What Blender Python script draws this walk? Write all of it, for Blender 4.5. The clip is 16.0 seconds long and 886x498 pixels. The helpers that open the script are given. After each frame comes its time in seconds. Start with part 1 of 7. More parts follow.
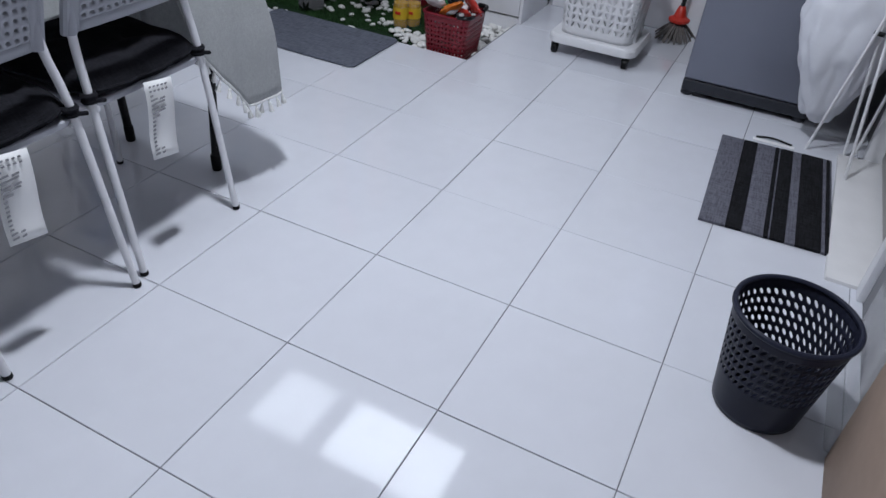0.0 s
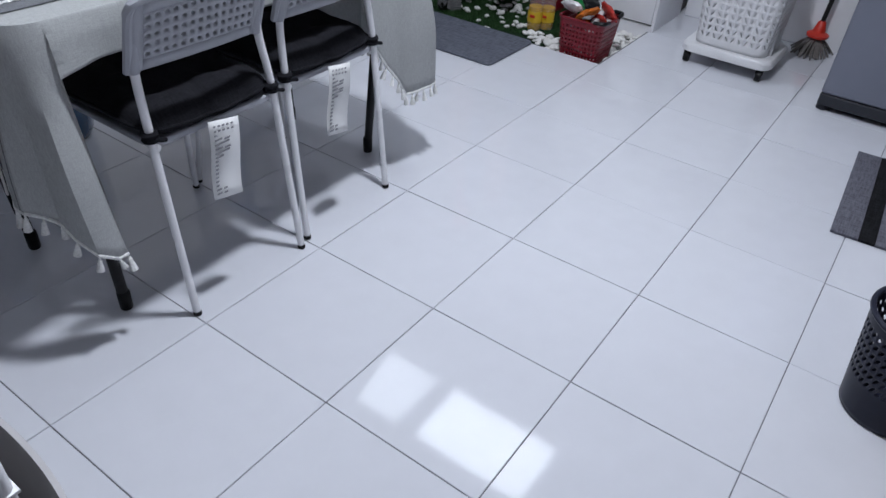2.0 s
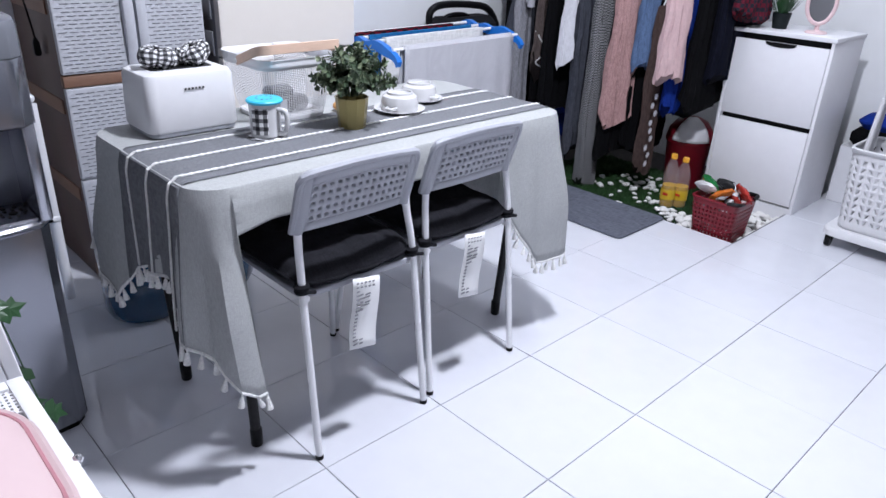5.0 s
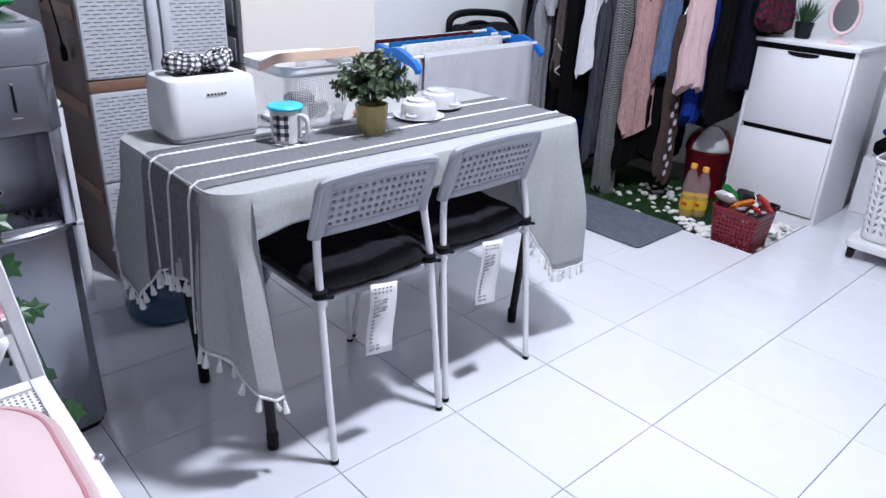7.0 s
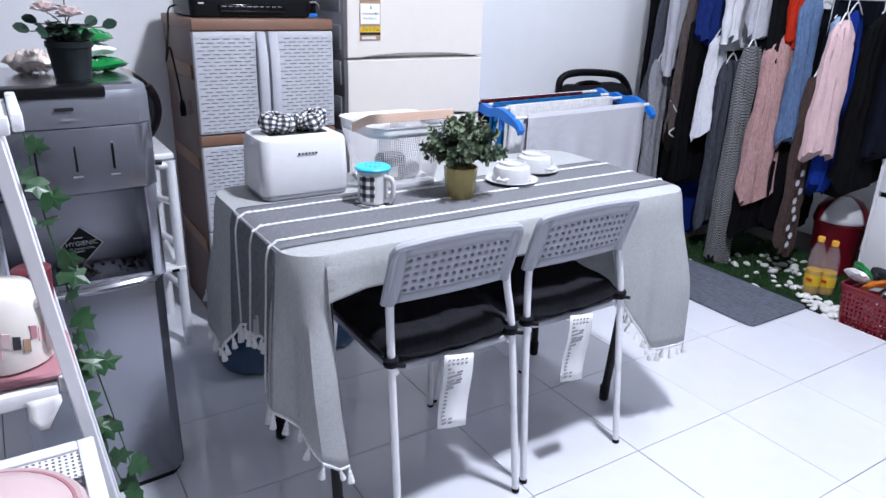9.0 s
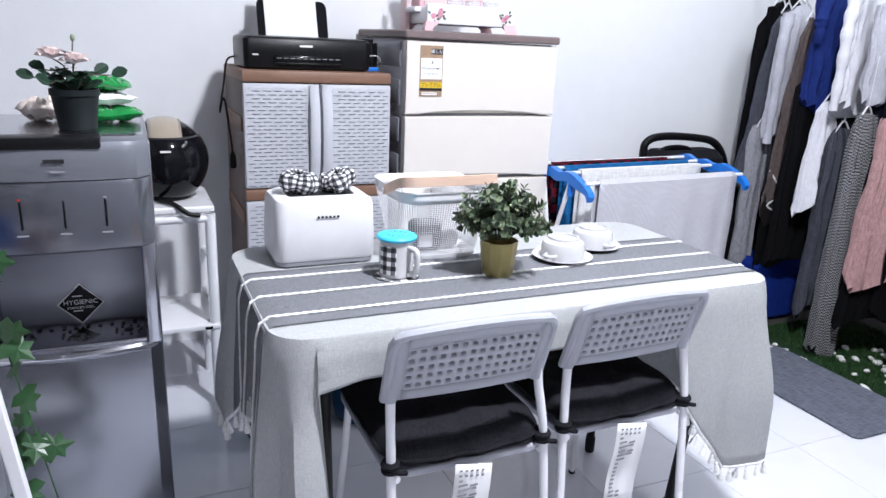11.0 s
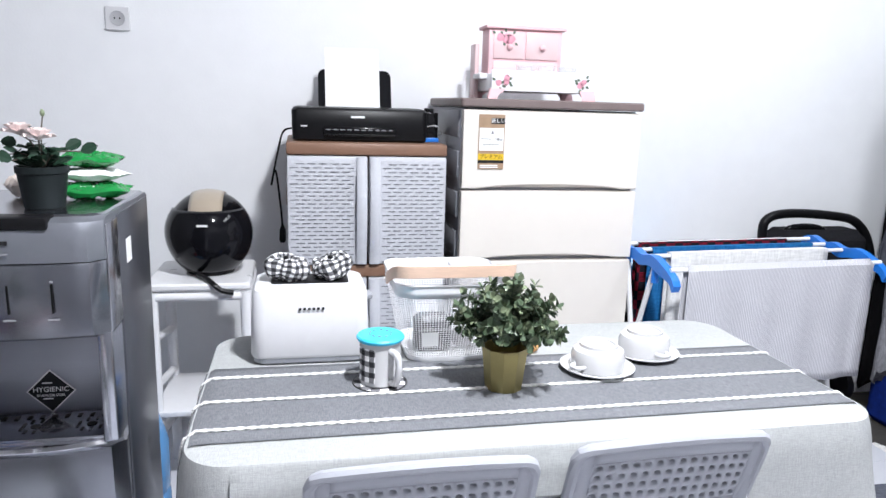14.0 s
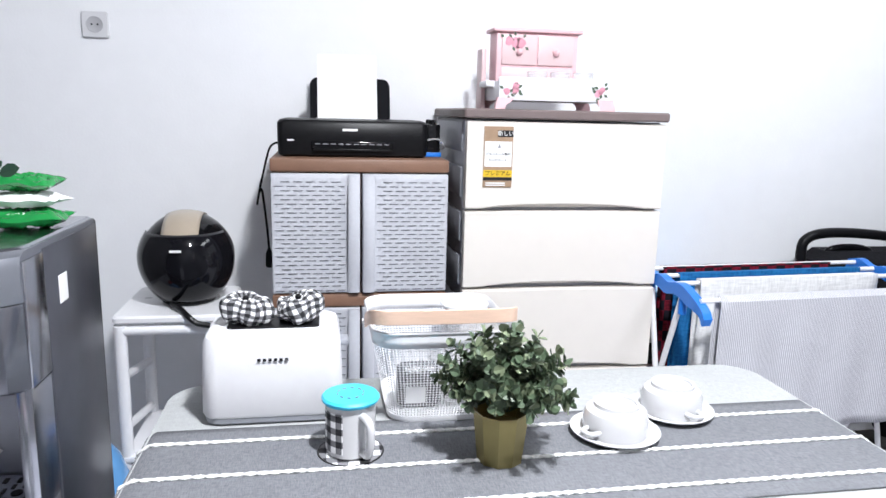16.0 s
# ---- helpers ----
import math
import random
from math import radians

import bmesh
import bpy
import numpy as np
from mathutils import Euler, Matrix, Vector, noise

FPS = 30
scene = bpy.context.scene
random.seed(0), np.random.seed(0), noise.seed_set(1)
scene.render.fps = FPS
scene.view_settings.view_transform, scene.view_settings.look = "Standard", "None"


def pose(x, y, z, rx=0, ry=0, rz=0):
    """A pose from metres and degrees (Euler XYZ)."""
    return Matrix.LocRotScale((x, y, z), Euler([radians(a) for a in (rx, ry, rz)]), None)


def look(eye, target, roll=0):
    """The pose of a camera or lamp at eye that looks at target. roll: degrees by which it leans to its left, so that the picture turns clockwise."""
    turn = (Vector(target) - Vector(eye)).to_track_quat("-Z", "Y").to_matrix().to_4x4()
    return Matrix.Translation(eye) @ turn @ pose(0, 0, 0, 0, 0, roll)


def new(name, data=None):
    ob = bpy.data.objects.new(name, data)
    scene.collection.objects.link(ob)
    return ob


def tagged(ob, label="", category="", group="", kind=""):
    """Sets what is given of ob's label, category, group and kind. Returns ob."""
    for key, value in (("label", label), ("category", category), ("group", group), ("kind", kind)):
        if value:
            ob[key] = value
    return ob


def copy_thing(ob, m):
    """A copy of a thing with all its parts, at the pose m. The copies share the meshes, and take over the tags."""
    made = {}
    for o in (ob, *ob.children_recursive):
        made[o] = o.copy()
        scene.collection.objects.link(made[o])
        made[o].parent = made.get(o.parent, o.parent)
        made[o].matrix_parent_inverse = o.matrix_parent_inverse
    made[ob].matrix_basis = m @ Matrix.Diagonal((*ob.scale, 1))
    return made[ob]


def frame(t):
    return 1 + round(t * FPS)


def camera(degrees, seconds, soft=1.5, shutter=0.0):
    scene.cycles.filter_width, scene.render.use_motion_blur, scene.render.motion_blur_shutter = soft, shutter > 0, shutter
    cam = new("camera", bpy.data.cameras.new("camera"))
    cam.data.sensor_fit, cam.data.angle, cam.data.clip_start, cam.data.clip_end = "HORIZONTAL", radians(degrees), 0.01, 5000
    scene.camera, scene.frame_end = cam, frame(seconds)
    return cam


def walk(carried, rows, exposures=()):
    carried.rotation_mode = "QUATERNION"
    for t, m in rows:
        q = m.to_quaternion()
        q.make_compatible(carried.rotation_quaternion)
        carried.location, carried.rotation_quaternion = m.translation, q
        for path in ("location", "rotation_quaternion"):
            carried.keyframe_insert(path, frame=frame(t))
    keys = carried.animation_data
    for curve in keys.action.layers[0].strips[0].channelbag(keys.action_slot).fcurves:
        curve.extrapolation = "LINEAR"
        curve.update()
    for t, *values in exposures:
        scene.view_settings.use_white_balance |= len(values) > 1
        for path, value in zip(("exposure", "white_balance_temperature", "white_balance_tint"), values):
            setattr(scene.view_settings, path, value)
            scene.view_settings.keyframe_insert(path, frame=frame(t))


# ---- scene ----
cam = camera(64.5, 16.0)
PATH = [
    (0, (-1.327, -0.796, 1.191), (0.133, -0.14, -0.009), 4.9),
    (0.5, (-1.405, -0.772, 1.216), (0.043, -0.167, -0.023), 5.3),
    (1, (-1.473, -0.757, 1.206), (-0.056, -0.1, -0.042), 4.2),
    (1.5, (-1.51, -0.747, 1.217), (-0.133, 0.008, -0.021), 4.5),
    (2, (-1.528, -0.754, 1.22), (-0.193, 0.119, 0.014), 4.3),
    (2.5, (-1.541, -0.763, 1.222), (-0.24, 0.181, 0.032), 4.1),
    (3, (-1.555, -0.768, 1.231), (-0.261, 0.254, 0.098), 3.9),
    (3.5, (-1.562, -0.773, 1.241), (-0.244, 0.319, 0.206), 3.6),
    (4, (-1.564, -0.778, 1.254), (-0.236, 0.381, 0.309), 3.3),
    (4.5, (-1.567, -0.782, 1.267), (-0.277, 0.483, 0.41), 2.4),
    (7, (-1.573, -0.784, 1.269), (-0.337, 0.555, 0.446), 2.5),
    (7.5, (-1.582, -0.772, 1.263), (-0.352, 0.584, 0.457), 2.6),
    (8, (-1.582, -0.766, 1.271), (-0.407, 0.651, 0.488), 1.7),
    (8.5, (-1.549, -0.758, 1.27), (-0.436, 0.724, 0.517), 1.1),
    (9, (-1.459, -0.76, 1.28), (-0.448, 0.818, 0.582), 1.8),
    (11.5, (-1.17, -0.588, 1.271), (-0.39, 1.172, 0.728), 2.3),
    (12, (-1.123, -0.558, 1.281), (-0.367, 1.218, 0.756), 1.7),
    (12.5, (-1.032, -0.544, 1.28), (-0.439, 1.293, 0.757), 3.1),
    (13, (-0.926, -0.541, 1.277), (-0.399, 1.328, 0.799), 3.6),
    (13.5, (-0.864, -0.52, 1.284), (-0.411, 1.37, 0.812), 3.1),
    (14, (-0.826, -0.474, 1.286), (-0.424, 1.443, 0.882), 1.7),
    (14.5, (-0.802, -0.384, 1.288), (-0.414, 1.543, 0.918), 1.9),
    (15, (-0.781, -0.305, 1.293), (-0.38, 1.619, 0.922), 1.6),
    (15.5, (-0.756, -0.265, 1.292), (-0.348, 1.656, 0.914), 1.1),
    (16, (-0.718, -0.252, 1.292), (-0.378, 1.682, 0.912), 1.4),
]
EXPOSURES = [(0, -0.51, 6080, 10), (1.5, -0.48, 6090, 10), (2.5, -0.36, 6100, 10), (3.5, -0.17, 6150, 11), (4.5, 0.20, 6120, 14), (7, 0.27, 6020, 14), (8, 0.28, 5970, 14), (9, 0.34, 5960, 14), (11.5, 0.60, 6330, 12), (13, 0.66, 6410, 10), (16, 0.66, 6450, 10)]
walk(cam, [(t, look(eye, target, roll)) for t, eye, target, roll in PATH], EXPOSURES)

# ---- light ----
world = bpy.data.worlds.new("world")
scene.world = world
world.use_nodes = True
sky = world.node_tree.nodes.new("ShaderNodeTexSky")
sky.sky_type, sky.sun_disc, sky.sun_elevation = "NISHITA", False, radians(40)
world.node_tree.links.new(sky.outputs[0], world.node_tree.nodes["Background"].inputs[0])
world.node_tree.nodes["Background"].inputs[1].default_value = 0.08


def area(name, place, size, size_y, power, colour, shape="RECTANGLE"):
    data = bpy.data.lights.new(name, "AREA")
    data.shape, data.size, data.energy, data.color = shape, size, power, colour
    if shape == "RECTANGLE":
        data.size_y = size_y
    ob = new(name, data)
    ob.matrix_world = pose(*place)
    return ob


LAMP = (-0.28, -0.02, 2.70)
lamp_light = area("lamp_light", LAMP, 0.20, 0.20, 48, (0.94, 0.96, 1.0), "DISK")
bulb = bpy.data.lights.new("lamp_bulb", "POINT")
bulb.energy, bulb.color, bulb.shadow_soft_size = 66, (0.94, 0.96, 1.0), 0.08
new("lamp_bulb", bulb).location = (LAMP[0], LAMP[1], LAMP[2] - 0.10)
for sky_y, sky_w, watts in ((1.46, 0.48, 5.5), (0.64, 0.88, 17.0)):
    area("skylight_light", (1.32, sky_y, 2.86), 0.56, sky_w, watts, (0.92, 0.96, 1.0))


# ---- materials ----
def mat(name, colour, rough=0.5, metal=0.0, var=0.06, scale=30.0, bump=0.0, bscale=200.0, coat=0.0, alpha=1.0, trans=0.0, sheen=0.0, stretch=(1, 1, 1), rvar=0.08):
    """A surface with colour variation at two scales, uneven gloss and fine relief."""
    m = bpy.data.materials.new(name)
    m.use_nodes = True
    nt = m.node_tree
    b = nt.nodes["Principled BSDF"]
    tc = nt.nodes.new("ShaderNodeTexCoord")
    mp = nt.nodes.new("ShaderNodeMapping")
    mp.inputs["Scale"].default_value = stretch
    nt.links.new(tc.outputs["Object"], mp.inputs[0])
    n1, n2 = nt.nodes.new("ShaderNodeTexNoise"), nt.nodes.new("ShaderNodeTexNoise")
    n1.inputs["Scale"].default_value, n2.inputs["Scale"].default_value = scale, scale / 9
    n1.inputs["Detail"].default_value = 5
    add = nt.nodes.new("ShaderNodeMath")
    add.operation = "ADD"
    for n, k in ((n1, 0), (n2, 1)):
        nt.links.new(mp.outputs[0], n.inputs["Vector"])
        nt.links.new(n.outputs[0], add.inputs[k])
    ramp = nt.nodes.new("ShaderNodeMapRange")
    ramp.inputs["From Min"].default_value, ramp.inputs["From Max"].default_value = 0.6, 1.4
    ramp.inputs["To Min"].default_value, ramp.inputs["To Max"].default_value = 1 - var, 1 + var
    nt.links.new(add.outputs[0], ramp.inputs[0])
    mul = nt.nodes.new("ShaderNodeVectorMath")
    mul.operation = "SCALE"
    mul.inputs[0].default_value = colour
    nt.links.new(ramp.outputs[0], mul.inputs["Scale"])
    nt.links.new(mul.outputs[0], b.inputs["Base Color"])
    rr = nt.nodes.new("ShaderNodeMapRange")
    rr.inputs["To Min"].default_value, rr.inputs["To Max"].default_value = max(0.02, rough - rvar), min(1, rough + rvar)
    nt.links.new(n2.outputs[0], rr.inputs[0])
    nt.links.new(rr.outputs[0], b.inputs["Roughness"])
    b.inputs["Metallic"].default_value = metal
    if max(colour) < 0.05:
        b.inputs["Specular IOR Level"].default_value = 0.16
    b.inputs["Coat Weight"].default_value = coat
    b.inputs["Coat Roughness"].default_value = 0.08
    b.inputs["Alpha"].default_value = alpha
    b.inputs["Transmission Weight"].default_value = trans
    b.inputs["Sheen Weight"].default_value = sheen
    if bump:
        n3, bp = nt.nodes.new("ShaderNodeTexNoise"), nt.nodes.new("ShaderNodeBump")
        n3.inputs["Scale"].default_value = bscale
        n3.inputs["Detail"].default_value = 4
        bp.inputs["Strength"].default_value, bp.inputs["Distance"].default_value = bump, 0.004
        nt.links.new(mp.outputs[0], n3.inputs["Vector"])
        nt.links.new(n3.outputs[0], bp.inputs["Height"])
        nt.links.new(bp.outputs[0], b.inputs["Normal"])
    return m


def weave(name, colour, dark, pitch=0.003, rough=0.9, check=None, stripes=False):
    """Woven cloth: crossing thread streaks, with optional stripes or a check in a second colour."""
    m = mat(name, colour, rough, var=0.08, scale=60)
    nt = m.node_tree
    b = nt.nodes["Principled BSDF"]
    tc = nt.nodes.new("ShaderNodeTexCoord")
    total = None
    for stretch in ((0.12, 1, 1), (1, 0.12, 0.12)):
        mp, nz = nt.nodes.new("ShaderNodeMapping"), nt.nodes.new("ShaderNodeTexNoise")
        mp.inputs["Scale"].default_value = stretch
        nz.inputs["Scale"].default_value, nz.inputs["Detail"].default_value = 0.9 / pitch, 2
        nt.links.new(tc.outputs["Object"], mp.inputs[0])
        nt.links.new(mp.outputs[0], nz.inputs["Vector"])
        if total is None:
            total = nz.outputs[0]
        else:
            s = nt.nodes.new("ShaderNodeMath")
            s.operation = "ADD"
            nt.links.new(total, s.inputs[0])
            nt.links.new(nz.outputs[0], s.inputs[1])
            total = s.outputs[0]
    lo, hi = 0.72, 1.22
    if stripes:
        wv = nt.nodes.new("ShaderNodeTexWave")
        wv.bands_direction = "X"
        wv.inputs["Scale"].default_value, wv.inputs["Distortion"].default_value = 0.31 / pitch, 0.3
        nt.links.new(tc.outputs["Object"], wv.inputs["Vector"])
        total, lo, hi = wv.outputs["Fac"], 0.15, 0.85
    bp = nt.nodes.new("ShaderNodeBump")
    bp.inputs["Strength"].default_value, bp.inputs["Distance"].default_value = 0.3, 0.0012
    nt.links.new(total, bp.inputs["Height"])
    nt.links.new(bp.outputs[0], b.inputs["Normal"])
    mr = nt.nodes.new("ShaderNodeMapRange")
    mr.inputs["From Min"].default_value, mr.inputs["From Max"].default_value = lo, hi
    nt.links.new(total, mr.inputs[0])
    mix = nt.nodes.new("ShaderNodeMix")
    mix.data_type = "RGBA"
    old = b.inputs["Base Color"].links[0].from_socket
    mix.inputs[6].default_value = (*dark, 1)
    nt.links.new(old, mix.inputs[7])
    nt.links.new(mr.outputs[0], mix.inputs[0])
    out = mix.outputs[2]
    if check:
        ck = nt.nodes.new("ShaderNodeTexChecker")
        ck.inputs["Scale"].default_value = 1 / check[0]
        nt.links.new(tc.outputs["Object"], ck.inputs["Vector"])
        mx = nt.nodes.new("ShaderNodeMix")
        mx.data_type = "RGBA"
        nt.links.new(ck.outputs["Fac"], mx.inputs[0])
        nt.links.new(out, mx.inputs[6])
        mx.inputs[7].default_value = (*check[1], 1)
        out = mx.outputs[2]
    b.inputs["Specular IOR Level"].default_value = 0.12
    nt.links.new(out, b.inputs["Base Color"])
    return m


def gingham(name, size):
    """Black and white gingham: the product of two square waves gives white, grey and black squares."""
    m = mat(name, (0.8, 0.8, 0.8), 0.85, var=0.04)
    nt = m.node_tree
    b = nt.nodes["Principled BSDF"]
    uv = nt.nodes.new("ShaderNodeUVMap")
    sep = nt.nodes.new("ShaderNodeSeparateXYZ")
    nt.links.new(uv.outputs[0], sep.inputs[0])
    steps = []
    for k in (0, 1):
        a, f, g = (nt.nodes.new("ShaderNodeMath") for _ in range(3))
        a.operation, f.operation, g.operation = "MULTIPLY", "FRACT", "GREATER_THAN"
        a.inputs[1].default_value, g.inputs[1].default_value = 1 / (2 * size), 0.5
        nt.links.new(sep.outputs[k], a.inputs[0])
        nt.links.new(a.outputs[0], f.inputs[0])
        nt.links.new(f.outputs[0], g.inputs[0])
        steps.append(g)
    s = nt.nodes.new("ShaderNodeMath")
    s.operation = "ADD"
    nt.links.new(steps[0].outputs[0], s.inputs[0])
    nt.links.new(steps[1].outputs[0], s.inputs[1])
    r = nt.nodes.new("ShaderNodeValToRGB")
    r.color_ramp.interpolation = "CONSTANT"
    r.color_ramp.elements[0].color = (0.82, 0.82, 0.82, 1)
    r.color_ramp.elements[1].position, r.color_ramp.elements[1].color = 0.75, (0.012, 0.012, 0.015, 1)
    e = r.color_ramp.elements.new(0.3)
    e.color = (0.16, 0.16, 0.17, 1)
    h = nt.nodes.new("ShaderNodeMath")
    h.operation = "MULTIPLY"
    h.inputs[1].default_value = 0.5
    nt.links.new(s.outputs[0], h.inputs[0])
    nt.links.new(h.outputs[0], r.inputs[0])
    nt.links.new(r.outputs[0], b.inputs["Base Color"])
    return m


def per_piece(m, amount):
    """Adds a small brightness step from piece to piece."""
    nt = m.node_tree
    b = nt.nodes["Principled BSDF"]
    old = b.inputs["Base Color"].links[0].from_socket
    oi, mr, sc = nt.nodes.new("ShaderNodeObjectInfo"), nt.nodes.new("ShaderNodeMapRange"), nt.nodes.new("ShaderNodeVectorMath")
    mr.inputs["To Min"].default_value, mr.inputs["To Max"].default_value = 1 - amount, 1 + amount
    sc.operation = "SCALE"
    nt.links.new(oi.outputs["Random"], mr.inputs[0])
    nt.links.new(old, sc.inputs[0])
    nt.links.new(mr.outputs[0], sc.inputs["Scale"])
    nt.links.new(sc.outputs[0], b.inputs["Base Color"])
    return m


WALL = mat("wall_paint", (0.86, 0.87, 0.89), 0.75, var=0.025, scale=12, bump=0.12, bscale=120)
# Walls mostly out of view: darkened so less bounced light fills the shadows.
DIMWALL = mat("dimmed_wall", (0.22, 0.22, 0.235), 0.8, var=0.04, scale=10)
# Ceiling out of view: colour lowered to hold back bounced light, keeping shadows deep.
CEIL = mat("darkened_ceiling", (0.22, 0.22, 0.23), 0.85, var=0.02, scale=8)
TILE = per_piece(mat("glazed_tile", (0.66, 0.67, 0.72), 0.065, var=0.03, scale=14, rvar=0.025, bump=0.015, bscale=25), 0.015)
GROUT = mat("grout", (0.15, 0.15, 0.165), 0.9, var=0.3, scale=60)
WHITE = mat("white_plastic", (0.68, 0.68, 0.70), 0.35, var=0.03, scale=40)
WHITEM = mat("white_enamel", (0.80, 0.80, 0.82), 0.3, var=0.03, scale=50, bump=0.03, bscale=90)
LAMWHITE = mat("white_laminate", (0.78, 0.78, 0.81), 0.4, var=0.025, scale=20)
PORC = mat("porcelain", (0.58, 0.58, 0.59), 0.12, var=0.015, coat=0.5)
BLACK = mat("black_plastic", (0.006, 0.006, 0.007), 0.35, var=0.25, scale=60)
BLACKG = mat("glossy_black", (0.005, 0.005, 0.006), 0.07, var=0.2, coat=0.12)
BLACKM = mat("black_steel", (0.015, 0.015, 0.016), 0.4, var=0.3, scale=80)
CUSH = weave("cushion_cloth", (0.016, 0.016, 0.020), (0.007, 0.007, 0.009), 0.002)
CHGREY = mat("grey_plastic", (0.36, 0.37, 0.41), 0.45, var=0.04, scale=50, bump=0.05, bscale=500)
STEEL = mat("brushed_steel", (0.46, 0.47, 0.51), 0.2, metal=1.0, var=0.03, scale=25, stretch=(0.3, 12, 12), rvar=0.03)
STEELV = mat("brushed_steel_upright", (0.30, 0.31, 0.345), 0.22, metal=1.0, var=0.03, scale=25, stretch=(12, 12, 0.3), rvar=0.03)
CHROME = mat("chrome", (0.75, 0.75, 0.78), 0.1, metal=1.0, var=0.03)
GREYP = mat("silver_plastic", (0.22, 0.23, 0.26), 0.35, metal=0.6, var=0.05, scale=40)
DARKG = mat("dark_grey_plastic", (0.035, 0.037, 0.045), 0.4, var=0.12, scale=50)
BING = mat("charcoal_bin_plastic", (0.017, 0.019, 0.034), 0.38, var=0.1, scale=40)
CREAM = mat("cream_plastic", (0.74, 0.70, 0.65), 0.4, var=0.02, scale=20, bump=0.03, bscale=300)
TAUPE = mat("taupe_plastic", (0.17, 0.13, 0.125), 0.5, var=0.08, scale=40)
SIDEG = mat("grey_side_plastic", (0.27, 0.28, 0.31), 0.5, var=0.06, scale=30)
WICK = mat("woven_grey_plastic", (0.52, 0.53, 0.57), 0.5, var=0.05, scale=120)
WICKD = mat("woven_gap", (0.13, 0.135, 0.15), 0.7, var=0.1)
BROWN = mat("brown_plastic", (0.21, 0.115, 0.075), 0.5, var=0.12, scale=25, bump=0.06, bscale=60)
BROWND = mat("dark_brown_plastic", (0.085, 0.045, 0.035), 0.5, var=0.2, scale=18, stretch=(1, 1, 0.2))
TANW = mat("pale_wood", (0.66, 0.47, 0.36), 0.5, var=0.1, scale=30, stretch=(1, 8, 8))
PINK = mat("pink_paint", (0.78, 0.50, 0.53), 0.45, var=0.04, scale=30)
PALEPINK = mat("pale_pink_plastic", (0.72, 0.54, 0.55), 0.38, var=0.03, scale=20)
DUSKPINK = mat("rose_plastic", (0.42, 0.19, 0.22), 0.4, var=0.06)
ROSE = mat("rose_print", (0.66, 0.30, 0.38), 0.6, var=0.25, scale=90)
LEAFP = mat("leaf_print", (0.10, 0.14, 0.10), 0.6, var=0.2)
CYAN = mat("cyan_silicone", (0.05, 0.50, 0.72), 0.45, var=0.04)
BLUE = mat("blue_plastic", (0.012, 0.17, 0.62), 0.35, var=0.06)
GOLD = mat("gold_metal", (0.36, 0.30, 0.13), 0.32, metal=0.8, var=0.1, scale=30)
POTBLK = mat("dark_pot_plastic", (0.012, 0.016, 0.017), 0.5, var=0.15)
LEAF = mat("grey_green_leaf", (0.070, 0.105, 0.060), 0.5, var=0.4, scale=40)
LEAFL = mat("pale_leaf", (0.19, 0.23, 0.14), 0.5, var=0.3, scale=40)
IVY = mat("ivy_leaf", (0.016, 0.060, 0.018), 0.4, var=0.4, scale=40)
ROSELEAF = mat("rose_leaf", (0.018, 0.040, 0.026), 0.45, var=0.3)
PETAL = mat("petal", (0.84, 0.73, 0.71), 0.6, var=0.08, scale=60)
PAPER = mat("paper", (0.82, 0.82, 0.82), 0.8, var=0.02)
INK = mat("ink", (0.02, 0.02, 0.022), 0.7, var=0.1)
INKG = mat("grey_ink", (0.25, 0.25, 0.27), 0.7, var=0.1)
YEL = mat("yellow_print", (0.68, 0.45, 0.02), 0.5, var=0.05)
TAGB = mat("brown_print", (0.33, 0.22, 0.14), 0.5, var=0.2, scale=40)
REDP = mat("red_plastic", (0.17, 0.005, 0.014), 0.35, var=0.1, scale=40)
REDB = mat("bright_red_plastic", (0.55, 0.03, 0.015), 0.4, var=0.08)
FRIDGE = mat("grey_fridge_steel", (0.19, 0.20, 0.25), 0.35, metal=0.35, var=0.03, scale=15)
BAGM = mat("white_bag_film", (0.72, 0.73, 0.78), 0.35, var=0.05, scale=15, bump=0.3, bscale=25)
MATG = weave("grey_mat_pile", (0.135, 0.145, 0.18), (0.07, 0.075, 0.095), 0.005)
MATL = weave("mat_grey_stripe", (0.15, 0.15, 0.18), (0.08, 0.08, 0.10), 0.004)
MATD = weave("mat_black_stripe", (0.016, 0.016, 0.019), (0.006, 0.006, 0.007), 0.004)
STONE = mat("white_pebble", (0.72, 0.71, 0.69), 0.5, var=0.1, scale=40)
SOIL = mat("garden_soil", (0.06, 0.055, 0.05), 0.95, var=0.3, scale=60, bump=0.4, bscale=90)
GRASS = mat("artificial_grass", (0.022, 0.07, 0.016), 0.6, var=0.4, scale=60)
OIL = mat("cooking_oil", (0.62, 0.36, 0.012), 0.15, var=0.05)
PET = mat("clear_plastic", (0.70, 0.64, 0.64), 0.1, var=0.05, alpha=0.15)
CLEARP = mat("clear_film", (0.8, 0.8, 0.82), 0.12, var=0.05, alpha=0.3)
DARKBLUE = mat("blue_gallon_plastic", (0.015, 0.06, 0.13), 0.12, var=0.15, coat=0.6)
LBLUE = mat("light_blue_gallon", (0.12, 0.32, 0.62), 0.15, var=0.1)
GREENP = mat("green_packet", (0.012, 0.20, 0.045), 0.18, var=0.1, scale=25)
GREYBIN = mat("warm_grey_plastic", (0.42, 0.41, 0.42), 0.45, var=0.05)
TINBROWN = mat("kraft_card", (0.30, 0.22, 0.17), 0.8, var=0.08, scale=30)
BREAD = mat("bread_crust", (0.62, 0.33, 0.12), 0.7, var=0.25, scale=60, bump=0.3, bscale=80)
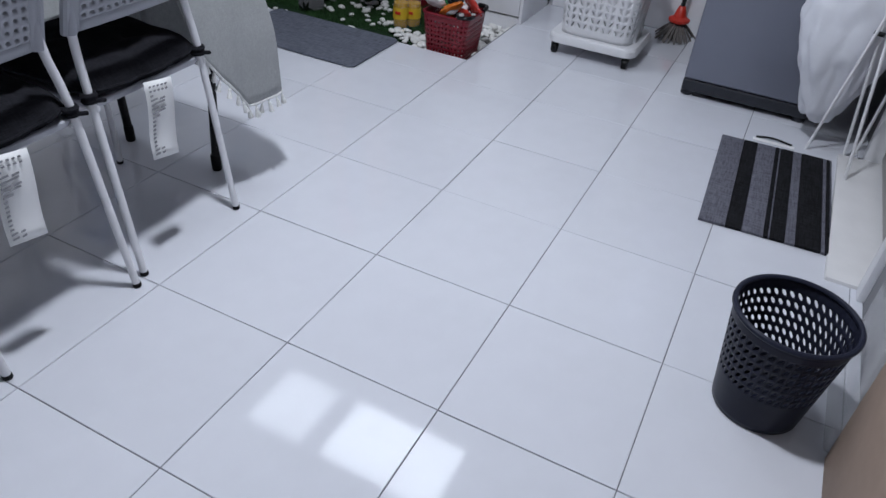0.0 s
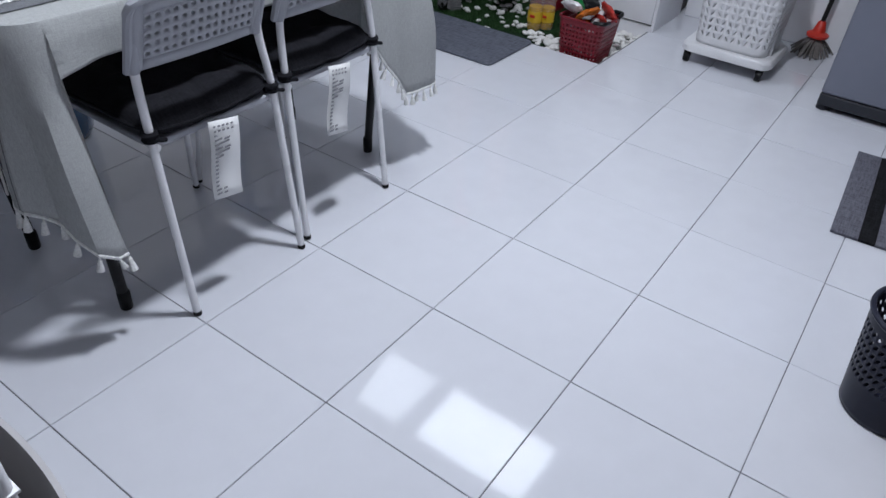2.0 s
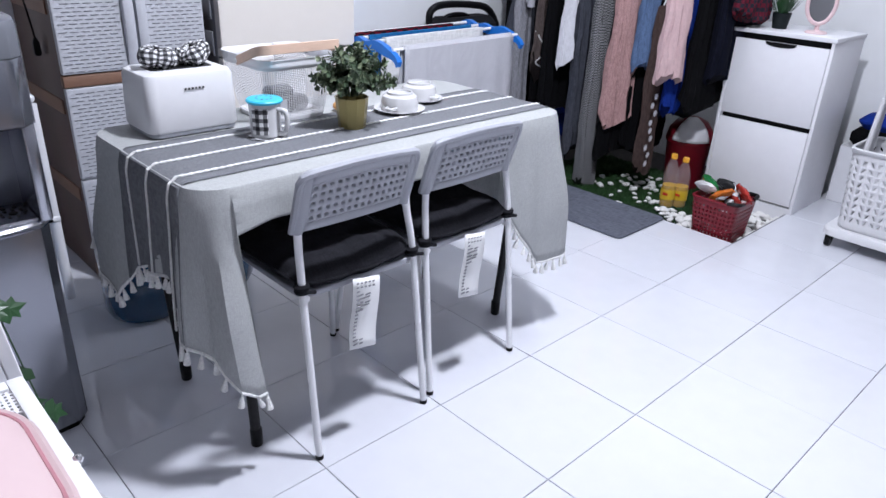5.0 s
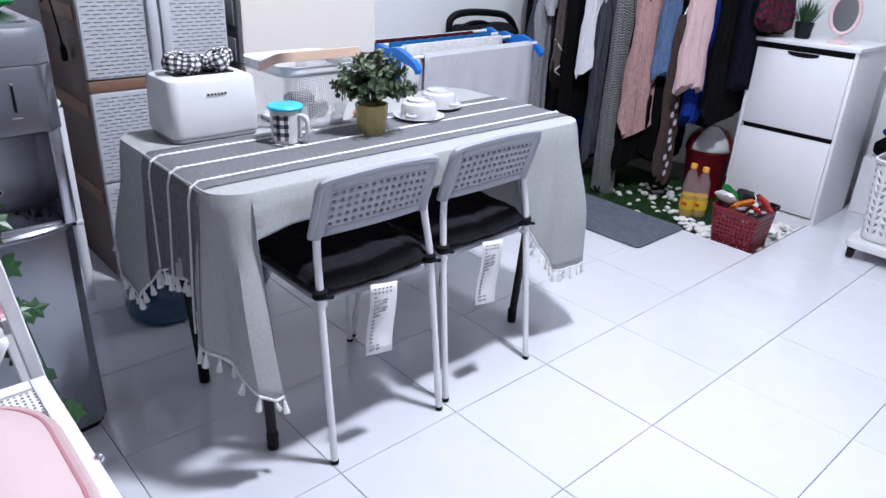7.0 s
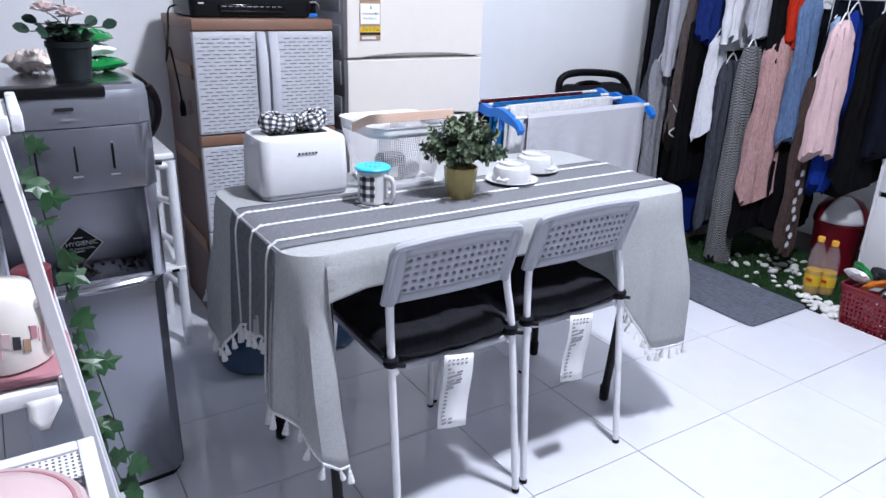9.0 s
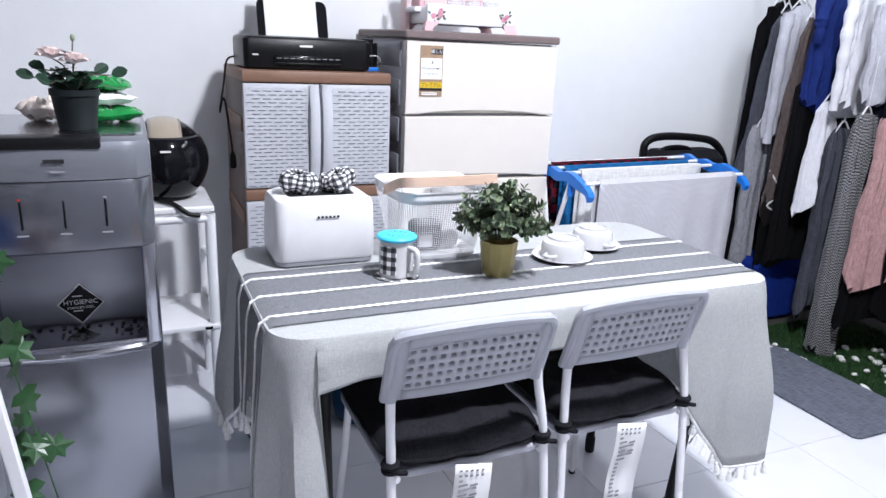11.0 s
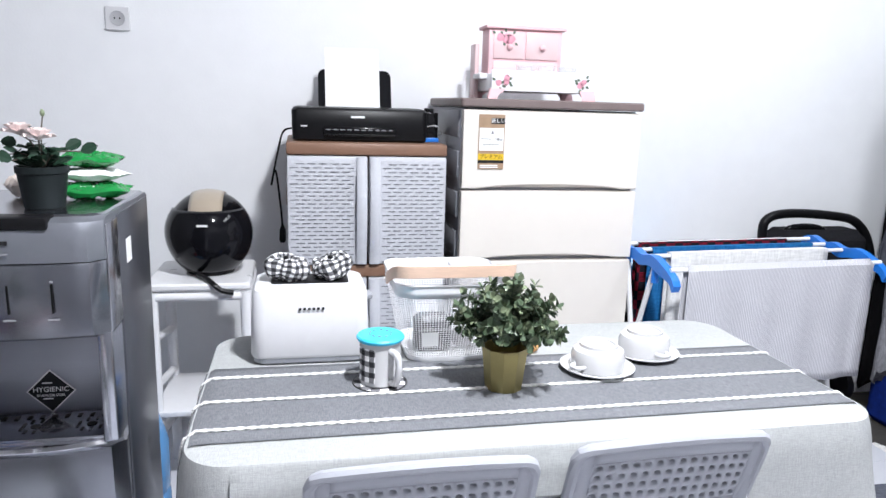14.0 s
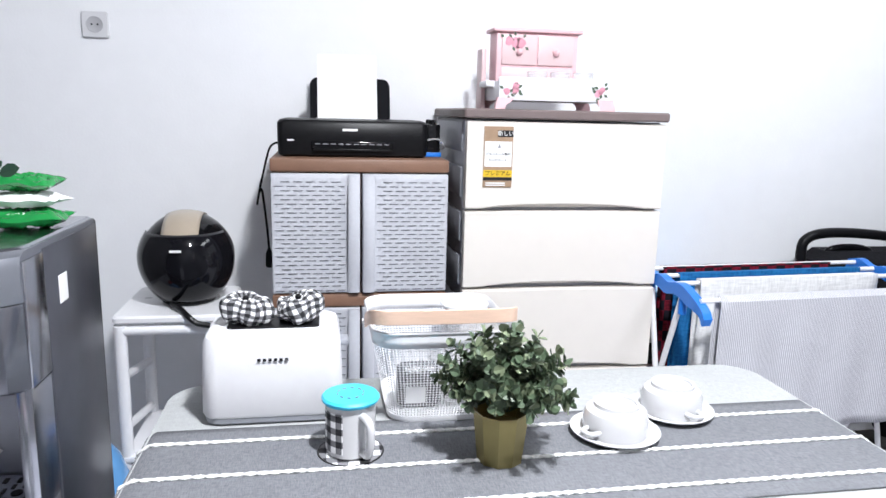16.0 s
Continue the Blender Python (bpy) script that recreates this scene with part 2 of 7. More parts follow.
CLOTH = weave("tablecloth_linen", (0.41, 0.42, 0.42), (0.33, 0.34, 0.34), 0.0014)
BAND = weave("tablecloth_grey_band", (0.185, 0.19, 0.205), (0.115, 0.12, 0.13), 0.0014)
COTTON = weave("white_cotton_cord", (0.80, 0.80, 0.78), (0.6, 0.6, 0.6), 0.004)
GING = gingham("gingham", 0.0095)
TOWEL = weave("striped_towel", (0.66, 0.66, 0.69), (0.33, 0.33, 0.37), 0.0056, stripes=True)
WTOWEL = weave("white_towel", (0.80, 0.80, 0.80), (0.62, 0.62, 0.62), 0.005)
BTOWEL = weave("blue_towel", (0.02, 0.16, 0.40), (0.01, 0.09, 0.25), 0.005)
PLAID = weave("red_black_plaid", (0.22, 0.012, 0.03), (0.05, 0.005, 0.01), 0.004, check=(0.035, (0.012, 0.010, 0.016)))


def fabric(name, c, dark=0.6, check=None):
    return weave(name, c, tuple(v * dark for v in c), 0.003, check=check)


# ---- mesh helpers ----
def where(ob):
    p = Vector((0, 0, 0))
    while ob is not None:
        p += ob.location
        ob = ob.parent
    return p


def part(name, bm, material, parent, label="", smooth=True, solid=0.0, bevel=0.0):
    """Links a bmesh in world places as one mesh under parent."""
    me = bpy.data.meshes.new(name)
    if parent is not None:
        bmesh.ops.translate(bm, vec=-where(parent), verts=bm.verts)
    bm.normal_update()
    bm.to_mesh(me)
    bm.free()
    if smooth:
        me.polygons.foreach_set("use_smooth", [True] * len(me.polygons))
        me.set_sharp_from_angle(angle=radians(38))
    me.materials.append(material)
    ob = new(name, me)
    ob.parent = parent
    if bevel:
        md = ob.modifiers.new("bevel", "BEVEL")
        md.width, md.segments, md.limit_method = bevel, 2, "ANGLE"
    if solid:
        md = ob.modifiers.new("solid", "SOLIDIFY")
        md.thickness, md.offset = solid, 0
    return tagged(ob, label)


def thing(name, place, label, category, group="", kind=""):
    ob = new(name)
    ob.location = place
    ob.empty_display_size = 0.05
    return tagged(ob, label, category, group, kind)


def solo(name, bm, material, label, category, base, group="", kind="", smooth=True, solid=0.0, bevel=0.0):
    """One mesh that is a whole thing, with its origin at base."""
    bmesh.ops.translate(bm, vec=-Vector(base), verts=bm.verts)
    ob = part(name, bm, material, None, smooth=smooth, solid=solid, bevel=bevel)
    ob.location = base
    return tagged(ob, label, category, group, kind)


def BM():
    return bmesh.new()


def box(bm, lo, hi, bevel=0.0, seg=2):
    lo, hi = Vector(lo), Vector(hi)
    r = bmesh.ops.create_cube(bm, size=1, matrix=Matrix.LocRotScale((lo + hi) / 2, None, hi - lo))
    if bevel:
        es = list({e for v in r["verts"] for e in v.link_edges})
        bmesh.ops.bevel(bm, geom=es, offset=bevel, segments=seg, affect="EDGES", profile=0.5)
    return bm


def abox(lo, hi, bevel=0.003):
    return box(BM(), lo, hi, bevel)


def rod(bm, a, b, r, r2=None, seg=12):
    a, b = Vector(a), Vector(b)
    d = b - a
    m = Matrix.Translation((a + b) / 2) @ d.to_track_quat("Z", "Y").to_matrix().to_4x4()
    bmesh.ops.create_cone(bm, cap_ends=True, segments=seg, radius1=r, radius2=r if r2 is None else r2, depth=d.length, matrix=m)
    return bm


def arod(a, b, r, r2=None, seg=12):
    return rod(BM(), a, b, r, r2, seg)


def tube(bm, pts, r, seg=8, closed=False):
    """A round tube along a line of points; r is a number or a function of the index."""
    pts = [Vector(p) for p in pts]
    n, rings = len(pts), []
    up = Vector((0.13, 0.27, 0.95))
    for i, p in enumerate(pts):
        a = pts[(i - 1) % n] if closed or i else pts[0]
        b = pts[(i + 1) % n] if closed or i < n - 1 else pts[-1]
        t = (b - a).normalized()
        s = t.cross(up)
        if s.length < 1e-3:
            s = t.cross(Vector((1, 0, 0)))
        s.normalize()
        u = s.cross(t)
        q = r(i) if callable(r) else r
        rings.append([bm.verts.new(p + q * (math.cos(k * math.tau / seg) * s + math.sin(k * math.tau / seg) * u)) for k in range(seg)])
    for i in range(n if closed else n - 1):
        A, B = rings[i], rings[(i + 1) % n]
        for k in range(seg):
            bm.faces.new((A[k], A[(k + 1) % seg], B[(k + 1) % seg], B[k]))
    if not closed:
        bm.faces.new(rings[0][::-1])
        bm.faces.new(rings[-1])
    return bm


def curve(pts, steps=8):
    """A smooth line through the points (Catmull-Rom)."""
    p = [Vector(q) for q in pts]
    p = [p[0] * 2 - p[1], *p, p[-1] * 2 - p[-2]]
    out = []
    for i in range(1, len(p) - 2):
        for k in range(steps):
            t = k / steps
            out.append(0.5 * (2 * p[i] + (p[i + 1] - p[i - 1]) * t + (2 * p[i - 1] - 5 * p[i] + 4 * p[i + 1] - p[i + 2]) * t * t + (3 * p[i] - p[i - 1] - 3 * p[i + 1] + p[i + 2]) * t ** 3))
    out.append(p[-2])
    return out


def lathe(bm, c, profile, seg=32, squash=(1, 1), wob=None, cap=True):
    """Turns a profile of (radius, height) about the upright line through c."""
    rings = []
    for r, z in profile:
        ring = []
        for k in range(seg):
            a = math.tau * k / seg
            q = r * (wob(a, z) if wob else 1)
            ring.append(bm.verts.new((c[0] + q * math.cos(a) * squash[0], c[1] + q * math.sin(a) * squash[1], c[2] + z)))
        rings.append(ring)
    for A, B in zip(rings, rings[1:]):
        for k in range(seg):
            bm.faces.new((A[k], A[(k + 1) % seg], B[(k + 1) % seg], B[k]))
    if cap:
        bm.faces.new(rings[0][::-1])
        bm.faces.new(rings[-1])
    return bm


def alathe(c, profile, seg=32, **kw):
    return lathe(BM(), c, profile, seg, **kw)


def ball(bm, c, r, sub=2, scale=(1, 1, 1), rot=(0, 0, 0)):
    bmesh.ops.create_icosphere(bm, subdivisions=sub, radius=r, matrix=Matrix.LocRotScale(c, Euler(rot), scale))
    return bm


def rrect(cx, cy, hx, hy, r, n=6):
    """Corner-rounded rectangle outline, anticlockwise."""
    out = []
    for sx, sy, a0 in ((1, 1, 0), (-1, 1, 90), (-1, -1, 180), (1, -1, 270)):
        for k in range(n + 1):
            a = radians(a0 + 90 * k / n)
            out.append((cx + sx * (hx - r) + r * math.cos(a), cy + sy * (hy - r) + r * math.sin(a)))
    return out


def loft(bm, loops, cap0=True, cap1=True, closed=True):
    rings = [[bm.verts.new(p) for p in loop] for loop in loops]
    n = len(rings[0])
    for A, B in zip(rings, rings[1:]):
        for k in range(n if closed else n - 1):
            bm.faces.new((A[k], A[(k + 1) % n], B[(k + 1) % n], B[k]))
    if cap0:
        bm.faces.new(rings[0][::-1])
    if cap1:
        bm.faces.new(rings[-1])
    return bm


def slab(cx, cy, hx, hy, r, z0, z1, e=0.003, n=6):
    """A rounded-corner slab with softened top and bottom edges."""
    return loft(BM(), [[(x, y, z) for x, y in rrect(cx, cy, hx - d, hy - d, max(r - d, 0.001), n)] for d, z in ((e, z0), (0, z0 + e), (0, z1 - e), (e, z1))])


def holes(bm, f, nu, nv, hu, hv, skew=0.0, alt=False, solid_rows=(), wrap=False, shape=8):
    """A sheet f(u, v) of nu by nv cells, each with an oval hole hu by hv of the cell."""
    grid = {}

    def vert(a, b):
        key = (round(a % (nu * 2) if wrap else a), round(b))
        if key not in grid:
            grid[key] = bm.verts.new(f(key[0] / (2 * nu), key[1] / (2 * nv)))
        return grid[key]
    rim = ((0, 0), (1, 0), (2, 0), (2, 1), (2, 2), (1, 2), (0, 2), (0, 1))
    for i in range(nu):
        for j in range(nv):
            ring = [vert(2 * i + a, 2 * j + b) for a, b in rim]
            if j in solid_rows:
                bm.faces.new(ring)
                continue
            s = skew * (-1 if alt and i % 2 else 1)
            inner = []
            for a, b in rim:
                ang = math.atan2(b - 1, a - 1)
                x, y = hu * math.cos(ang), hv * math.sin(ang)
                inner.append(bm.verts.new(f((i + 0.5 + 0.5 * (x + s * y)) / nu, (j + 0.5 + 0.5 * y) / nv)))
            for k in range(8):
                bm.faces.new((ring[k], ring[(k + 1) % 8], inner[(k + 1) % 8], inner[k]))
    return bm


def leaf_mesh(bm, p, d, n, length, width, fold=0.25):
    """One pointed leaf from p along d, with a folded midrib."""
    d, n = Vector(d).normalized(), Vector(n)
    s = d.cross(n)
    if s.length < 1e-4:
        s = d.cross(Vector((0.3, 0.9, 0.2)))
    s.normalize()
    n = s.cross(d)
    p = Vector(p)
    v = [bm.verts.new(q) for q in (p, p + d * length * 0.45 + s * width + n * fold * width, p + d * length - n * fold * width, p + d * length * 0.45 - s * width + n * fold * width, p + d * length * 0.5)]
    bm.faces.new((v[0], v[1], v[4]))
    bm.faces.new((v[1], v[2], v[4]))
    bm.faces.new((v[2], v[3], v[4]))
    bm.faces.new((v[3], v[0], v[4]))


def round_leaf(bm, p, d, n, length, width, cup=0.25):
    """One rounded leaf from p along d, cupped along its midrib."""
    d, n = Vector(d).normalized(), Vector(n)
    s = d.cross(n)
    if s.length < 1e-4:
        s = d.cross(Vector((0.3, 0.9, 0.2)))
    s.normalize()
    n = s.cross(d)
    p = Vector(p)
    mid = [bm.verts.new(p + d * length * k - n * cup * width * 0.5 * k) for k in (0, 0.35, 0.7, 1.0)]
    for sg in (1, -1):
        e = [bm.verts.new(p + d * length * k + s * sg * width * w + n * cup * width * w) for k, w in ((0.22, 0.72), (0.55, 1.0), (0.85, 0.68))]
        for f in ((mid[0], e[0], mid[1]), (mid[1], e[0], e[1], mid[2]), (mid[2], e[1], e[2], mid[3])):
            bm.faces.new(f if sg > 0 else f[::-1])


def bars(parent, material, rows, x0, x1, y, z0, h, seed=1, gap=0.6, name="print_bar"):
    """Lines of unreadable print as plain bars on an upright face at y."""
    rnd = random.Random(seed)
    bm = BM()
    for k in range(rows):
        z = z0 - k * h
        w = (x1 - x0) * rnd.uniform(0.55, 1.0)
        box(bm, (x0, y - 0.0008, z - h * gap), (x0 + w, y, z))
    return part(name, bm, material, parent, smooth=False)


def text(word, size, m, material, parent, name="lettering"):
    """Raised lettering in the built-in font, as one mesh."""
    cu = bpy.data.curves.new(name, "FONT")
    cu.body, cu.size, cu.extrude, cu.align_x, cu.align_y = word, size, 0.0004, "CENTER", "CENTER"
    tmp = bpy.data.objects.new(name, cu)
    scene.collection.objects.link(tmp)
    dg = bpy.context.evaluated_depsgraph_get()
    me = bpy.data.meshes.new_from_object(tmp.evaluated_get(dg))
    bpy.data.objects.remove(tmp)
    me.transform(Matrix.Translation(-where(parent)) @ m)
    me.materials.clear()
    me.materials.append(material)
    ob = new(name, me)
    ob.parent = parent
    return ob

# ---- structure ----
X0, X1, Y0, Y1, H = -2.40, 2.62, -1.235, 2.335, 2.80
GX, GY = 1.42, 0.41


def structure(name, bm, material, label, **kw):
    ob = part(name, bm, material, None, **kw)
    return tagged(ob, label, "structure", kind="structure")


structure("wall_north", abox((X0 - 0.12, Y1, -0.2), (X1 + 0.12, Y1 + 0.12, H), 0), WALL, "plain white painted plaster wall behind the cabinets")
structure("wall_east", abox((X1, Y0, -0.2), (X1 + 0.12, Y1, H), 0), WALL, "plain white painted plaster wall behind the clothes rail")
structure("wall_west", abox((X0 - 0.12, Y0, -0.2), (X0, Y1, H), 0), DIMWALL, "unseen plaster wall at the room's end, darkened to cut bounced light")
south = BM()
for lo, hi in (((X0 - 0.12, 0), (0.52, H)), ((1.48, 0), (X1 + 0.12, H)), ((0.52, 2.08), (1.48, H))):
    box(south, (lo[0], Y0 - 0.12, lo[1] - (0.2 if lo[1] == 0 else 0)), (hi[0], Y0, hi[1]))
structure("wall_south", south, DIMWALL, "plaster wall with a doorway, darkened to cut bounced light")
frame_1 = structure("door_frame", abox((0.52, Y0 - 0.10, 0), (0.575, Y0 + 0.02, 2.08)), WHITEM, "white painted door frame")
box2 = BM()
box(box2, (1.425, Y0 - 0.10, 0), (1.48, Y0 + 0.02, 2.08), 0.003)
box(box2, (0.575, Y0 - 0.10, 2.03), (1.425, Y0 + 0.02, 2.08), 0.003)
part("jamb", box2, WHITEM, frame_1)
door_1 = structure("door_1", abox((0.58, Y0 - 0.075, 0.03), (1.42, Y0 - 0.035, 2.025)), mat("door_paint", (0.30, 0.28, 0.27), 0.4, var=0.08), "grey brown painted door, closed")
for z0, z1 in ((0.16, 0.92), (1.05, 1.90)):
    part("panel", abox((0.70, Y0 - 0.036, z0), (1.30, Y0 - 0.028, z1), 0.004), mat("door_panel_paint", (0.27, 0.25, 0.245), 0.4, var=0.08), door_1)
part("door_handle", arod((0.66, Y0 - 0.02, 1.0), (0.78, Y0 - 0.02, 1.0), 0.009), CHROME, door_1, "chrome lever handle")
structure("threshold", abox((0.575, Y0 - 0.10, -0.01), (1.425, Y0 + 0.105, 0.012), 0.004), mat("marble_sill", (0.74, 0.73, 0.73), 0.25, var=0.06, scale=12), "white marble door threshold")

ceil = BM()
SKY_HOLES = ((1.22, 1.70), (0.20, 1.08))
box(ceil, (X0, Y0, H), (1.04, Y1, H + 0.1))
box(ceil, (1.60, Y0, H), (X1, Y1, H + 0.1))
edges = [Y0, *(v for pair in sorted(SKY_HOLES) for v in pair), Y1]
for a, b in zip(edges[::2], edges[1::2]):
    box(ceil, (1.04, a, H), (1.60, b, H + 0.1))
structure("ceiling", ceil, CEIL, "unseen ceiling with two skylight openings, darkened to cut bounced light", smooth=False)
fixture = thing("ceiling_lamp", (LAMP[0], LAMP[1], H), "round white ceiling lamp over the dining table", "lamp")
part("housing", alathe((LAMP[0], LAMP[1], H), [(0.10, 0), (0.14, -0.012), (0.15, -0.05), (0.135, -0.075)], 32), WHITE, fixture)

# ---- garden bed ----
bed = structure("ground", abox((GX - 0.02, GY - 0.02, -0.20), (X1, Y1, -0.065), 0), SOIL, "sunken indoor garden bed of dark soil")

# ---- dining table ----
TZ = 0.7475
TX0, TX1, TY0, TY1 = -1.005, 0.218, 0.525, 1.130
TCX, TCY, THX, THY = (TX0 + TX1) / 2, (TY0 + TY1) / 2, (TX1 - TX0) / 2, (TY1 - TY0) / 2
table = thing("dining_table", (TCX, TCY, 0), "folding dining table with black tubular steel legs", "table")
part("tabletop", slab(TCX, TCY, THX - 0.006, THY - 0.006, 0.06, TZ - 0.035, TZ - 0.006), LAMWHITE, table)
for foot, top in (((-0.885, 0.593), (-0.90, 0.60)), ((-0.895, 0.988), (-0.91, 1.07)), ((0.111, 0.661), (0.12, 0.61)), ((0.10, 1.02), (0.12, 1.07))):
    leg = part("leg", arod((*foot, 0.02), (*top, TZ - 0.035), 0.0135, 0.0135, 14), BLACKM, table)
    part("rubber_foot", alathe((*foot, 0), [(0.0140, 0), (0.0158, 0.004), (0.0162, 0.05), (0.0138, 0.055)], 14), BLACK, leg)
for y in (0.66, 1.03):
    part("crossbar", arod((-0.90, y, 0.66), (0.115, y, 0.66), 0.009), BLACKM, table)


# Tablecloth: a rounded top with drapes whose drop differs side by side
def cloth_outline(n_c=8):
    pts = []
    r = 0.075
    base = rrect(TCX, TCY, THX, THY, r, n_c)
    for a, b in zip(base, base[1:] + base[:1]):
        d = math.dist(a, b)
        k = max(1, int(d / 0.022))
        pts += [(a[0] + (b[0] - a[0]) * i / k, a[1] + (b[1] - a[1]) * i / k) for i in range(k)]
    return pts


def smooth(a, b, x):
    t = max(0.0, min(1.0, (x - a) / (b - a)))
    return t * t * (3 - 2 * t)


def cloth_drop(x, y):
    """Length of the hanging cloth below the table's edge."""
    if y < TY0 + 0.075 and x < TX0 + 0.075:
        return float(np.interp(x - TX0, (0, 0.030, 0.052, 0.062, 0.075), (0.37, 0.47, 0.52, 0.52, 0.10)))
    if x < TX0 + 0.02:
        return float(np.interp(y, (0.60, 0.635, 0.66, 0.80, 0.88, 0.97, 1.03, 1.14), (0.37, 0.355, 0.245, 0.26, 0.29, 0.40, 0.36, 0.37)))
    if y < TY0 + 0.02:
        return float(np.interp(x, (-0.93, -0.85, -0.30, -0.10, -0.05, 0.10, 0.2), (0.10, 0.085, 0.085, 0.11, 0.28, 0.475, 0.47)))
    if x > TX1 - 0.075:
        return 0.43
    return 0.30


def cloth_point(i, v, outline):
    """Place on the drape: i along the outline, v from 0 at the table's edge to 1 at the hem."""
    x, y = outline[i]
    drop = cloth_drop(x, y) + 0.012
    s = i * 0.022
    nx, ny = x - max(TX0 + 0.075, min(TX1 - 0.075, x)), y - max(TY0 + 0.075, min(TY1 - 0.075, y))
    q = math.hypot(nx, ny) or 1
    nx, ny = nx / q, ny / q
    dep = v * drop
    p, q2 = (x - TX0) - (y - TY0), (TX1 - x) - (y - TY0)
    near_l, near_r = math.exp(-(p / 0.13) ** 2) if x < TCX and y < TCY else 0.0, math.exp(-(q2 / 0.22) ** 2) if x > TCX and y < TCY else 0.0
    wave = 0.011 * math.sin(s * 31 + 1.3 * math.sin(s * 7)) + 0.006 * math.sin(s * 67 + 1)
    ridge = 0.050 * math.exp(-((p - 0.025) / 0.030) ** 2) + 0.024 * math.exp(-((p + 0.075) / 0.035) ** 2) - 0.014 * math.exp(-((p + 0.028) / 0.022) ** 2) - 0.012 * math.exp(-((p - 0.085) / 0.022) ** 2)
    swing = 0.030 + 0.017 * math.sin(q2 * 34 + 0.8) + 0.006 * math.sin(q2 * 80)
    p3 = (x - TX0) - (TY1 - y)
    near_b = math.exp(-(p3 / 0.16) ** 2) if x < TCX and y > TCY else 0.0
    fold = wave * (1 - near_l) * (1 - near_r) + ridge * near_l + swing * near_r + (0.055 + 0.012 * math.sin(p3 * 40)) * near_b
    out = 0.008 * smooth(0, 0.05, dep) + fold * smooth(0.02, 0.34, dep) + 0.010 * v * (near_l + near_r) + 0.006 * v
    rr = 0.020
    z = TZ - dep * dep / (2 * rr) if dep < rr else TZ - dep + rr / 2
    lean = 0.054 * v * smooth(-0.06, 0.05, p) if near_l > 0.02 and drop > 0.3 else 0.0
    return Vector((x + nx * out + lean, y + ny * out, min(z, TZ)))


outline = cloth_outline()
NV = 16
cloth = BM()
rings = []
for inset in (0.20, 0.03):
    rings.append([(TCX + (x - TCX) * (1 - inset / THX), TCY + (y - TCY) * (1 - inset / THY), TZ + 0.002) for x, y in outline])
rings += [[cloth_point(i, j / NV, outline) for i in range(len(outline))] for j in range(NV + 1)]
loft(cloth, rings, cap0=True, cap1=False)
tablecloth = part("tablecloth", cloth, CLOTH, None, solid=0.003)
tagged(tablecloth, "pale grey linen tablecloth with striped band and white tassels", "tablecloth")
BAND0, BAND1, CORDS = 0.592, 0.912, (0.634, 0.746, 0.858)


def over_table(y, off):
    """A line across the cloth at depth y: up the end drape, over the top, down the other end."""
    iL = min(range(len(outline)), key=lambda i: abs(outline[i][1] - y) + (9 if outline[i][0] > TCX else 0))
    iR = min(range(len(outline)), key=lambda i: abs(outline[i][1] - y) + (9 if outline[i][0] < TCX else 0))
    pts = []
    for k in range(28, 0, -1):
        p = cloth_point(iL, k / 28 * 0.985, outline)
        pts.append(Vector((p.x - off, y + (p.y - outline[iL][1]), p.z)))
    for k in range(41):
        x = TX0 + 0.012 + (TX1 - TX0 - 0.024) * k / 40
        pts.append(Vector((x, y, TZ + 0.003 + off)))
    for k in range(1, 29):
        p = cloth_point(iR, k / 28 * 0.985, outline)
        pts.append(Vector((p.x + off, y + (p.y - outline[iR][1]), p.z)))
    return pts


band = BM()
rows = [over_table(BAND0 + (BAND1 - BAND0) * k / 15, 0.003) for k in range(16)]
loft(band, rows, False, False, closed=False)
part("grey_band", band, BAND, tablecloth, "darker grey woven band", solid=0.0015)
for y in CORDS:
    line = over_table(y, 0.0055)
    dense = []
    for a, b in zip(line, line[1:]):
        k = max(1, int((b - a).length / 0.0024))
        dense += [a.lerp(b, i / k) for i in range(k)]
    plait = BM()
    for strand in range(3):
        tube(plait, [p + Vector((0, 0.0026 * math.cos(i * 0.85 + strand * math.tau / 3), 0.0012 * math.sin(i * 1.7 + strand * 2.1))) for i, p in enumerate(dense)], 0.0022, 5)
    part("braid", plait, COTTON, tablecloth, "thick white braided cord")
hem = [cloth_point(i, 1, outline) for i in range(len(outline))]
first = next(i for i, p in enumerate(hem) if p.y < 0.6 and p.z > 0.5)
last = max(i for i, p in enumerate(hem) if p.y < 0.6 and p.z > 0.5)
part("hem_cord", tube(BM(), hem[last + 1:] + hem[:first], 0.0045, 6), COTTON, tablecloth)
tas = alathe((0, 0, 0), [(0.0015, 0), (0.0025, -0.008), (0.005, -0.011), (0.0045, -0.015), (0.0065, -0.024), (0.0085, -0.036), (0.004, -0.037)], 8)
tas_me = bpy.data.meshes.new("tassel")
tas.to_mesh(tas_me)
tas.free()
tas_me.materials.append(COTTON)
trnd = random.Random(5)
acc = 0.0
for a, b in zip(hem, hem[1:] + hem[:1]):
    acc += math.hypot((b - a).x, (b - a).y) + abs((b - a).z) * 0.6
    if acc > 0.021 and not (a.z > 0.5 and a.y < 0.6):
        acc = 0
        ob = new("tassel", tas_me)
        ob.parent = tablecloth
        ob.location = a - Vector((0, 0, 0.002))
        ob.rotation_euler = (trnd.uniform(-0.25, 0.25), trnd.uniform(-0.25, 0.25), trnd.uniform(0, 6))
        ob.scale = [trnd.uniform(0.85, 1.15)] * 3


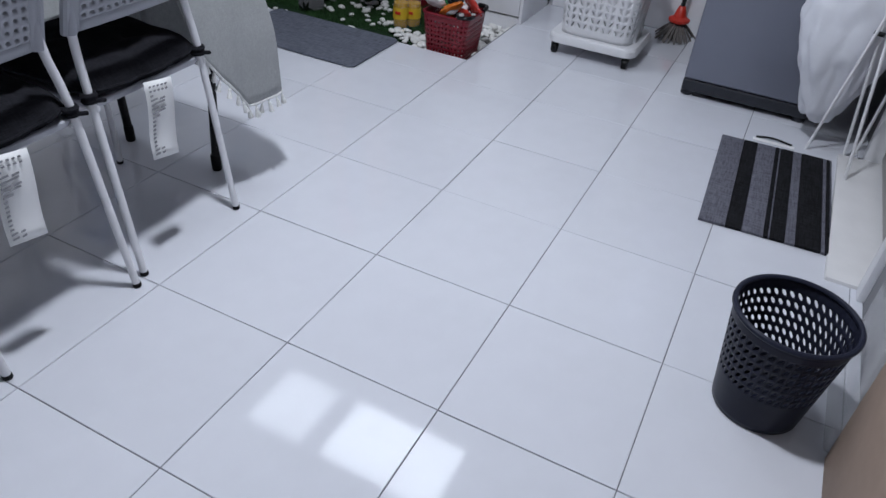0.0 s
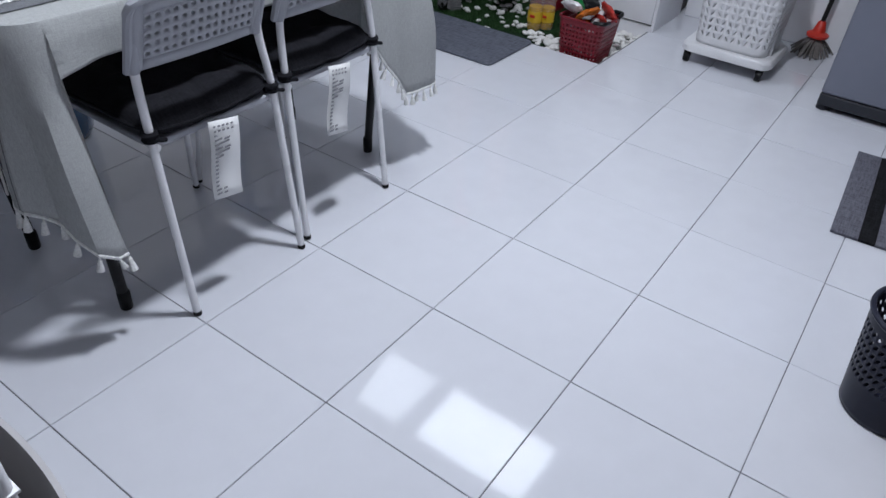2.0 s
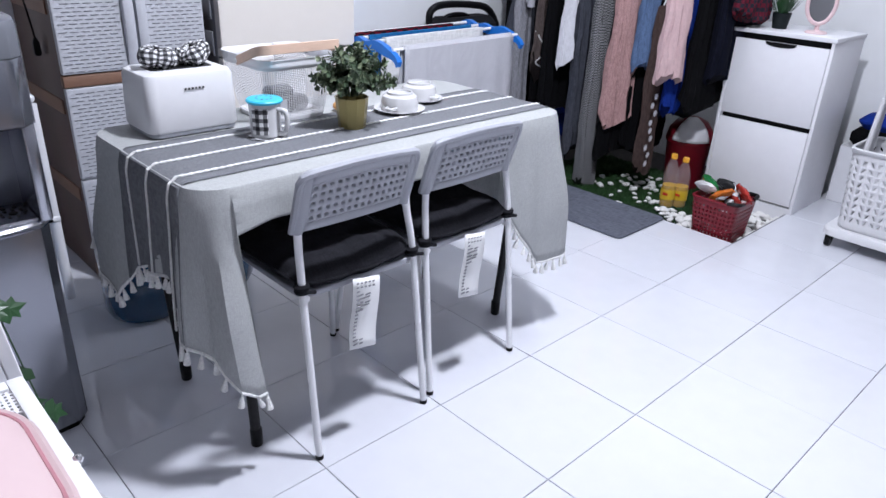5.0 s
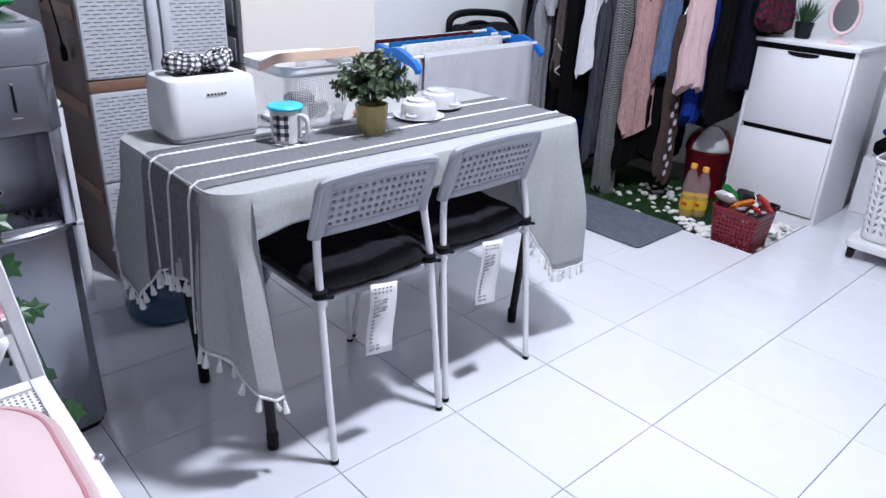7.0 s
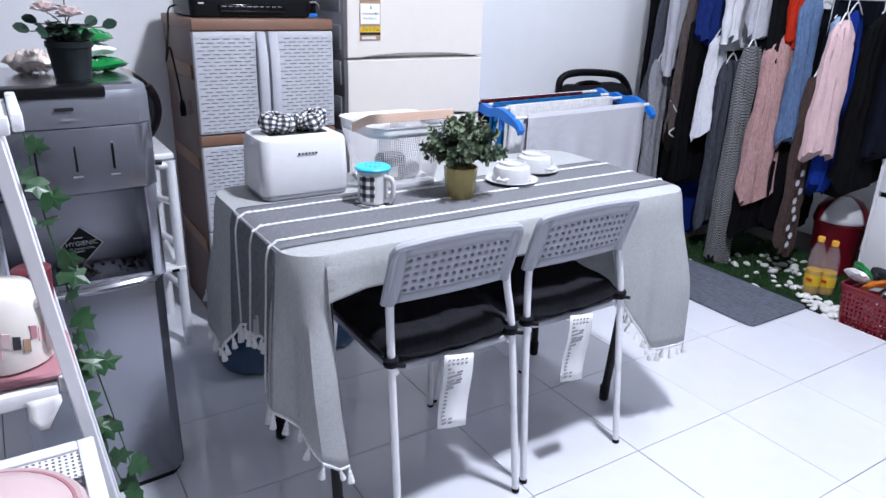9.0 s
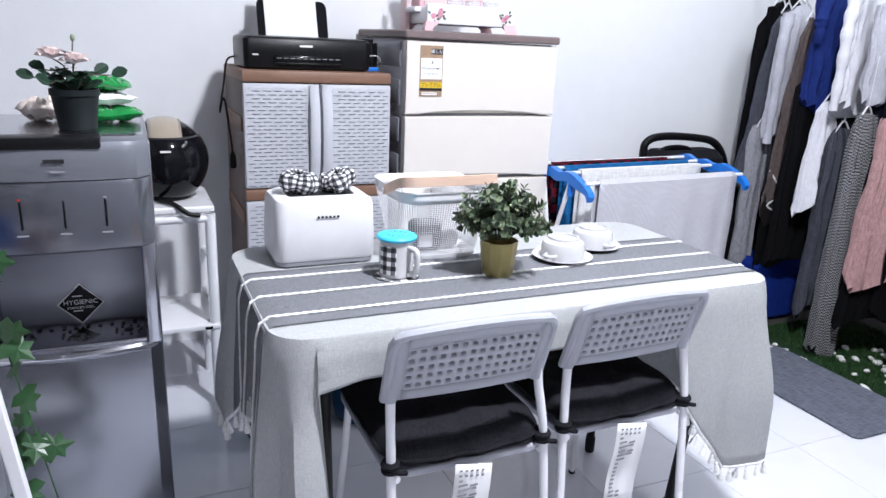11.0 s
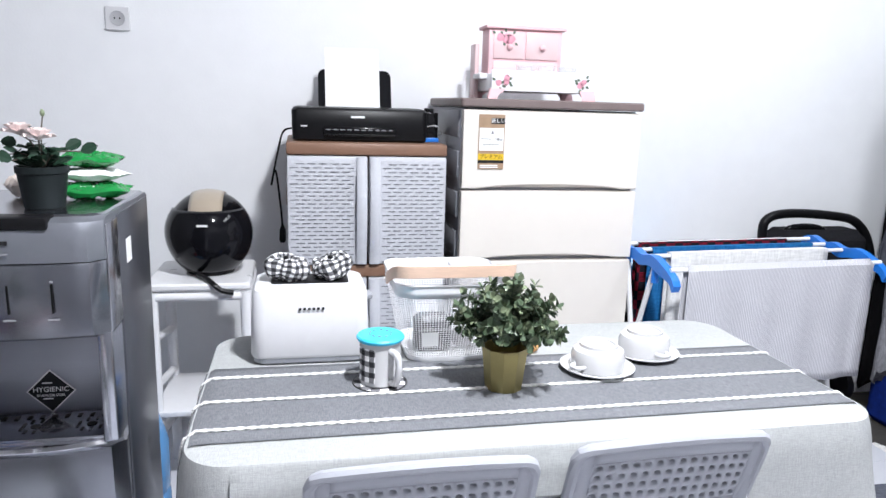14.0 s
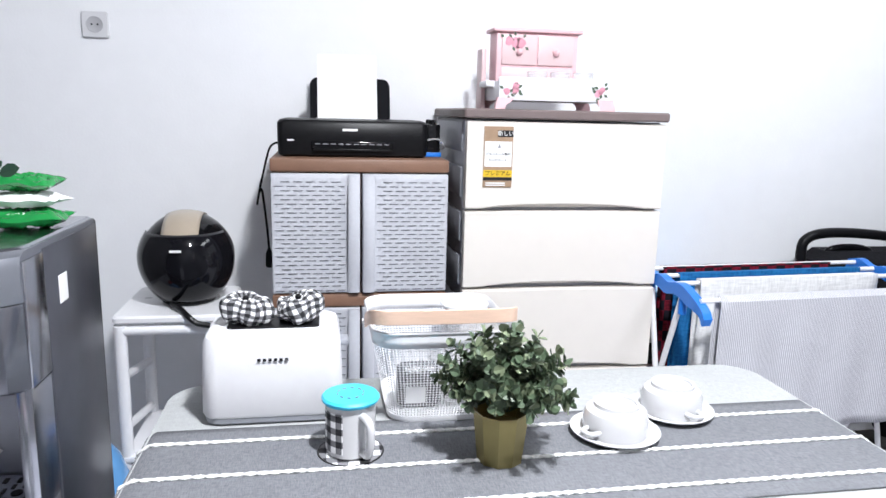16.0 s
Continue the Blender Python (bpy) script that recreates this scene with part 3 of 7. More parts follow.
# ---- chairs ----
def chair():
    """Stacking chair with white tube legs and a perforated grey plastic back."""
    c = thing("dining_chair", (-0.615, 0.62, 0), "white steel chair with perforated grey plastic back and dark cushion", "chair", "chairs at the dining table")
    xl, xr = -0.806, -0.497
    for x, fx, mx in ((xl, -0.792, -0.800), (xr, -0.432, -0.462)):
        line = curve([(fx, 0.440, 0.004), ((fx + mx) / 2, 0.458, 0.28), (mx, 0.470, 0.50), ((mx + 2 * x) / 3, 0.470, 0.62), (x, 0.458, 0.70)], 6)
        lg = part("leg", tube(BM(), line, 0.0095, 10), WHITEM, c)
        part("foot_cap", alathe((fx, 0.440, 0), [(0.0085, 0), (0.0108, 0.002), (0.0108, 0.011), (0.0095, 0.013)], 12), BLACK, lg)
    for x, fx in ((-0.770, -0.788), (-0.475, -0.420)):
        line = curve([(fx, 0.908, 0.004), ((fx + x) / 2, 0.872, 0.24), (x, 0.845, 0.455)], 6)
        lg = part("leg", tube(BM(), line, 0.009, 10), WHITEM, c)
        part("foot_cap", alathe((fx, 0.908, 0), [(0.008, 0), (0.0103, 0.002), (0.0103, 0.011), (0.009, 0.013)], 12), BLACK, lg)
    for x in (-0.788, -0.462):
        part("side_rail", arod((x, 0.470, 0.455), (x, 0.83, 0.458), 0.009), WHITEM, c)
    part("seat", slab(-0.625, 0.655, 0.180, 0.19, 0.05, 0.458, 0.474), CHGREY, c)

    # Cushion: soft pad with a tufted top, sagging over the seat's edge, and a ruffled seam
    cu = BM()
    cx, cy, hx, hy = -0.633, 0.656, 0.180, 0.196
    N = 36
    for sgn in (1, -1):
        vs = []
        for i in range(N + 1):
            row = []
            for j in range(N + 1):
                u, v = i / N * 2 - 1, j / N * 2 - 1
                edge = max(0.0, (1 - abs(u) ** 6) * (1 - abs(v) ** 6)) ** 0.5
                dim = sum(math.exp(-((u - a) ** 2 + (v - b) ** 2) * 40) for a in (-0.4, 0.4) for b in (-0.4, 0.4))
                seam = math.exp(-(u * 5.0) ** 2) * 0.10 + math.exp(-((v + 0.35) * 6.0) ** 2) * 0.16
                fold = 0.010 * noise.noise(Vector((u * 2.2, v * 2.2, 3))) + 0.006 * noise.noise(Vector((u * 6, v * 5, 1)))
                sag = 0.016 * smooth(0.75, 1.0, -v) * (1 - 0.6 * u * u)
                z = 0.505 + sgn * (0.033 * edge * (1 - seam if sgn > 0 else 1) + fold * edge) * (1 - 0.45 * dim) - sag
                wx = 0.007 * noise.noise(Vector((u * 3, v * 3, 8)))
                row.append(cu.verts.new((cx + u * hx * (1 - 0.10 * v ** 6) + wx, cy + v * hy * (1 - 0.10 * u ** 6) + wx, z)))
            vs.append(row)
        for i in range(N):
            for j in range(N):
                q = (vs[i][j], vs[i + 1][j], vs[i + 1][j + 1], vs[i][j + 1])
                cu.faces.new(q if sgn > 0 else q[::-1])
    bmesh.ops.remove_doubles(cu, verts=cu.verts, dist=0.0004)
    cush = part("cushion", cu, CUSH, c, "padded charcoal seat cushion tied to the legs")
    rim = []
    for k in range(72):
        a = math.tau * k / 72
        c_, s_ = math.cos(a), math.sin(a)
        m_ = max(abs(c_), abs(s_))
        u, v = c_ / m_, s_ / m_
        wx = 0.007 * noise.noise(Vector((u * 3, v * 3, 8)))
        rim.append((cx + u * hx * (1 - 0.10 * v ** 6) + wx, cy + v * hy * (1 - 0.10 * u ** 6) + wx, 0.505 - 0.016 * smooth(0.75, 1.0, -v) * (1 - 0.6 * u * u)))
    part("piping", tube(BM(), rim, 0.004, 6, closed=True), CUSH, cush)
    for x in (-0.801, -0.464):
        tie = tube(BM(), [(x + 0.0125 * math.cos(k * math.tau / 12), 0.470 + 0.0125 * math.sin(k * math.tau / 12), 0.494) for k in range(12)], 0.0075, 6, closed=True)
        tube(tie, [(x + 0.0125 * math.cos(k * math.tau / 12), 0.470 + 0.0125 * math.sin(k * math.tau / 12), 0.482) for k in range(12)], 0.0065, 6, closed=True)
        tube(tie, [(x, 0.457, 0.486), (x + 0.014, 0.456, 0.480), (x + 0.030, 0.460, 0.474)], 0.0055, 6)
        part("tie", tie, CUSH, cush)
    # Care label, hanging slightly aslant
    lx = -0.638
    lab = BM()
    loft(lab, [[(lx - 0.0015 * k - 0.040, 0.438 - 0.004 * math.sin(k * 0.7), 0.486 - k * 0.0218), (lx - 0.0014 * k, 0.436 - 0.005 * math.sin(k * 0.65 + 0.2), 0.480 - k * 0.0220), (lx - 0.0012 * k + 0.040, 0.437 - 0.004 * math.sin(k * 0.6 + 0.5), 0.474 - k * 0.0222)] for k in range(10)], False, False, closed=False)
    tag = part("care_label", lab, PAPER, cush, "long white printed care label", solid=0.0008)
    bb = BM()
    lrn = random.Random(3)
    for k in range(17):
        z = 0.468 - k * 0.0108
        x0 = lx - 0.032 - 0.0015 * (0.480 - z) / 0.022
        words = ((0.006,) * 5 if k in (0, 1) else (0.020, 0.016) if k in (3, 5) else (0.040,) if k in (4, 6) else (0.022,) if k == 7 else (0.008,) if k < 15 else (0.014, 0.010))
        x = x0
        for w in words:
            zz = z - 0.14 * (x - lx)
            box(bb, (x, 0.4325 - 0.004 * math.sin((0.48 - z) / 0.022 * 0.65), zz - 0.0024), (x + w, 0.4335 - 0.004 * math.sin((0.48 - z) / 0.022 * 0.65), zz + 0.0018))
            x += w + 0.006
    part("print_bar", bb, INKG, tag, smooth=False)

    # Back: curved perforated shell with a rolled rim
    z0, z1 = 0.632, 0.785

    def shell(u, v):
        x = xl - 0.010 + (xr - xl + 0.020) * u
        w = (u * 2 - 1)
        z = z0 + (z1 - z0) * v - 0.010 * w * w * v + 0.004 * (1 - w * w)
        y = 0.474 - 0.048 * v - 0.016 * (1 - w * w)
        return Vector((x, y, z))

    def inner(u, v):
        return shell(0.085 + 0.83 * u, 0.16 + 0.66 * v)
    sh = BM()
    holes(sh, inner, 14, 5, 0.62, 0.50, skew=-0.35)
    for (ua, ub, va, vb, nu, nv) in ((0.0, 0.085, 0.0, 1.0, 2, 8), (0.915, 1.0, 0.0, 1.0, 2, 8), (0.085, 0.915, 0.82, 1.0, 20, 2), (0.085, 0.915, 0.0, 0.16, 20, 2)):
        g = [[sh.verts.new(shell(ua + (ub - ua) * i / nu, va + (vb - va) * j / nv)) for j in range(nv + 1)] for i in range(nu + 1)]
        for i in range(nu):
            for j in range(nv):
                sh.faces.new((g[i][j], g[i + 1][j], g[i + 1][j + 1], g[i][j + 1]))
    back = part("backrest", sh, CHGREY, c, "grey plastic back with rows of oval holes", solid=0.010)
    rim = [shell(0.0, v / 8) for v in range(0, 8)] + [shell(0.02, 0.97)] + [shell(u / 20, 1.0) for u in range(1, 20)] + [shell(0.98, 0.97)] + [shell(1.0, v / 8) for v in range(7, -1, -1)]
    part("rim", tube(BM(), rim, 0.0095, 8), CHGREY, back)
    for x in (xl, xr):
        sl = part("sleeve", arod((x, 0.471, 0.632), (x, 0.456, 0.71), 0.0140, 0.0125, 14), CHGREY, back)
    return c


chair_1 = chair()
chair_2 = copy_thing(chair_1, Matrix.Translation((-0.615 + 0.399, 0.62 + 0.022, 0)) @ pose(0, 0, 0, 0, 0, 1.0))

# ---- chest of drawers ----
CX0, CX1, CY0, CY1 = -0.305, 0.315, 1.757, 2.31
chest = thing("drawer_chest", ((CX0 + CX1) / 2, 2.03, 0), "tall cream plastic drawer chest with grey sides and taupe top", "drawers")
part("body", abox((CX0 + 0.004, CY0 + 0.03, 0.0), (CX1 - 0.004, CY1, 1.278), 0.006), SIDEG, chest, "grey ribbed plastic carcass")
part("top", slab((CX0 + CX1) / 2, (CY0 + CY1) / 2 - 0.002, (CX1 - CX0) / 2 + 0.008, (CY1 - CY0) / 2 + 0.004, 0.014, 1.280, 1.308, 0.005), TAUPE, chest, "taupe plastic top panel")
seams = (1.276, 1.013, 0.774, 0.508, 0.262, 0.02)
for a, b in zip(seams, seams[1:]):
    d = BM()
    n = 24
    front, inner = [], []
    for k in range(n + 1):
        x = CX0 + 0.003 + (CX1 - CX0 - 0.006) * k / n
        arch = max(0.0, 1 - ((k / n - 0.5) / 0.40) ** 2) ** 0.6 * 0.013
        front.append((x, b + 0.004 + arch))
    loft(d, [[(x, CY0 + 0.033, b + 0.004) for x, z in front], [(x, CY0 + 0.020, z - 0.001) for x, z in front], [(x, CY0 + 0.001, z) for x, z in front], [(x, CY0 - 0.0030, z + 0.004) for x, z in front], [(x, CY0 - 0.0036, (a + b) / 2) for x, z in front], [(x, CY0 - 0.0030, a - 0.008) for x, z in front], [(x, CY0 + 0.006, a - 0.004) for x, z in front], [(x, CY0 + 0.033, a - 0.003) for x, z in front]], False, False, closed=False)
    dr = part("drawer", d, CREAM, chest, "cream drawer front with arched finger pull")
    part("drawer_side", abox((CX0 + 0.0025, CY0 + 0.001, b + 0.004), (CX0 + 0.005, CY0 + 0.034, a - 0.004), 0), CREAM, dr)
    part("drawer_side", abox((CX1 - 0.005, CY0 + 0.001, b + 0.004), (CX1 - 0.0025, CY0 + 0.034, a - 0.004), 0), CREAM, dr)
    part("pull_lip", tube(BM(), [(x, CY0 - 0.001, z + 0.005) for x, z in front[3:-3]], 0.0016, 6), SIDEG, dr)
for k in range(9):
    z = 0.10 + k * 0.135
    part("rib", abox((CX0 - 0.002, CY0 + 0.06, z), (CX0 + 0.006, CY1 - 0.03, z + 0.09), 0.004), SIDEG, chest)
tag = part("sticker", abox((-0.253, CY0 - 0.0062, 1.082), (-0.166, CY0 - 0.004, 1.258), 0), TAGB, chest, "brown and yellow printed product sticker")
for lo, hi, m in (((-0.250, 1.142), (-0.169, 1.215), PAPER), ((-0.253, 1.112), (-0.166, 1.132), YEL), ((-0.253, 1.102), (-0.166, 1.111), INK), ((-0.212, 1.228), (-0.166, 1.247), INK)):
    part("print_block", abox((lo[0], CY0 - 0.0068, lo[1]), (hi[0], CY0 - 0.0063, hi[1]), 0), m, tag)
up = pose(0, 0, 0, 90, 0, 0)
for word, size, x, z, m in (("新しい", 0.016, -0.189, 1.2375, PAPER), ("プラスチック製の", 0.0095, -0.210, 1.178, INK), ("キャビネット", 0.0095, -0.210, 1.161, INK), ("プレミアム", 0.0155, -0.2095, 1.122, INK)):
    text(word, size, Matrix.Translation((x, CY0 - 0.0073, z)) @ up, m, tag)
bars(tag, PAPER, 2, -0.245, -0.18, CY0 - 0.0069, 1.096, 0.006, 6)
part("print_block", loft(BM(), [[(-0.212, y, 1.196), (-0.202, y, 1.196), (-0.206, y, 1.210)] for y in (CY0 - 0.0069, CY0 - 0.0073)]), INKG, tag)

# ---- woven cabinet ----
WX0, WX1, WY0, WY1 = -0.862, -0.346, 1.792, 2.26
cab = thing("woven_cabinet", ((WX0 + WX1) / 2, 2.02, 0), "brown plastic cabinet with light grey woven-look doors", "cabinet")
part("body", abox((WX0 + 0.004, WY0 + 0.02, 0.0), (WX1 - 0.004, WY1, 1.150), 0.004), BROWND, cab, "dark brown carcass")
part("top_rail", abox((WX0, WY0 - 0.004, 1.118), (WX1, WY1 + 0.004, 1.156), 0.006), BROWN, cab)
part("middle_rail", abox((WX0, WY0 - 0.002, 0.718), (WX1, WY0 + 0.03, 0.757), 0.005), BROWN, cab)
part("base_rail", abox((WX0, WY0 - 0.002, 0.0), (WX1, WY0 + 0.03, 0.06), 0.005), BROWN, cab)
for z in (0.30, 0.62, 0.95):
    part("side_brace", abox((WX0 - 0.002, WY0 + 0.05, z), (WX0 + 0.006, WY1 - 0.02, z + 0.05), 0.003), BROWN, cab)
wrnd = random.Random(11)
for z0, z1 in ((0.762, 1.114), (0.395, 0.715), (0.064, 0.390)):
    for side in (0, 1):
        a, b = (WX0 + 0.002, -0.607) if side == 0 else (-0.601, WX1 - 0.002)
        dr = part("door", abox((a, WY0 - 0.004, z0), (b, WY0 + 0.022, z1), 0.004), WICK, cab, "woven-look grey door")
        wv, dash = BM(), BM()
        hx0, hx1 = (a + 0.004, b - 0.038) if side == 0 else (a + 0.038, b - 0.004)
        rows_n = int((z1 - z0 - 0.012) / 0.0128)
        for r in range(rows_n):
            zc = z0 + 0.008 + r * 0.0128
            x = hx0 - (0.018 if r % 2 else 0)
            while x < hx1:
                p, q = max(x, hx0), min(x + 0.036, hx1)
                if q - p > 0.004:
                    m_ = (p + q) / 2
                    y = WY0 - 0.0045
                    lo = [wv.verts.new((xx, y + (0.0 if xx != m_ else -0.0008), zc)) for xx in (p, m_, q)]
                    hi = [wv.verts.new((xx, y + (0.0 if xx != m_ else -0.0014), zc + 0.006)) for xx in (p, m_, q)]
                    tp_ = [wv.verts.new((xx, y + (0.0 if xx != m_ else -0.0008), zc + 0.0128)) for xx in (p, m_, q)]
                    for A, B in ((lo, hi), (hi, tp_)):
                        for k in (0, 1):
                            wv.faces.new((A[k], A[k + 1], B[k + 1], B[k]))
                    if q - p > 0.02:
                        box(dash, (p + 0.005, y - 0.0022, zc - 0.0010), (q - 0.005, y - 0.0002, zc + 0.0010))
                x += 0.036
        wvo = part("weave", wv, WICK, dr, "light grey basket-weave strips", smooth=False)
        part("weave_gap", dash, WICKD, dr, smooth=False)
        xe = b - 0.0185 if side == 0 else a + 0.0185
        hnd = BM()
        loft(hnd, [[(xe - 0.0165, WY0 - 0.004, z), (xe - 0.0165, WY0 - 0.012 - bow, z), (xe - 0.010, WY0 - 0.017 - bow, z), (xe + 0.010, WY0 - 0.017 - bow, z), (xe + 0.0165, WY0 - 0.012 - bow, z), (xe + 0.0165, WY0 - 0.004, z)] for z, bow in ((z0 + 0.002, 0), (z0 + 0.03, 0.002), (z0 + 0.08, 0.016), ((z0 + z1) / 2, 0.020), (z1 - 0.08, 0.016), (z1 - 0.03, 0.002), (z1 - 0.002, 0))])
        part("handle", hnd, WICK, dr, "upright grey pull handle")

# ---- things on the table ----
T = TZ + 0.0045
toast = thing("toaster", (-0.804, 1.008, T), "white plastic toaster with dark base on the table", "toaster")


def toaster_loop(z, d, lean=0.0):
    return [(x, y, z) for x, y in rrect(-0.804, 1.010 + lean, 0.121 - d, 0.088 - d * 0.8, 0.028 - d * 0.4, 6)]


part("body", loft(BM(), [toaster_loop(T + 0.014, 0.003), toaster_loop(T + 0.02, 0), toaster_loop(T + 0.08, 0.001), toaster_loop(T + 0.145, 0.004), toaster_loop(T + 0.155, 0.009), toaster_loop(T + 0.160, 0.020)]), WHITE, toast)
part("base", loft(BM(), [toaster_loop(T, 0.012), toaster_loop(T + 0.004, 0.005), toaster_loop(T + 0.015, 0.004)]), SIDEG, toast, "dark grey base with feet")
part("slot", slab(-0.804, 1.010, 0.082, 0.042, 0.012, T + 0.154, T + 0.1615), BLACK, toast)
part("browning_lever", abox((-0.689, 0.985, T + 0.118), (-0.671, 1.025, T + 0.130), 0.004), SIDEG, toast)
for k in range(6):
    part("brand_mark", abox((-0.828 + k * 0.0092, 0.9207, T + 0.1165), (-0.8225 + k * 0.0092, 0.9218, T + 0.1215), 0), INK, toast)
for bx, by, rot, tip_a in ((-0.853, 1.003, 0.4, 0.18), (-0.761, 1.006, 1.1, -0.30)):
    bun = BM()
    n, mrows = 40, 16
    uvl = bun.loops.layers.uv.new("UVMap")
    ring = []
    for j in range(mrows + 1):
        ph = math.pi * j / mrows
        row = []
        for i in range(n):
            a = math.tau * i / n
            lobe = 1 + 0.11 * math.cos(a * 5 + rot) * math.sin(ph)
            pinch = 1 - 0.55 * math.exp(-(ph / 0.45) ** 2)
            r = 0.0465 * math.sin(ph) ** 0.75 * lobe
            dent = 1 - 0.22 * math.exp(-((a - 4.7 + rot) / 0.5) ** 2)
            q = Vector((r * dent * math.cos(a), 0.82 * r * dent * math.sin(a), (0.031 * dent * math.cos(ph)) * pinch))
            q += 0.006 * Vector((noise.noise(q * 45 + Vector((bx * 50, 0, 0))), noise.noise(q * 45 + Vector((0, 7, bx * 50))), noise.noise(q * 45 + Vector((3, bx * 50, 0)))))
            row.append(bun.verts.new(Matrix.Rotation(tip_a, 3, "Y") @ q + Vector((bx, by, T + 0.188))))
        ring.append(row)
    for j in range(mrows):
        for i in range(n):
            f = bun.faces.new((ring[j][i], ring[j][(i + 1) % n], ring[j + 1][(i + 1) % n], ring[j + 1][i]))
            for lp, (ii, jj) in zip(f.loops, ((i, j), (i + 1, j), (i + 1, j + 1), (i, j + 1))):
                lp[uvl].uv = (ii / n * 0.29, jj / mrows * 0.13)
    b_ob = solo("gingham_fabric_bun", bun, GING, "puffy black and white gingham cloth bun on the toaster", "fabric bun", (bx, by, T + 0.157), "gingham buns on the toaster")
    part("button", ball(BM(), (bx, by, T + 0.207), 0.006, 2), BLACK, b_ob)

mug = thing("enamel_mug", (-0.675, 0.806, T), "white mug with gingham patch and cyan silicone lid", "mug")
mc = (-0.675, 0.806)
part("body", alathe((*mc, T + 0.004), [(0.036, 0), (0.039, 0.003), (0.040, 0.085), (0.0375, 0.086), (0.036, 0.01)], 40), PORC, mug)
patch = BM()
uvl = patch.loops.layers.uv.new("UVMap")
cols = []
for i in range(15):
    a = radians(188 + 62 * i / 14)
    cols.append([patch.verts.new((mc[0] + 0.0405 * math.cos(a), mc[1] + 0.0405 * math.sin(a), T + 0.014 + 0.066 * j)) for j in (0, 1)])
for i in range(14):
    f = patch.faces.new((cols[i][0], cols[i + 1][0], cols[i + 1][1], cols[i][1]))
    for lp, (u, v) in zip(f.loops, ((i, 0), (i + 1, 0), (i + 1, 1), (i, 1))):
        lp[uvl].uv = (u / 14 * 0.044, v * 0.066)
GINGS = gingham("small_gingham", 0.0105)
part("gingham_patch", patch, GINGS, mug, "gingham patch on the mug")
hd = Vector((0.42, -0.907, 0))
part("handle", tube(BM(), curve([Vector((mc[0], mc[1], T + z)) + hd * r for r, z in ((0.038, 0.076), (0.062, 0.072), (0.066, 0.045), (0.058, 0.020), (0.038, 0.014))], 6), 0.0068, 10), PORC, mug)
lid = part("lid", alathe((*mc, T + 0.090), [(0.030, 0), (0.044, 0), (0.046, 0.003), (0.046, 0.006), (0.043, 0.0095), (0.004, 0.011)], 40), CYAN, mug, "round cyan silicone lid")
lm = BM()
for k in range(10):
    a0 = k * math.tau / 10
    tube(lm, [(mc[0] + 0.021 * math.cos(a0 + q), mc[1] + 0.021 * math.sin(a0 + q), T + 0.1012) for q in (0, 0.15, 0.3)], 0.0009, 5)
part("print_bar", lm, INKG, lid)
cst = BM()
uvl = cst.loops.layers.uv.new("UVMap")
lathe(cst, (*mc, T), [(0.050, 0), (0.052, 0.001), (0.052, 0.003), (0.050, 0.004)], 40)
for f in cst.faces:
    for lp in f.loops:
        lp[uvl].uv = (lp.vert.co.x, lp.vert.co.y)
coaster = solo("gingham_coaster", cst, gingham("coaster_gingham", 0.017), "round black and white gingham cloth coaster under the mug", "coaster", (*mc, T))
part("edging", tube(BM(), [(mc[0] + 0.052 * math.cos(k * math.tau / 40), mc[1] + 0.052 * math.sin(k * math.tau / 40), T + 0.002) for k in range(40)], 0.0018, 6, closed=True), BLACK, coaster)

# Gold pot with a bushy artificial plant
pc = (-0.442, 0.752)
plant = thing("potted_plant", (*pc, T), "bushy grey-green artificial plant in a faceted gold pot", "plant")
part("pot", alathe((*pc, T), [(0.034, 0), (0.0365, 0.002), (0.0450, 0.083), (0.0458, 0.084), (0.0455, 0.086), (0.042, 0.085), (0.038, 0.06)], 10, cap=True), GOLD, plant, "faceted satin gold pot", smooth=False)
prnd = random.Random(21)
foliage, pale, stems = BM(), BM(), BM()
for s in range(92):
    az, el = prnd.uniform(0, math.tau), math.asin(prnd.uniform(0.0, 1.0))
    d = Vector((0.92 * math.cos(az) * math.cos(el), 0.92 * math.sin(az) * math.cos(el), 0.10 + 1.08 * math.sin(el)))
    L = prnd.uniform(0.05, 0.100)
    base = Vector((pc[0], pc[1], T + 0.088)) + Vector((d.x, d.y, 0)) * 0.02
    tip = base + Vector((d.x * L, d.y * L, d.z * L * 1.02 + 0.014))
    mid = (base + tip) / 2 + Vector((0, 0, 0.018))
    line = curve([base, mid, tip], 5)
    tube(stems, line, 0.0009, 4)
    for k, p in enumerate(line[3:]):
        t = (line[min(k + 4, len(line) - 1)] - line[k + 2]).normalized()
        side = t.cross(Vector((prnd.uniform(-1, 1), prnd.uniform(-1, 1), prnd.uniform(-1, 1)))).normalized()
        for sg in (1, -1):
            dd = (side * sg + t * 0.55).normalized()
            ln = prnd.uniform(0.013, 0.021)
            round_leaf(pale if prnd.random() < 0.32 else foliage, p, dd, t, ln, ln * 0.46, 0.3)
    round_leaf(pale if prnd.random() < 0.5 else foliage, line[-1], t, side, 0.017, 0.007)
part("stems", stems, LEAF, plant)
part("foliage", foliage, LEAF, plant, smooth=False)
part("pale_foliage", pale, LEAFL, plant, "paler young leaves", smooth=False)

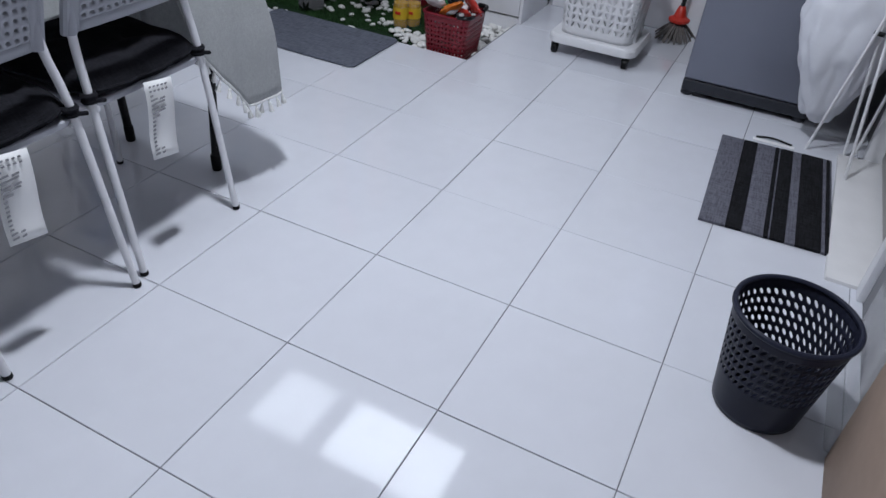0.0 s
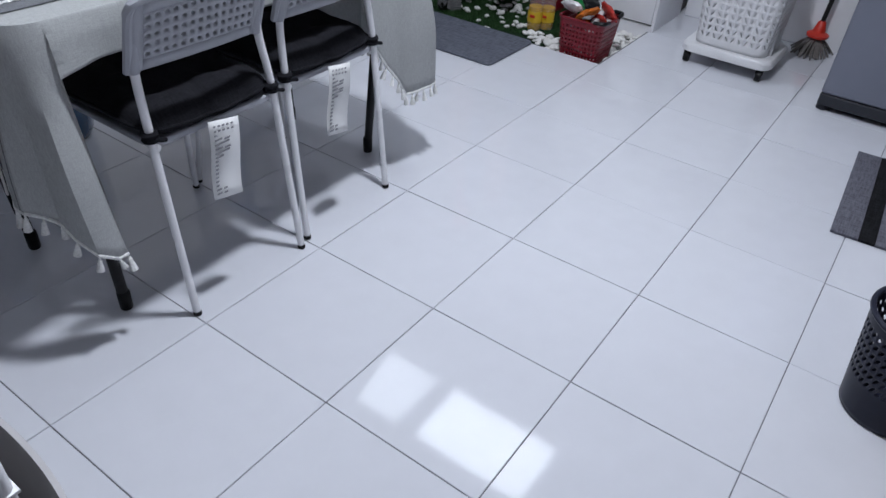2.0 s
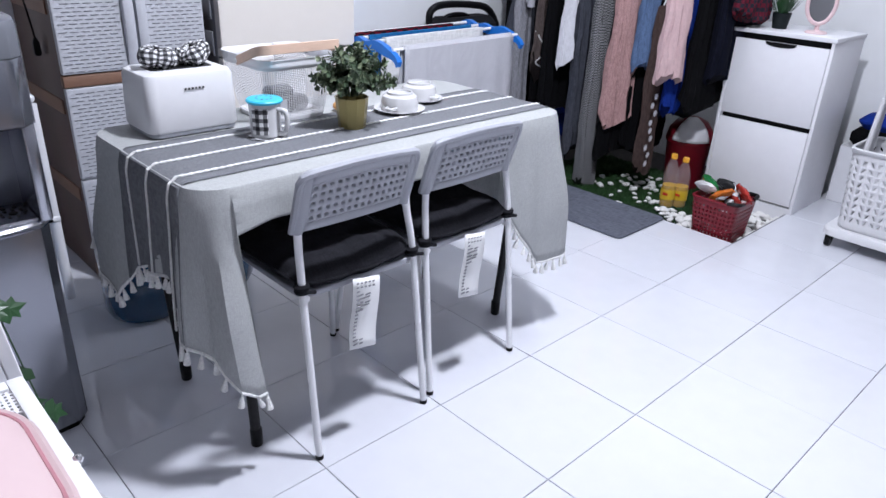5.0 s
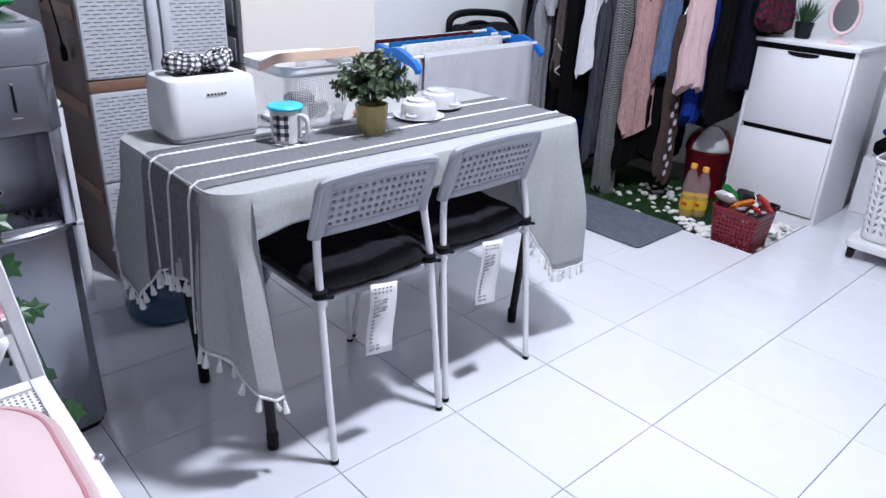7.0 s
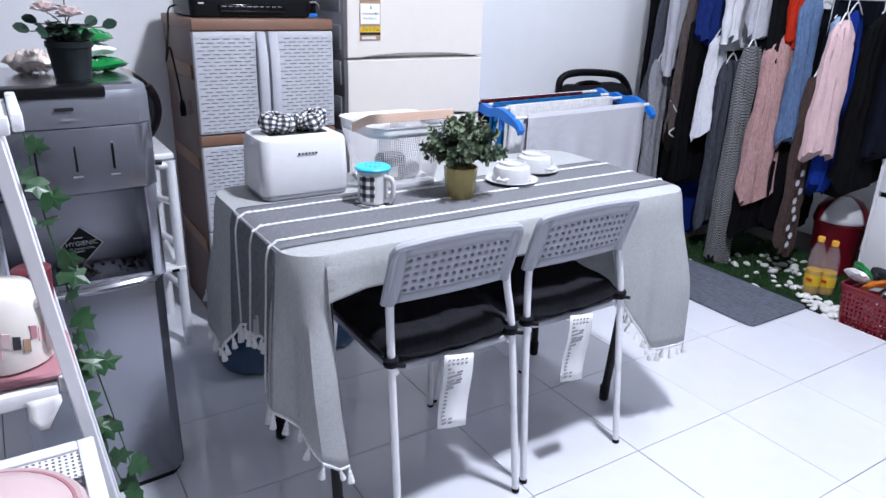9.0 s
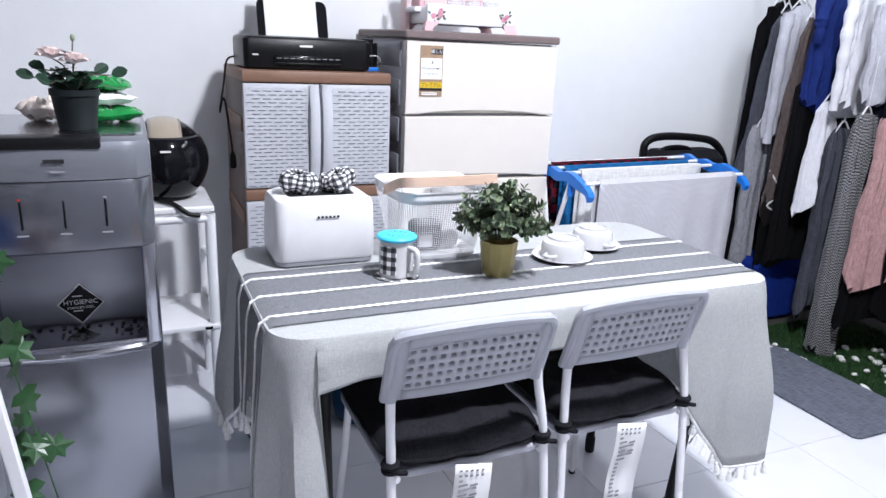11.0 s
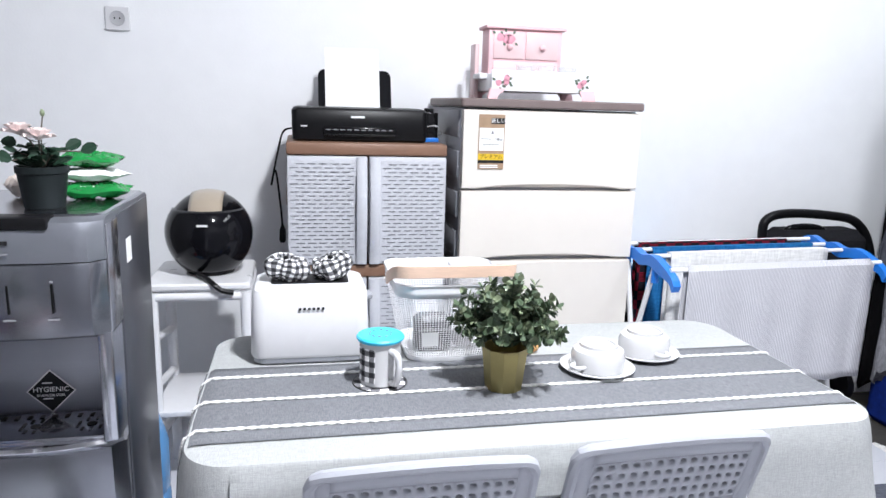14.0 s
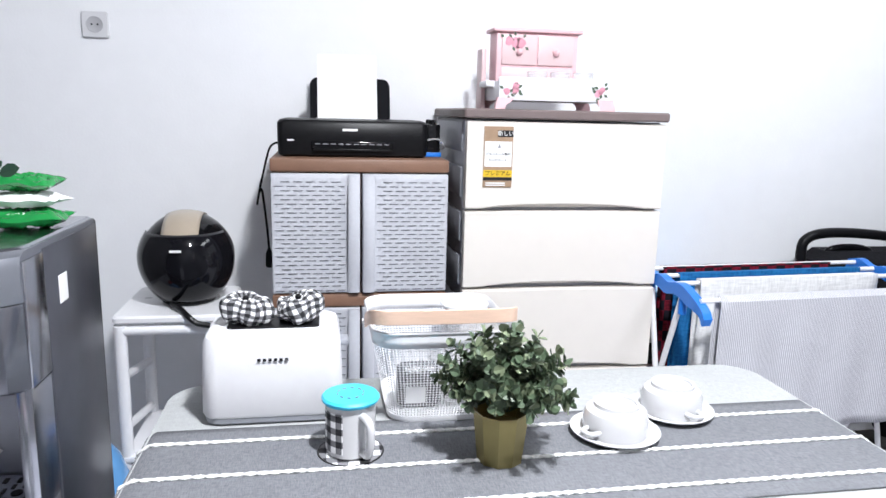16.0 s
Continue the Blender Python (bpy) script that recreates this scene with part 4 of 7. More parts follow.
# Soup cups turned over on saucers
for (sx, sy), ang in (((-0.222, 0.812), 25), ((-0.080, 0.886), -75)):
    st = thing("soup_cup", (sx, sy, T), "white porcelain soup cup turned upside down on a saucer", "cup", "soup cups on the table")
    part("saucer", alathe((sx, sy, T), [(0.040, 0), (0.045, 0.001), (0.076, 0.012), (0.077, 0.014), (0.074, 0.0145), (0.045, 0.005), (0.01, 0.0045)], 44), PORC, st)
    part("cup", alathe((sx, sy, T + 0.006), [(0.054, 0), (0.0555, 0.002), (0.0552, 0.031), (0.0515, 0.043), (0.0415, 0.049), (0.039, 0.049), (0.0385, 0.055), (0.034, 0.055), (0.033, 0.050), (0.002, 0.0495)], 44), PORC, st)
    for k in (0, 180):
        a = radians(ang + k)
        u, w = Vector((math.cos(a), math.sin(a), 0)), Vector((-math.sin(a), math.cos(a), 0))
        c0 = Vector((sx, sy, T + 0.022))
        part("handle", tube(BM(), curve([c0 + u * 0.049 + w * 0.014, c0 + u * 0.068 + w * 0.010, c0 + u * 0.072, c0 + u * 0.068 - w * 0.010, c0 + u * 0.049 - w * 0.014], 5), 0.0045, 8), PORC, st)

# White mesh basket with a wooden band handle
bk = thing("mesh_basket", (-0.51, 1.0, T), "white mesh metal basket with pale wooden carrying handle", "basket")
NB = 280
rings_done = {}


def even_ring(z, v, n):
    """n evenly spaced points round the basket, where v runs from its foot to its rim."""
    o = rrect(-0.510, 1.0, 0.096 + 0.026 * v, 0.103 + 0.023 * v, 0.045, 8)
    o = o + o[:1]
    L = [0.0]
    for p, q in zip(o, o[1:]):
        L.append(L[-1] + math.dist(p, q))
    xs, ys = [p[0] for p in o], [p[1] for p in o]
    return [(float(np.interp(L[-1] * i / n, L, xs)), float(np.interp(L[-1] * i / n, L, ys)), z) for i in range(n)]


def mesh_wall(u, v):
    key = round(v, 5)
    if key not in rings_done:
        rings_done[key] = even_ring(T + 0.012 + 0.136 * v, v, NB)
    k = int(u * NB + 1e-6)
    return Vector(rings_done[key][k % NB]).lerp(Vector(rings_done[key][(k + 1) % NB]), u * NB - k)


part("mesh_wall", holes(BM(), mesh_wall, 140, 28, 0.86, 0.86, wrap=True), WHITEM, bk, "fine white metal mesh")
part("bottom", loft(BM(), [even_ring(T + 0.001, -0.10, NB), even_ring(T + 0.004, -0.03, NB), even_ring(T + 0.012, 0, NB)], True, True), WHITEM, bk)
part("top_band", loft(BM(), [even_ring(T + 0.147, 1.0, NB), even_ring(T + 0.160, 1.03, NB), even_ring(T + 0.172, 1.08, NB), even_ring(T + 0.175, 1.14, NB), even_ring(T + 0.173, 1.2, NB)], False, False), WHITEM, bk, solid=0.002)
bow = curve([(-0.640, 1.0, T + 0.160), (-0.641, 0.95, T + 0.178), (-0.637, 0.895, T + 0.198), (-0.615, 0.868, T + 0.204), (-0.57, 0.863, T + 0.205), (-0.51, 0.862, T + 0.205), (-0.45, 0.863, T + 0.205), (-0.405, 0.868, T + 0.204), (-0.383, 0.895, T + 0.198), (-0.379, 0.95, T + 0.178), (-0.380, 1.0, T + 0.160)], 6)
hb = BM()
sections = []
for k, p in enumerate(bow):
    d = (bow[min(k + 1, len(bow) - 1)] - bow[max(k - 1, 0)]).normalized()
    out = Vector((d.y, -d.x, 0)).normalized() * 0.002
    sections.append([p + out + Vector((0, 0, -0.0125)), p + out + Vector((0, 0, 0.0125)), p - out + Vector((0, 0, 0.0125)), p - out + Vector((0, 0, -0.0125))])
loft(hb, sections)
part("handle", hb, TANW, bk, "flat pale bent-wood handle", bevel=0.001)
for x in (-0.640, -0.380):
    part("pivot", arod((x - 0.006, 1.0, T + 0.160), (x + 0.006, 1.0, T + 0.160), 0.005), WHITEM, bk)
pk = solo("wrapped_packet", slab(-0.546, 0.955, 0.040, 0.026, 0.014, T + 0.0125, T + 0.090, 0.010), mat("dark_wrap", (0.05, 0.05, 0.06), 0.4, var=0.35, scale=70), "dark grey packet with white label in the mesh basket", "packet", (-0.546, 0.955, T + 0.0125))
part("label", abox((-0.572, 0.9275, T + 0.026), (-0.536, 0.9295, T + 0.056), 0), PAPER, pk)
part("fold", abox((-0.580, 0.9280, T + 0.060), (-0.510, 0.9295, T + 0.064), 0.0005), mat("grey_fold", (0.35, 0.35, 0.37), 0.4, var=0.1), pk)
pouch = solo("snack_pouch", ball(BM(), (-0.478, 0.955, T + 0.038), 0.026, 3, (1.0, 0.9, 1.0)), mat("grey_white_wrap", (0.40, 0.39, 0.41), 0.4, var=0.5, scale=60), "small grey and white snack pouch in the mesh basket", "packet", (-0.478, 0.955, T + 0.0125))
tub = thing("plastic_tub", (-0.445, 1.05, T + 0.0125), "white plastic tub with rounded lid in the mesh basket", "tub")
part("body", slab(-0.445, 1.05, 0.042, 0.040, 0.03, T + 0.0125, T + 0.170, 0.004), CLEARP, tub)
part("lid", slab(-0.445, 1.05, 0.046, 0.044, 0.032, T + 0.170, T + 0.184, 0.005), WHITE, tub)
solo("bread_roll", ball(ball(BM(), (-0.352, 0.925, T + 0.015), 0.02, 3, (1.5, 0.9, 0.8)), (-0.325, 0.94, T + 0.013), 0.017, 3, (1.2, 1, 0.8)), BREAD, "small golden brown bread roll beside the plant pot", "bread", (-0.35, 0.925, T))

# ---- on the woven cabinet: printer ----
PZ = 1.157
printer = thing("printer", (-0.622, 2.0, PZ), "black inkjet printer with paper loaded, on the woven cabinet", "printer")


def pr_loop(z, d, dy=0.0):
    return [(x, y, z) for x, y in rrect(-0.622, 1.995 + dy, 0.222 - d, 0.135 - d, 0.02, 4)]


part("body", loft(BM(), [pr_loop(PZ, 0.012), pr_loop(PZ + 0.006, 0.002), pr_loop(PZ + 0.05, 0), pr_loop(PZ + 0.098, 0), pr_loop(PZ + 0.106, 0.006), pr_loop(PZ + 0.110, 0.02, 0.01)]), BLACK, printer)
part("output_slot", abox((-0.745, 1.852, PZ + 0.022), (-0.505, 1.866, PZ + 0.046), 0.004), BLACKG, printer)
part("output_lip", abox((-0.74, 1.848, PZ + 0.018), (-0.51, 1.862, PZ + 0.024), 0.002), BLACK, printer)
ticks = BM()
for k in range(10):
    box(ticks, (-0.735 + k * 0.0225, 1.8505, PZ + 0.037), (-0.720 + k * 0.0225, 1.8515, PZ + 0.0395))
part("slot_mark", ticks, INKG, printer)
bars(printer, PAPER, 1, -0.655, -0.610, 1.8592, PZ + 0.083, 0.012, 2, name="brand_mark")
bars(printer, PAPER, 1, -0.815, -0.795, 1.8592, PZ + 0.05, 0.007, 2, name="model_mark")
part("paper_support", loft(BM(), [[(-0.622 + (px + 0.0), 2.095 + (pz) * 0.32 + off, PZ + 0.09 + pz) for px, pz in rrect(0, 0.075, 0.130, 0.075, 0.025, 5)] for off in (0, 0.008)]), mat("matt_black_plastic", (0.006, 0.006, 0.008), 0.85, var=0.2), printer)
pp = BM()
loft(pp, [[(-0.728, 2.085 + k * 0.015, PZ + 0.10 + k * 0.043), (-0.535, 2.085 + k * 0.015, PZ + 0.10 + k * 0.043)] for k in range(6)], False, False, closed=False)
solo("paper_sheet", pp, PAPER, "blank white paper standing in the printer", "paper", (-0.63, 2.085, PZ + 0.10), solid=0.003, smooth=False)
ink = thing("ink_tank", (-0.375, 2.0, PZ), "black and blue ink tank box beside the printer", "ink tank")
part("body", abox((-0.395, 1.93, PZ), (-0.352, 2.06, PZ + 0.10), 0.004), BLACKG, ink)
part("blue_base", abox((-0.398, 1.925, PZ), (-0.349, 2.065, PZ + 0.014), 0.002), BLUE, ink)
for k in range(4):
    part("cap", alathe((-0.374, 1.945 + k * 0.03, PZ + 0.10), [(0.009, 0), (0.009, 0.012), (0.004, 0.014)], 10), BLACK, ink)
part("hose", tube(BM(), curve([(-0.40, 1.93, PZ + 0.05), (-0.36, 1.915, PZ + 0.055), (-0.34, 1.93, PZ + 0.03), (-0.345, 1.98, PZ + 0.02)], 6), 0.003, 6), CLEARP, ink)
cable = thing("power_cable", (-0.885, 2.1, 0.80), "black power cable with plug hanging beside the cabinet", "cable")
part("wire", tube(BM(), curve([(-0.84, 2.10, 1.19), (-0.875, 2.05, 1.175), (-0.895, 2.0, 1.10), (-0.915, 1.98, 1.0), (-0.90, 1.97, 1.05), (-0.885, 1.96, 0.93), (-0.880, 1.955, 0.86)], 8), 0.0035, 6), BLACK, cable)
part("plug", loft(BM(), [[(-0.880 + 0.011 * sx * k, 1.955 + 0.008 * sy * k, z) for sx, sy in ((1, 1), (-1, 1), (-1, -1), (1, -1))] for z, k in ((0.865, 0.4), (0.85, 0.9), (0.815, 1.0), (0.805, 0.7))]), BLACK, cable)

# ---- on the drawer chest ----
CZ = 1.309
tray = thing("footed_tray", (-0.015, 1.95, CZ), "white wooden tray with rose prints and pink feet", "tray")
part("tray_wall", abox((-0.185, 1.868, CZ + 0.026), (0.172, 1.884, CZ + 0.096), 0.003), LAMWHITE, tray)
part("tray_wall", abox((-0.185, 2.085, CZ + 0.026), (0.172, 2.10, CZ + 0.096), 0.003), LAMWHITE, tray)
part("tray_wall", abox((-0.185, 1.884, CZ + 0.026), (-0.171, 2.085, CZ + 0.085), 0.003), LAMWHITE, tray)
part("tray_wall", abox((0.158, 1.884, CZ + 0.026), (0.172, 2.085, CZ + 0.085), 0.003), LAMWHITE, tray)
part("tray_bottom", abox((-0.171, 1.884, CZ + 0.026), (0.158, 2.085, CZ + 0.034), 0), LAMWHITE, tray)
part("side_handle", abox((-0.212, 1.93, CZ + 0.066), (-0.180, 2.03, CZ + 0.086), 0.006), LAMWHITE, tray)
for x0, x1, dx in ((-0.19, -0.14, -0.006), (0.13, 0.18, 0.006)):
    for y0 in (1.862, 2.07):
        f = loft(BM(), [[(x0 + dx * k, y0 - 0.004 * k, z), (x1 + dx * k - (0.02 * k if dx < 0 else 0) , y0 - 0.004 * k, z), (x1 + dx * k - (0.02 * k if dx < 0 else 0), y0 + 0.02, z), (x0 + dx * k + (0.02 * k if dx > 0 else 0), y0 + 0.02, z)] for z, k in ((CZ + 0.034, 0), (CZ + 0.026, 0.1), (CZ + 0.012, 0.9), (CZ, 1.0))])
        part("foot", f, PINK, tray, "flared pink foot")


def roses(parent, cx, cz, y, n, spread, seed, big=0.018):
    rnd = random.Random(seed)
    a, b = BM(), BM()
    for k in range(n):
        x, z = cx + rnd.uniform(-1, 1) * spread, cz + rnd.uniform(-0.5, 0.5) * spread
        for q in range(3):
            r = big * (1 - 0.3 * q) * rnd.uniform(0.7, 1)
            ring = [a.verts.new((x + r * (1 + 0.2 * math.sin(3 * t * math.tau / 11 + k)) * math.cos(t * math.tau / 11), y - 0.0003 * (q + 1), z + r * math.sin(t * math.tau / 11))) for t in range(11)]
            a.faces.new(ring[::-1])
        for q in range(3):
            t = rnd.uniform(0, math.tau)
            leaf_mesh(b, (x + big * math.cos(t), y - 0.0003, z + big * math.sin(t)), (math.cos(t), 0, math.sin(t)), (0, -1, 0), 0.016, 0.005, 0.02)
    part("rose_print", a, ROSE, parent, "painted pink roses", smooth=False)
    part("leaf_print", b, LEAFP, parent, "painted leaves", smooth=False)


roses(tray, -0.148, CZ + 0.062, 1.867, 3, 0.024, 4, 0.013)
roses(tray, 0.142, CZ + 0.062, 1.867, 3, 0.022, 9, 0.013)
pbx = thing("pink_jewellery_box", (-0.035, 2.05, CZ + 0.034), "pale pink wooden box with two drawers and rose print", "jewellery box")
bz = CZ + 0.0345
part("body", abox((-0.168, 1.985, bz), (0.100, 2.08, bz + 0.205), 0.003), PINK, pbx)
part("lid", abox((-0.182, 1.972, bz + 0.205), (0.112, 2.083, bz + 0.217), 0.004), PINK, pbx)
for x0, x1 in ((-0.152, -0.040), (-0.034, 0.084)):
    d = part("drawer", abox((x0, 1.979, bz + 0.105), (x1, 1.990, bz + 0.198), 0.002), PALEPINK, pbx)
    part("knob", ball(BM(), ((x0 + x1) / 2, 1.973, bz + 0.145), 0.011, 2), PINK, d)
    if x0 < -0.1:
        roses(d, -0.105, bz + 0.168, 1.978, 3, 0.028, 12, 0.020)
part("drawer", abox((-0.152, 1.979, bz + 0.03), (0.084, 1.990, bz + 0.095), 0.002), PALEPINK, pbx)
solo("pink_card", abox((-0.205, 2.03, CZ + 0.001), (-0.190, 2.10, CZ + 0.19), 0.003), PALEPINK, "pale pink card box beside the jewellery box", "box", (-0.197, 2.06, CZ))
for k in range(3):
    x = -0.05 + k * 0.075
    solo("glass_cup", alathe((x, 1.925, CZ + 0.035), [(0.022, 0), (0.032, 0.07), (0.033, 0.082), (0.030, 0.082), (0.02, 0.006)], 20, cap=True), CLEARP, "clear glass dish standing in the tray", "glass", (x, 1.925, CZ + 0.035), "glasses in the tray")

# ---- wall socket ----
sk = tagged(part("wall_socket", slab(0, 0, 0.042, 0.042, 0.008, 0, 0.012), WHITE, None), "white round wall power socket", "socket", kind="")
sk.matrix_world = Matrix.Translation((-1.450, Y1, 1.552)) @ pose(0, 0, 0, 90, 0, 0)
part_s = alathe((0, 0, 0.012), [(0.026, 0), (0.0255, 0.003), (0.022, 0.001), (0.002, 0.001)], 28)
so = part("recess", part_s, mat("socket_grey", (0.45, 0.45, 0.47), 0.5), None)
so.parent = sk
for dx in (-0.009, 0.009):
    h = part("pin_hole", alathe((dx, 0, 0.0125), [(0.003, 0), (0.003, 0.0012)], 10), BLACK, None)
    h.parent = sk

# ---- stool with helmet ----
stl = thing("stool", (-1.13, 1.86, 0), "white painted stool with tube legs and a low shelf", "stool")
SX0, SX1, SY0, SY1 = -1.285, -0.975, 1.70, 2.04
part("seat", slab((SX0 + SX1) / 2, (SY0 + SY1) / 2, (SX1 - SX0) / 2, (SY1 - SY0) / 2, 0.02, 0.705, 0.728, 0.006), WHITEM, stl)
for x, y in ((SX0 + 0.02, SY0 + 0.015), (SX1 - 0.015, SY0 + 0.015), (SX0 + 0.02, SY1 - 0.02), (SX1 - 0.015, SY1 - 0.02)):
    part("leg", arod((x, y, 0), (x, y, 0.70), 0.017, 0.017, 14), WHITEM, stl)
for y in (SY0 + 0.015, SY1 - 0.02):
    part("apron", arod((SX0 + 0.02, y, 0.685), (SX1 - 0.015, y, 0.685), 0.014), WHITEM, stl)
for x in (SX0 + 0.02, SX1 - 0.015):
    for z in (0.20, 0.37, 0.52):
        part("rung", arod((x, SY0 + 0.015, z + 0.03), (x, SY1 - 0.02, z - 0.03), 0.012), WHITEM, stl)
part("shelf", abox((SX0 + 0.01, SY0 - 0.005, 0.300), (SX1, SY1 - 0.01, 0.318), 0.004), WHITEM, stl)
part("shelf_clip", abox((SX1 - 0.05, SY0 - 0.008, 0.302), (SX1 - 0.025, SY0 - 0.004, 0.312), 0.001), BLACK, stl)
HC = Vector((-1.108, 1.875, 0.862))
helmet = thing("motorcycle_helmet", (HC.x, HC.y, 0.728), "glossy black open motorcycle helmet with tan stripe on a stool", "helmet")
hs = BM()
NU, NVV = 40, 26
grid_h = []
for j in range(NVV + 1):
    ph = math.pi * (0.02 + 0.80 * j / NVV)
    row = []
    for i in range(NU):
        a = math.tau * i / NU
        rx, ry, rz = 0.128, 0.146, 0.132
        sq = 1 + 0.04 * math.sin(ph) ** 4
        row.append(hs.verts.new(HC + Vector((rx * sq * math.sin(ph) * math.cos(a), ry * math.sin(ph) * math.sin(a), rz * math.cos(ph) * (1.0 if ph < 1.57 else 1.12)))))
    grid_h.append(row)
hs.faces.new(grid_h[0])
for j in range(NVV):
    for i in range(NU):
        hs.faces.new((grid_h[j][i], grid_h[j + 1][i], grid_h[j + 1][(i + 1) % NU], grid_h[j][(i + 1) % NU]))
part("shell", hs, BLACKG, helmet)


def helmet_patch(a0, a1, p0, p1, grow, na=16, nb=10):
    bm = BM()
    rows = []
    for j in range(nb + 1):
        ph = math.pi * (p0 + (p1 - p0) * j / nb)
        rows.append([HC + Vector((0.128 * grow * (1 + 0.04 * math.sin(ph) ** 4) * math.sin(ph) * math.cos(a0 + (a1 - a0) * i / na), 0.146 * grow * math.sin(ph) * math.sin(a0 + (a1 - a0) * i / na), 0.132 * grow * math.cos(ph) * (1.0 if ph < 1.57 else 1.12))) for i in range(na + 1)])
    return loft(bm, rows, False, False, closed=False)


st_b = BM()
rows_s = []
for k in range(17):
    th = radians(28 + 110 * k / 16)
    w = 0.050
    rows_s.append([HC + Vector((x, -0.148 * math.cos(th) * math.sqrt(max(0.0, 1 - (x / 0.135) ** 2)), 0.134 * math.sin(th) * math.sqrt(max(0.0, 1 - (x / 0.135) ** 2)) + 0.0)) for x in np.linspace(-w, w, 9)])
loft(st_b, rows_s, False, False, closed=False)
part("tan_stripe", st_b, mat("tan_paint", (0.38, 0.32, 0.25), 0.3, var=0.05, coat=0.5), helmet, "broad tan stripe over the crown", solid=0.003)
part("visor", helmet_patch(radians(190), radians(350), 0.30, 0.79, 1.03, 28, 16), mat("smoked_visor", (0.006, 0.006, 0.008), 0.04, coat=0.15), helmet, "smoked black visor", solid=0.003)
bars(helmet, PAPER, 1, HC.x - 0.02, HC.x + 0.012, HC.y - 0.155, HC.z + 0.045, 0.011, 2, name="brand_mark")
part("chin_strap", tube(BM(), curve([HC + Vector((-0.03, -0.10, -0.124)), HC + Vector((0.0, -0.145, -0.123)), HC + Vector((0.025, -0.182, -0.133)), HC + Vector((0.05, -0.189, -0.152)), HC + Vector((0.085, -0.189, -0.160))], 6), 0.008, 8), BLACK, helmet)
part("lining", alathe((HC.x, HC.y, 0.7285), [(0.06, 0), (0.075, 0.002), (0.08, 0.02), (0.07, 0.03)], 28, squash=(1, 1.1)), BLACK, helmet)

# ---- water dispenser ----
dp = thing("water_dispenser", (-1.335, 1.08, 0), "brushed steel standing water dispenser with black trim", "water dispenser")
DX0, DX1 = -1.520, -1.178
DCX = (DX0 + DX1) / 2


def face(z, y, bulge, back=1.27, n=14, inset=0.0):
    """Outline of the cabinet at height z: a bowed front, square back."""
    pts = []
    for k in range(n + 1):
        u = k / n * 2 - 1
        c = max(0, abs(u) - 0.86) / 0.14
        pts.append((DCX + u * ((DX1 - DX0) / 2 - inset), y + bulge * u * u + 0.022 * c * c, z))
    pts += [(DX1 - inset, back, z), (DX0 + inset, back, z)]
    return pts


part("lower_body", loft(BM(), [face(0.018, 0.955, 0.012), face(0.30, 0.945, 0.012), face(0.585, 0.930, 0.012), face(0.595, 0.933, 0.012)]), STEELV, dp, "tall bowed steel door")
part("plinth", loft(BM(), [face(0.0, 0.962, 0.012, inset=0.006), face(0.020, 0.962, 0.012, inset=0.006)]), BLACK, dp)
part("lip", loft(BM(), [face(0.592, 0.915, 0.02), face(0.598, 0.895, 0.03), face(0.612, 0.885, 0.032), face(0.618, 0.890, 0.032)]), CHROME, dp, "bright drip tray lip")
tr = part("drip_tray", abox((DX0 + 0.03, 0.915, 0.617), (DX1 - 0.03, 1.04, 0.626), 0.002), STEEL, dp)
gr = BM()
for gx in (-0.105, 0.0, 0.105):
    for k in range(9):
        a = k * math.tau / 9
        box(gr, (DCX + gx + 0.026 * math.cos(a) - 0.003, 0.972 + 0.026 * math.sin(a) - 0.007, 0.6258), (DCX + gx + 0.026 * math.cos(a) + 0.003, 0.972 + 0.026 * math.sin(a) + 0.007, 0.6272))
    lathe(gr, (DCX + gx, 0.972, 0.6262), [(0.010, 0), (0.010, 0.0012)], 12)
for k in range(12):
    x = DX0 + 0.045 + k * 0.024
    box(gr, (x, 1.01, 0.6258), (x + 0.008, 1.025, 0.6272))
part("drain_slot", gr, BLACK, tr, smooth=False)
part("alcove_back", abox((DX0 + 0.02, 1.045, 0.595), (DX1 - 0.02, 1.27, 0.85), 0.002), mat("satin_steel", (0.36, 0.37, 0.41), 0.42, metal=0.9, var=0.04, scale=25, stretch=(0.3, 12, 12), rvar=0.04), dp, "recessed steel splash panel")
for x0, x1 in ((DX0, DX0 + 0.028), (DX1 - 0.028, DX1)):
    part("alcove_post", abox((x0, 0.905, 0.615), (x1, 1.27, 0.85), 0.006), STEEL, dp)
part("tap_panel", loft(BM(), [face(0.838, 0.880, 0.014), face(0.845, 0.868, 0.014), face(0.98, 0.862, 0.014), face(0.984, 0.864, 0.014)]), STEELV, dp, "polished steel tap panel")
part("head", loft(BM(), [face(0.986, 0.864, 0.014), face(1.04, 0.862, 0.014), face(1.058, 0.870, 0.014), face(1.064, 0.885, 0.012)]), GREYP, dp, "silver grey control head")
part("top", loft(BM(), [face(1.063, 0.905, 0.010, inset=0.006), face(1.068, 0.910, 0.010, inset=0.010)]), STEEL, dp)
part("black_grip", abox((DX0 + 0.02, 0.860, 1.046), (DX1 - 0.085, 0.915, 1.0695), 0.005), BLACK, dp, "black carrying grip")
part("side_panel", abox((DX1 - 0.002, 0.99, 0.02), (DX1 + 0.003, 1.27, 1.055), 0.002), mat("dark_silver_side", (0.11, 0.115, 0.135), 0.3, metal=0.7, var=0.08), dp, "dark silver side panel")
part("side_panel", abox((DX1 - 0.002, 0.905, 0.842), (DX1 + 0.003, 0.988, 1.050), 0.002), dp.children[-1].data.materials[0], dp)
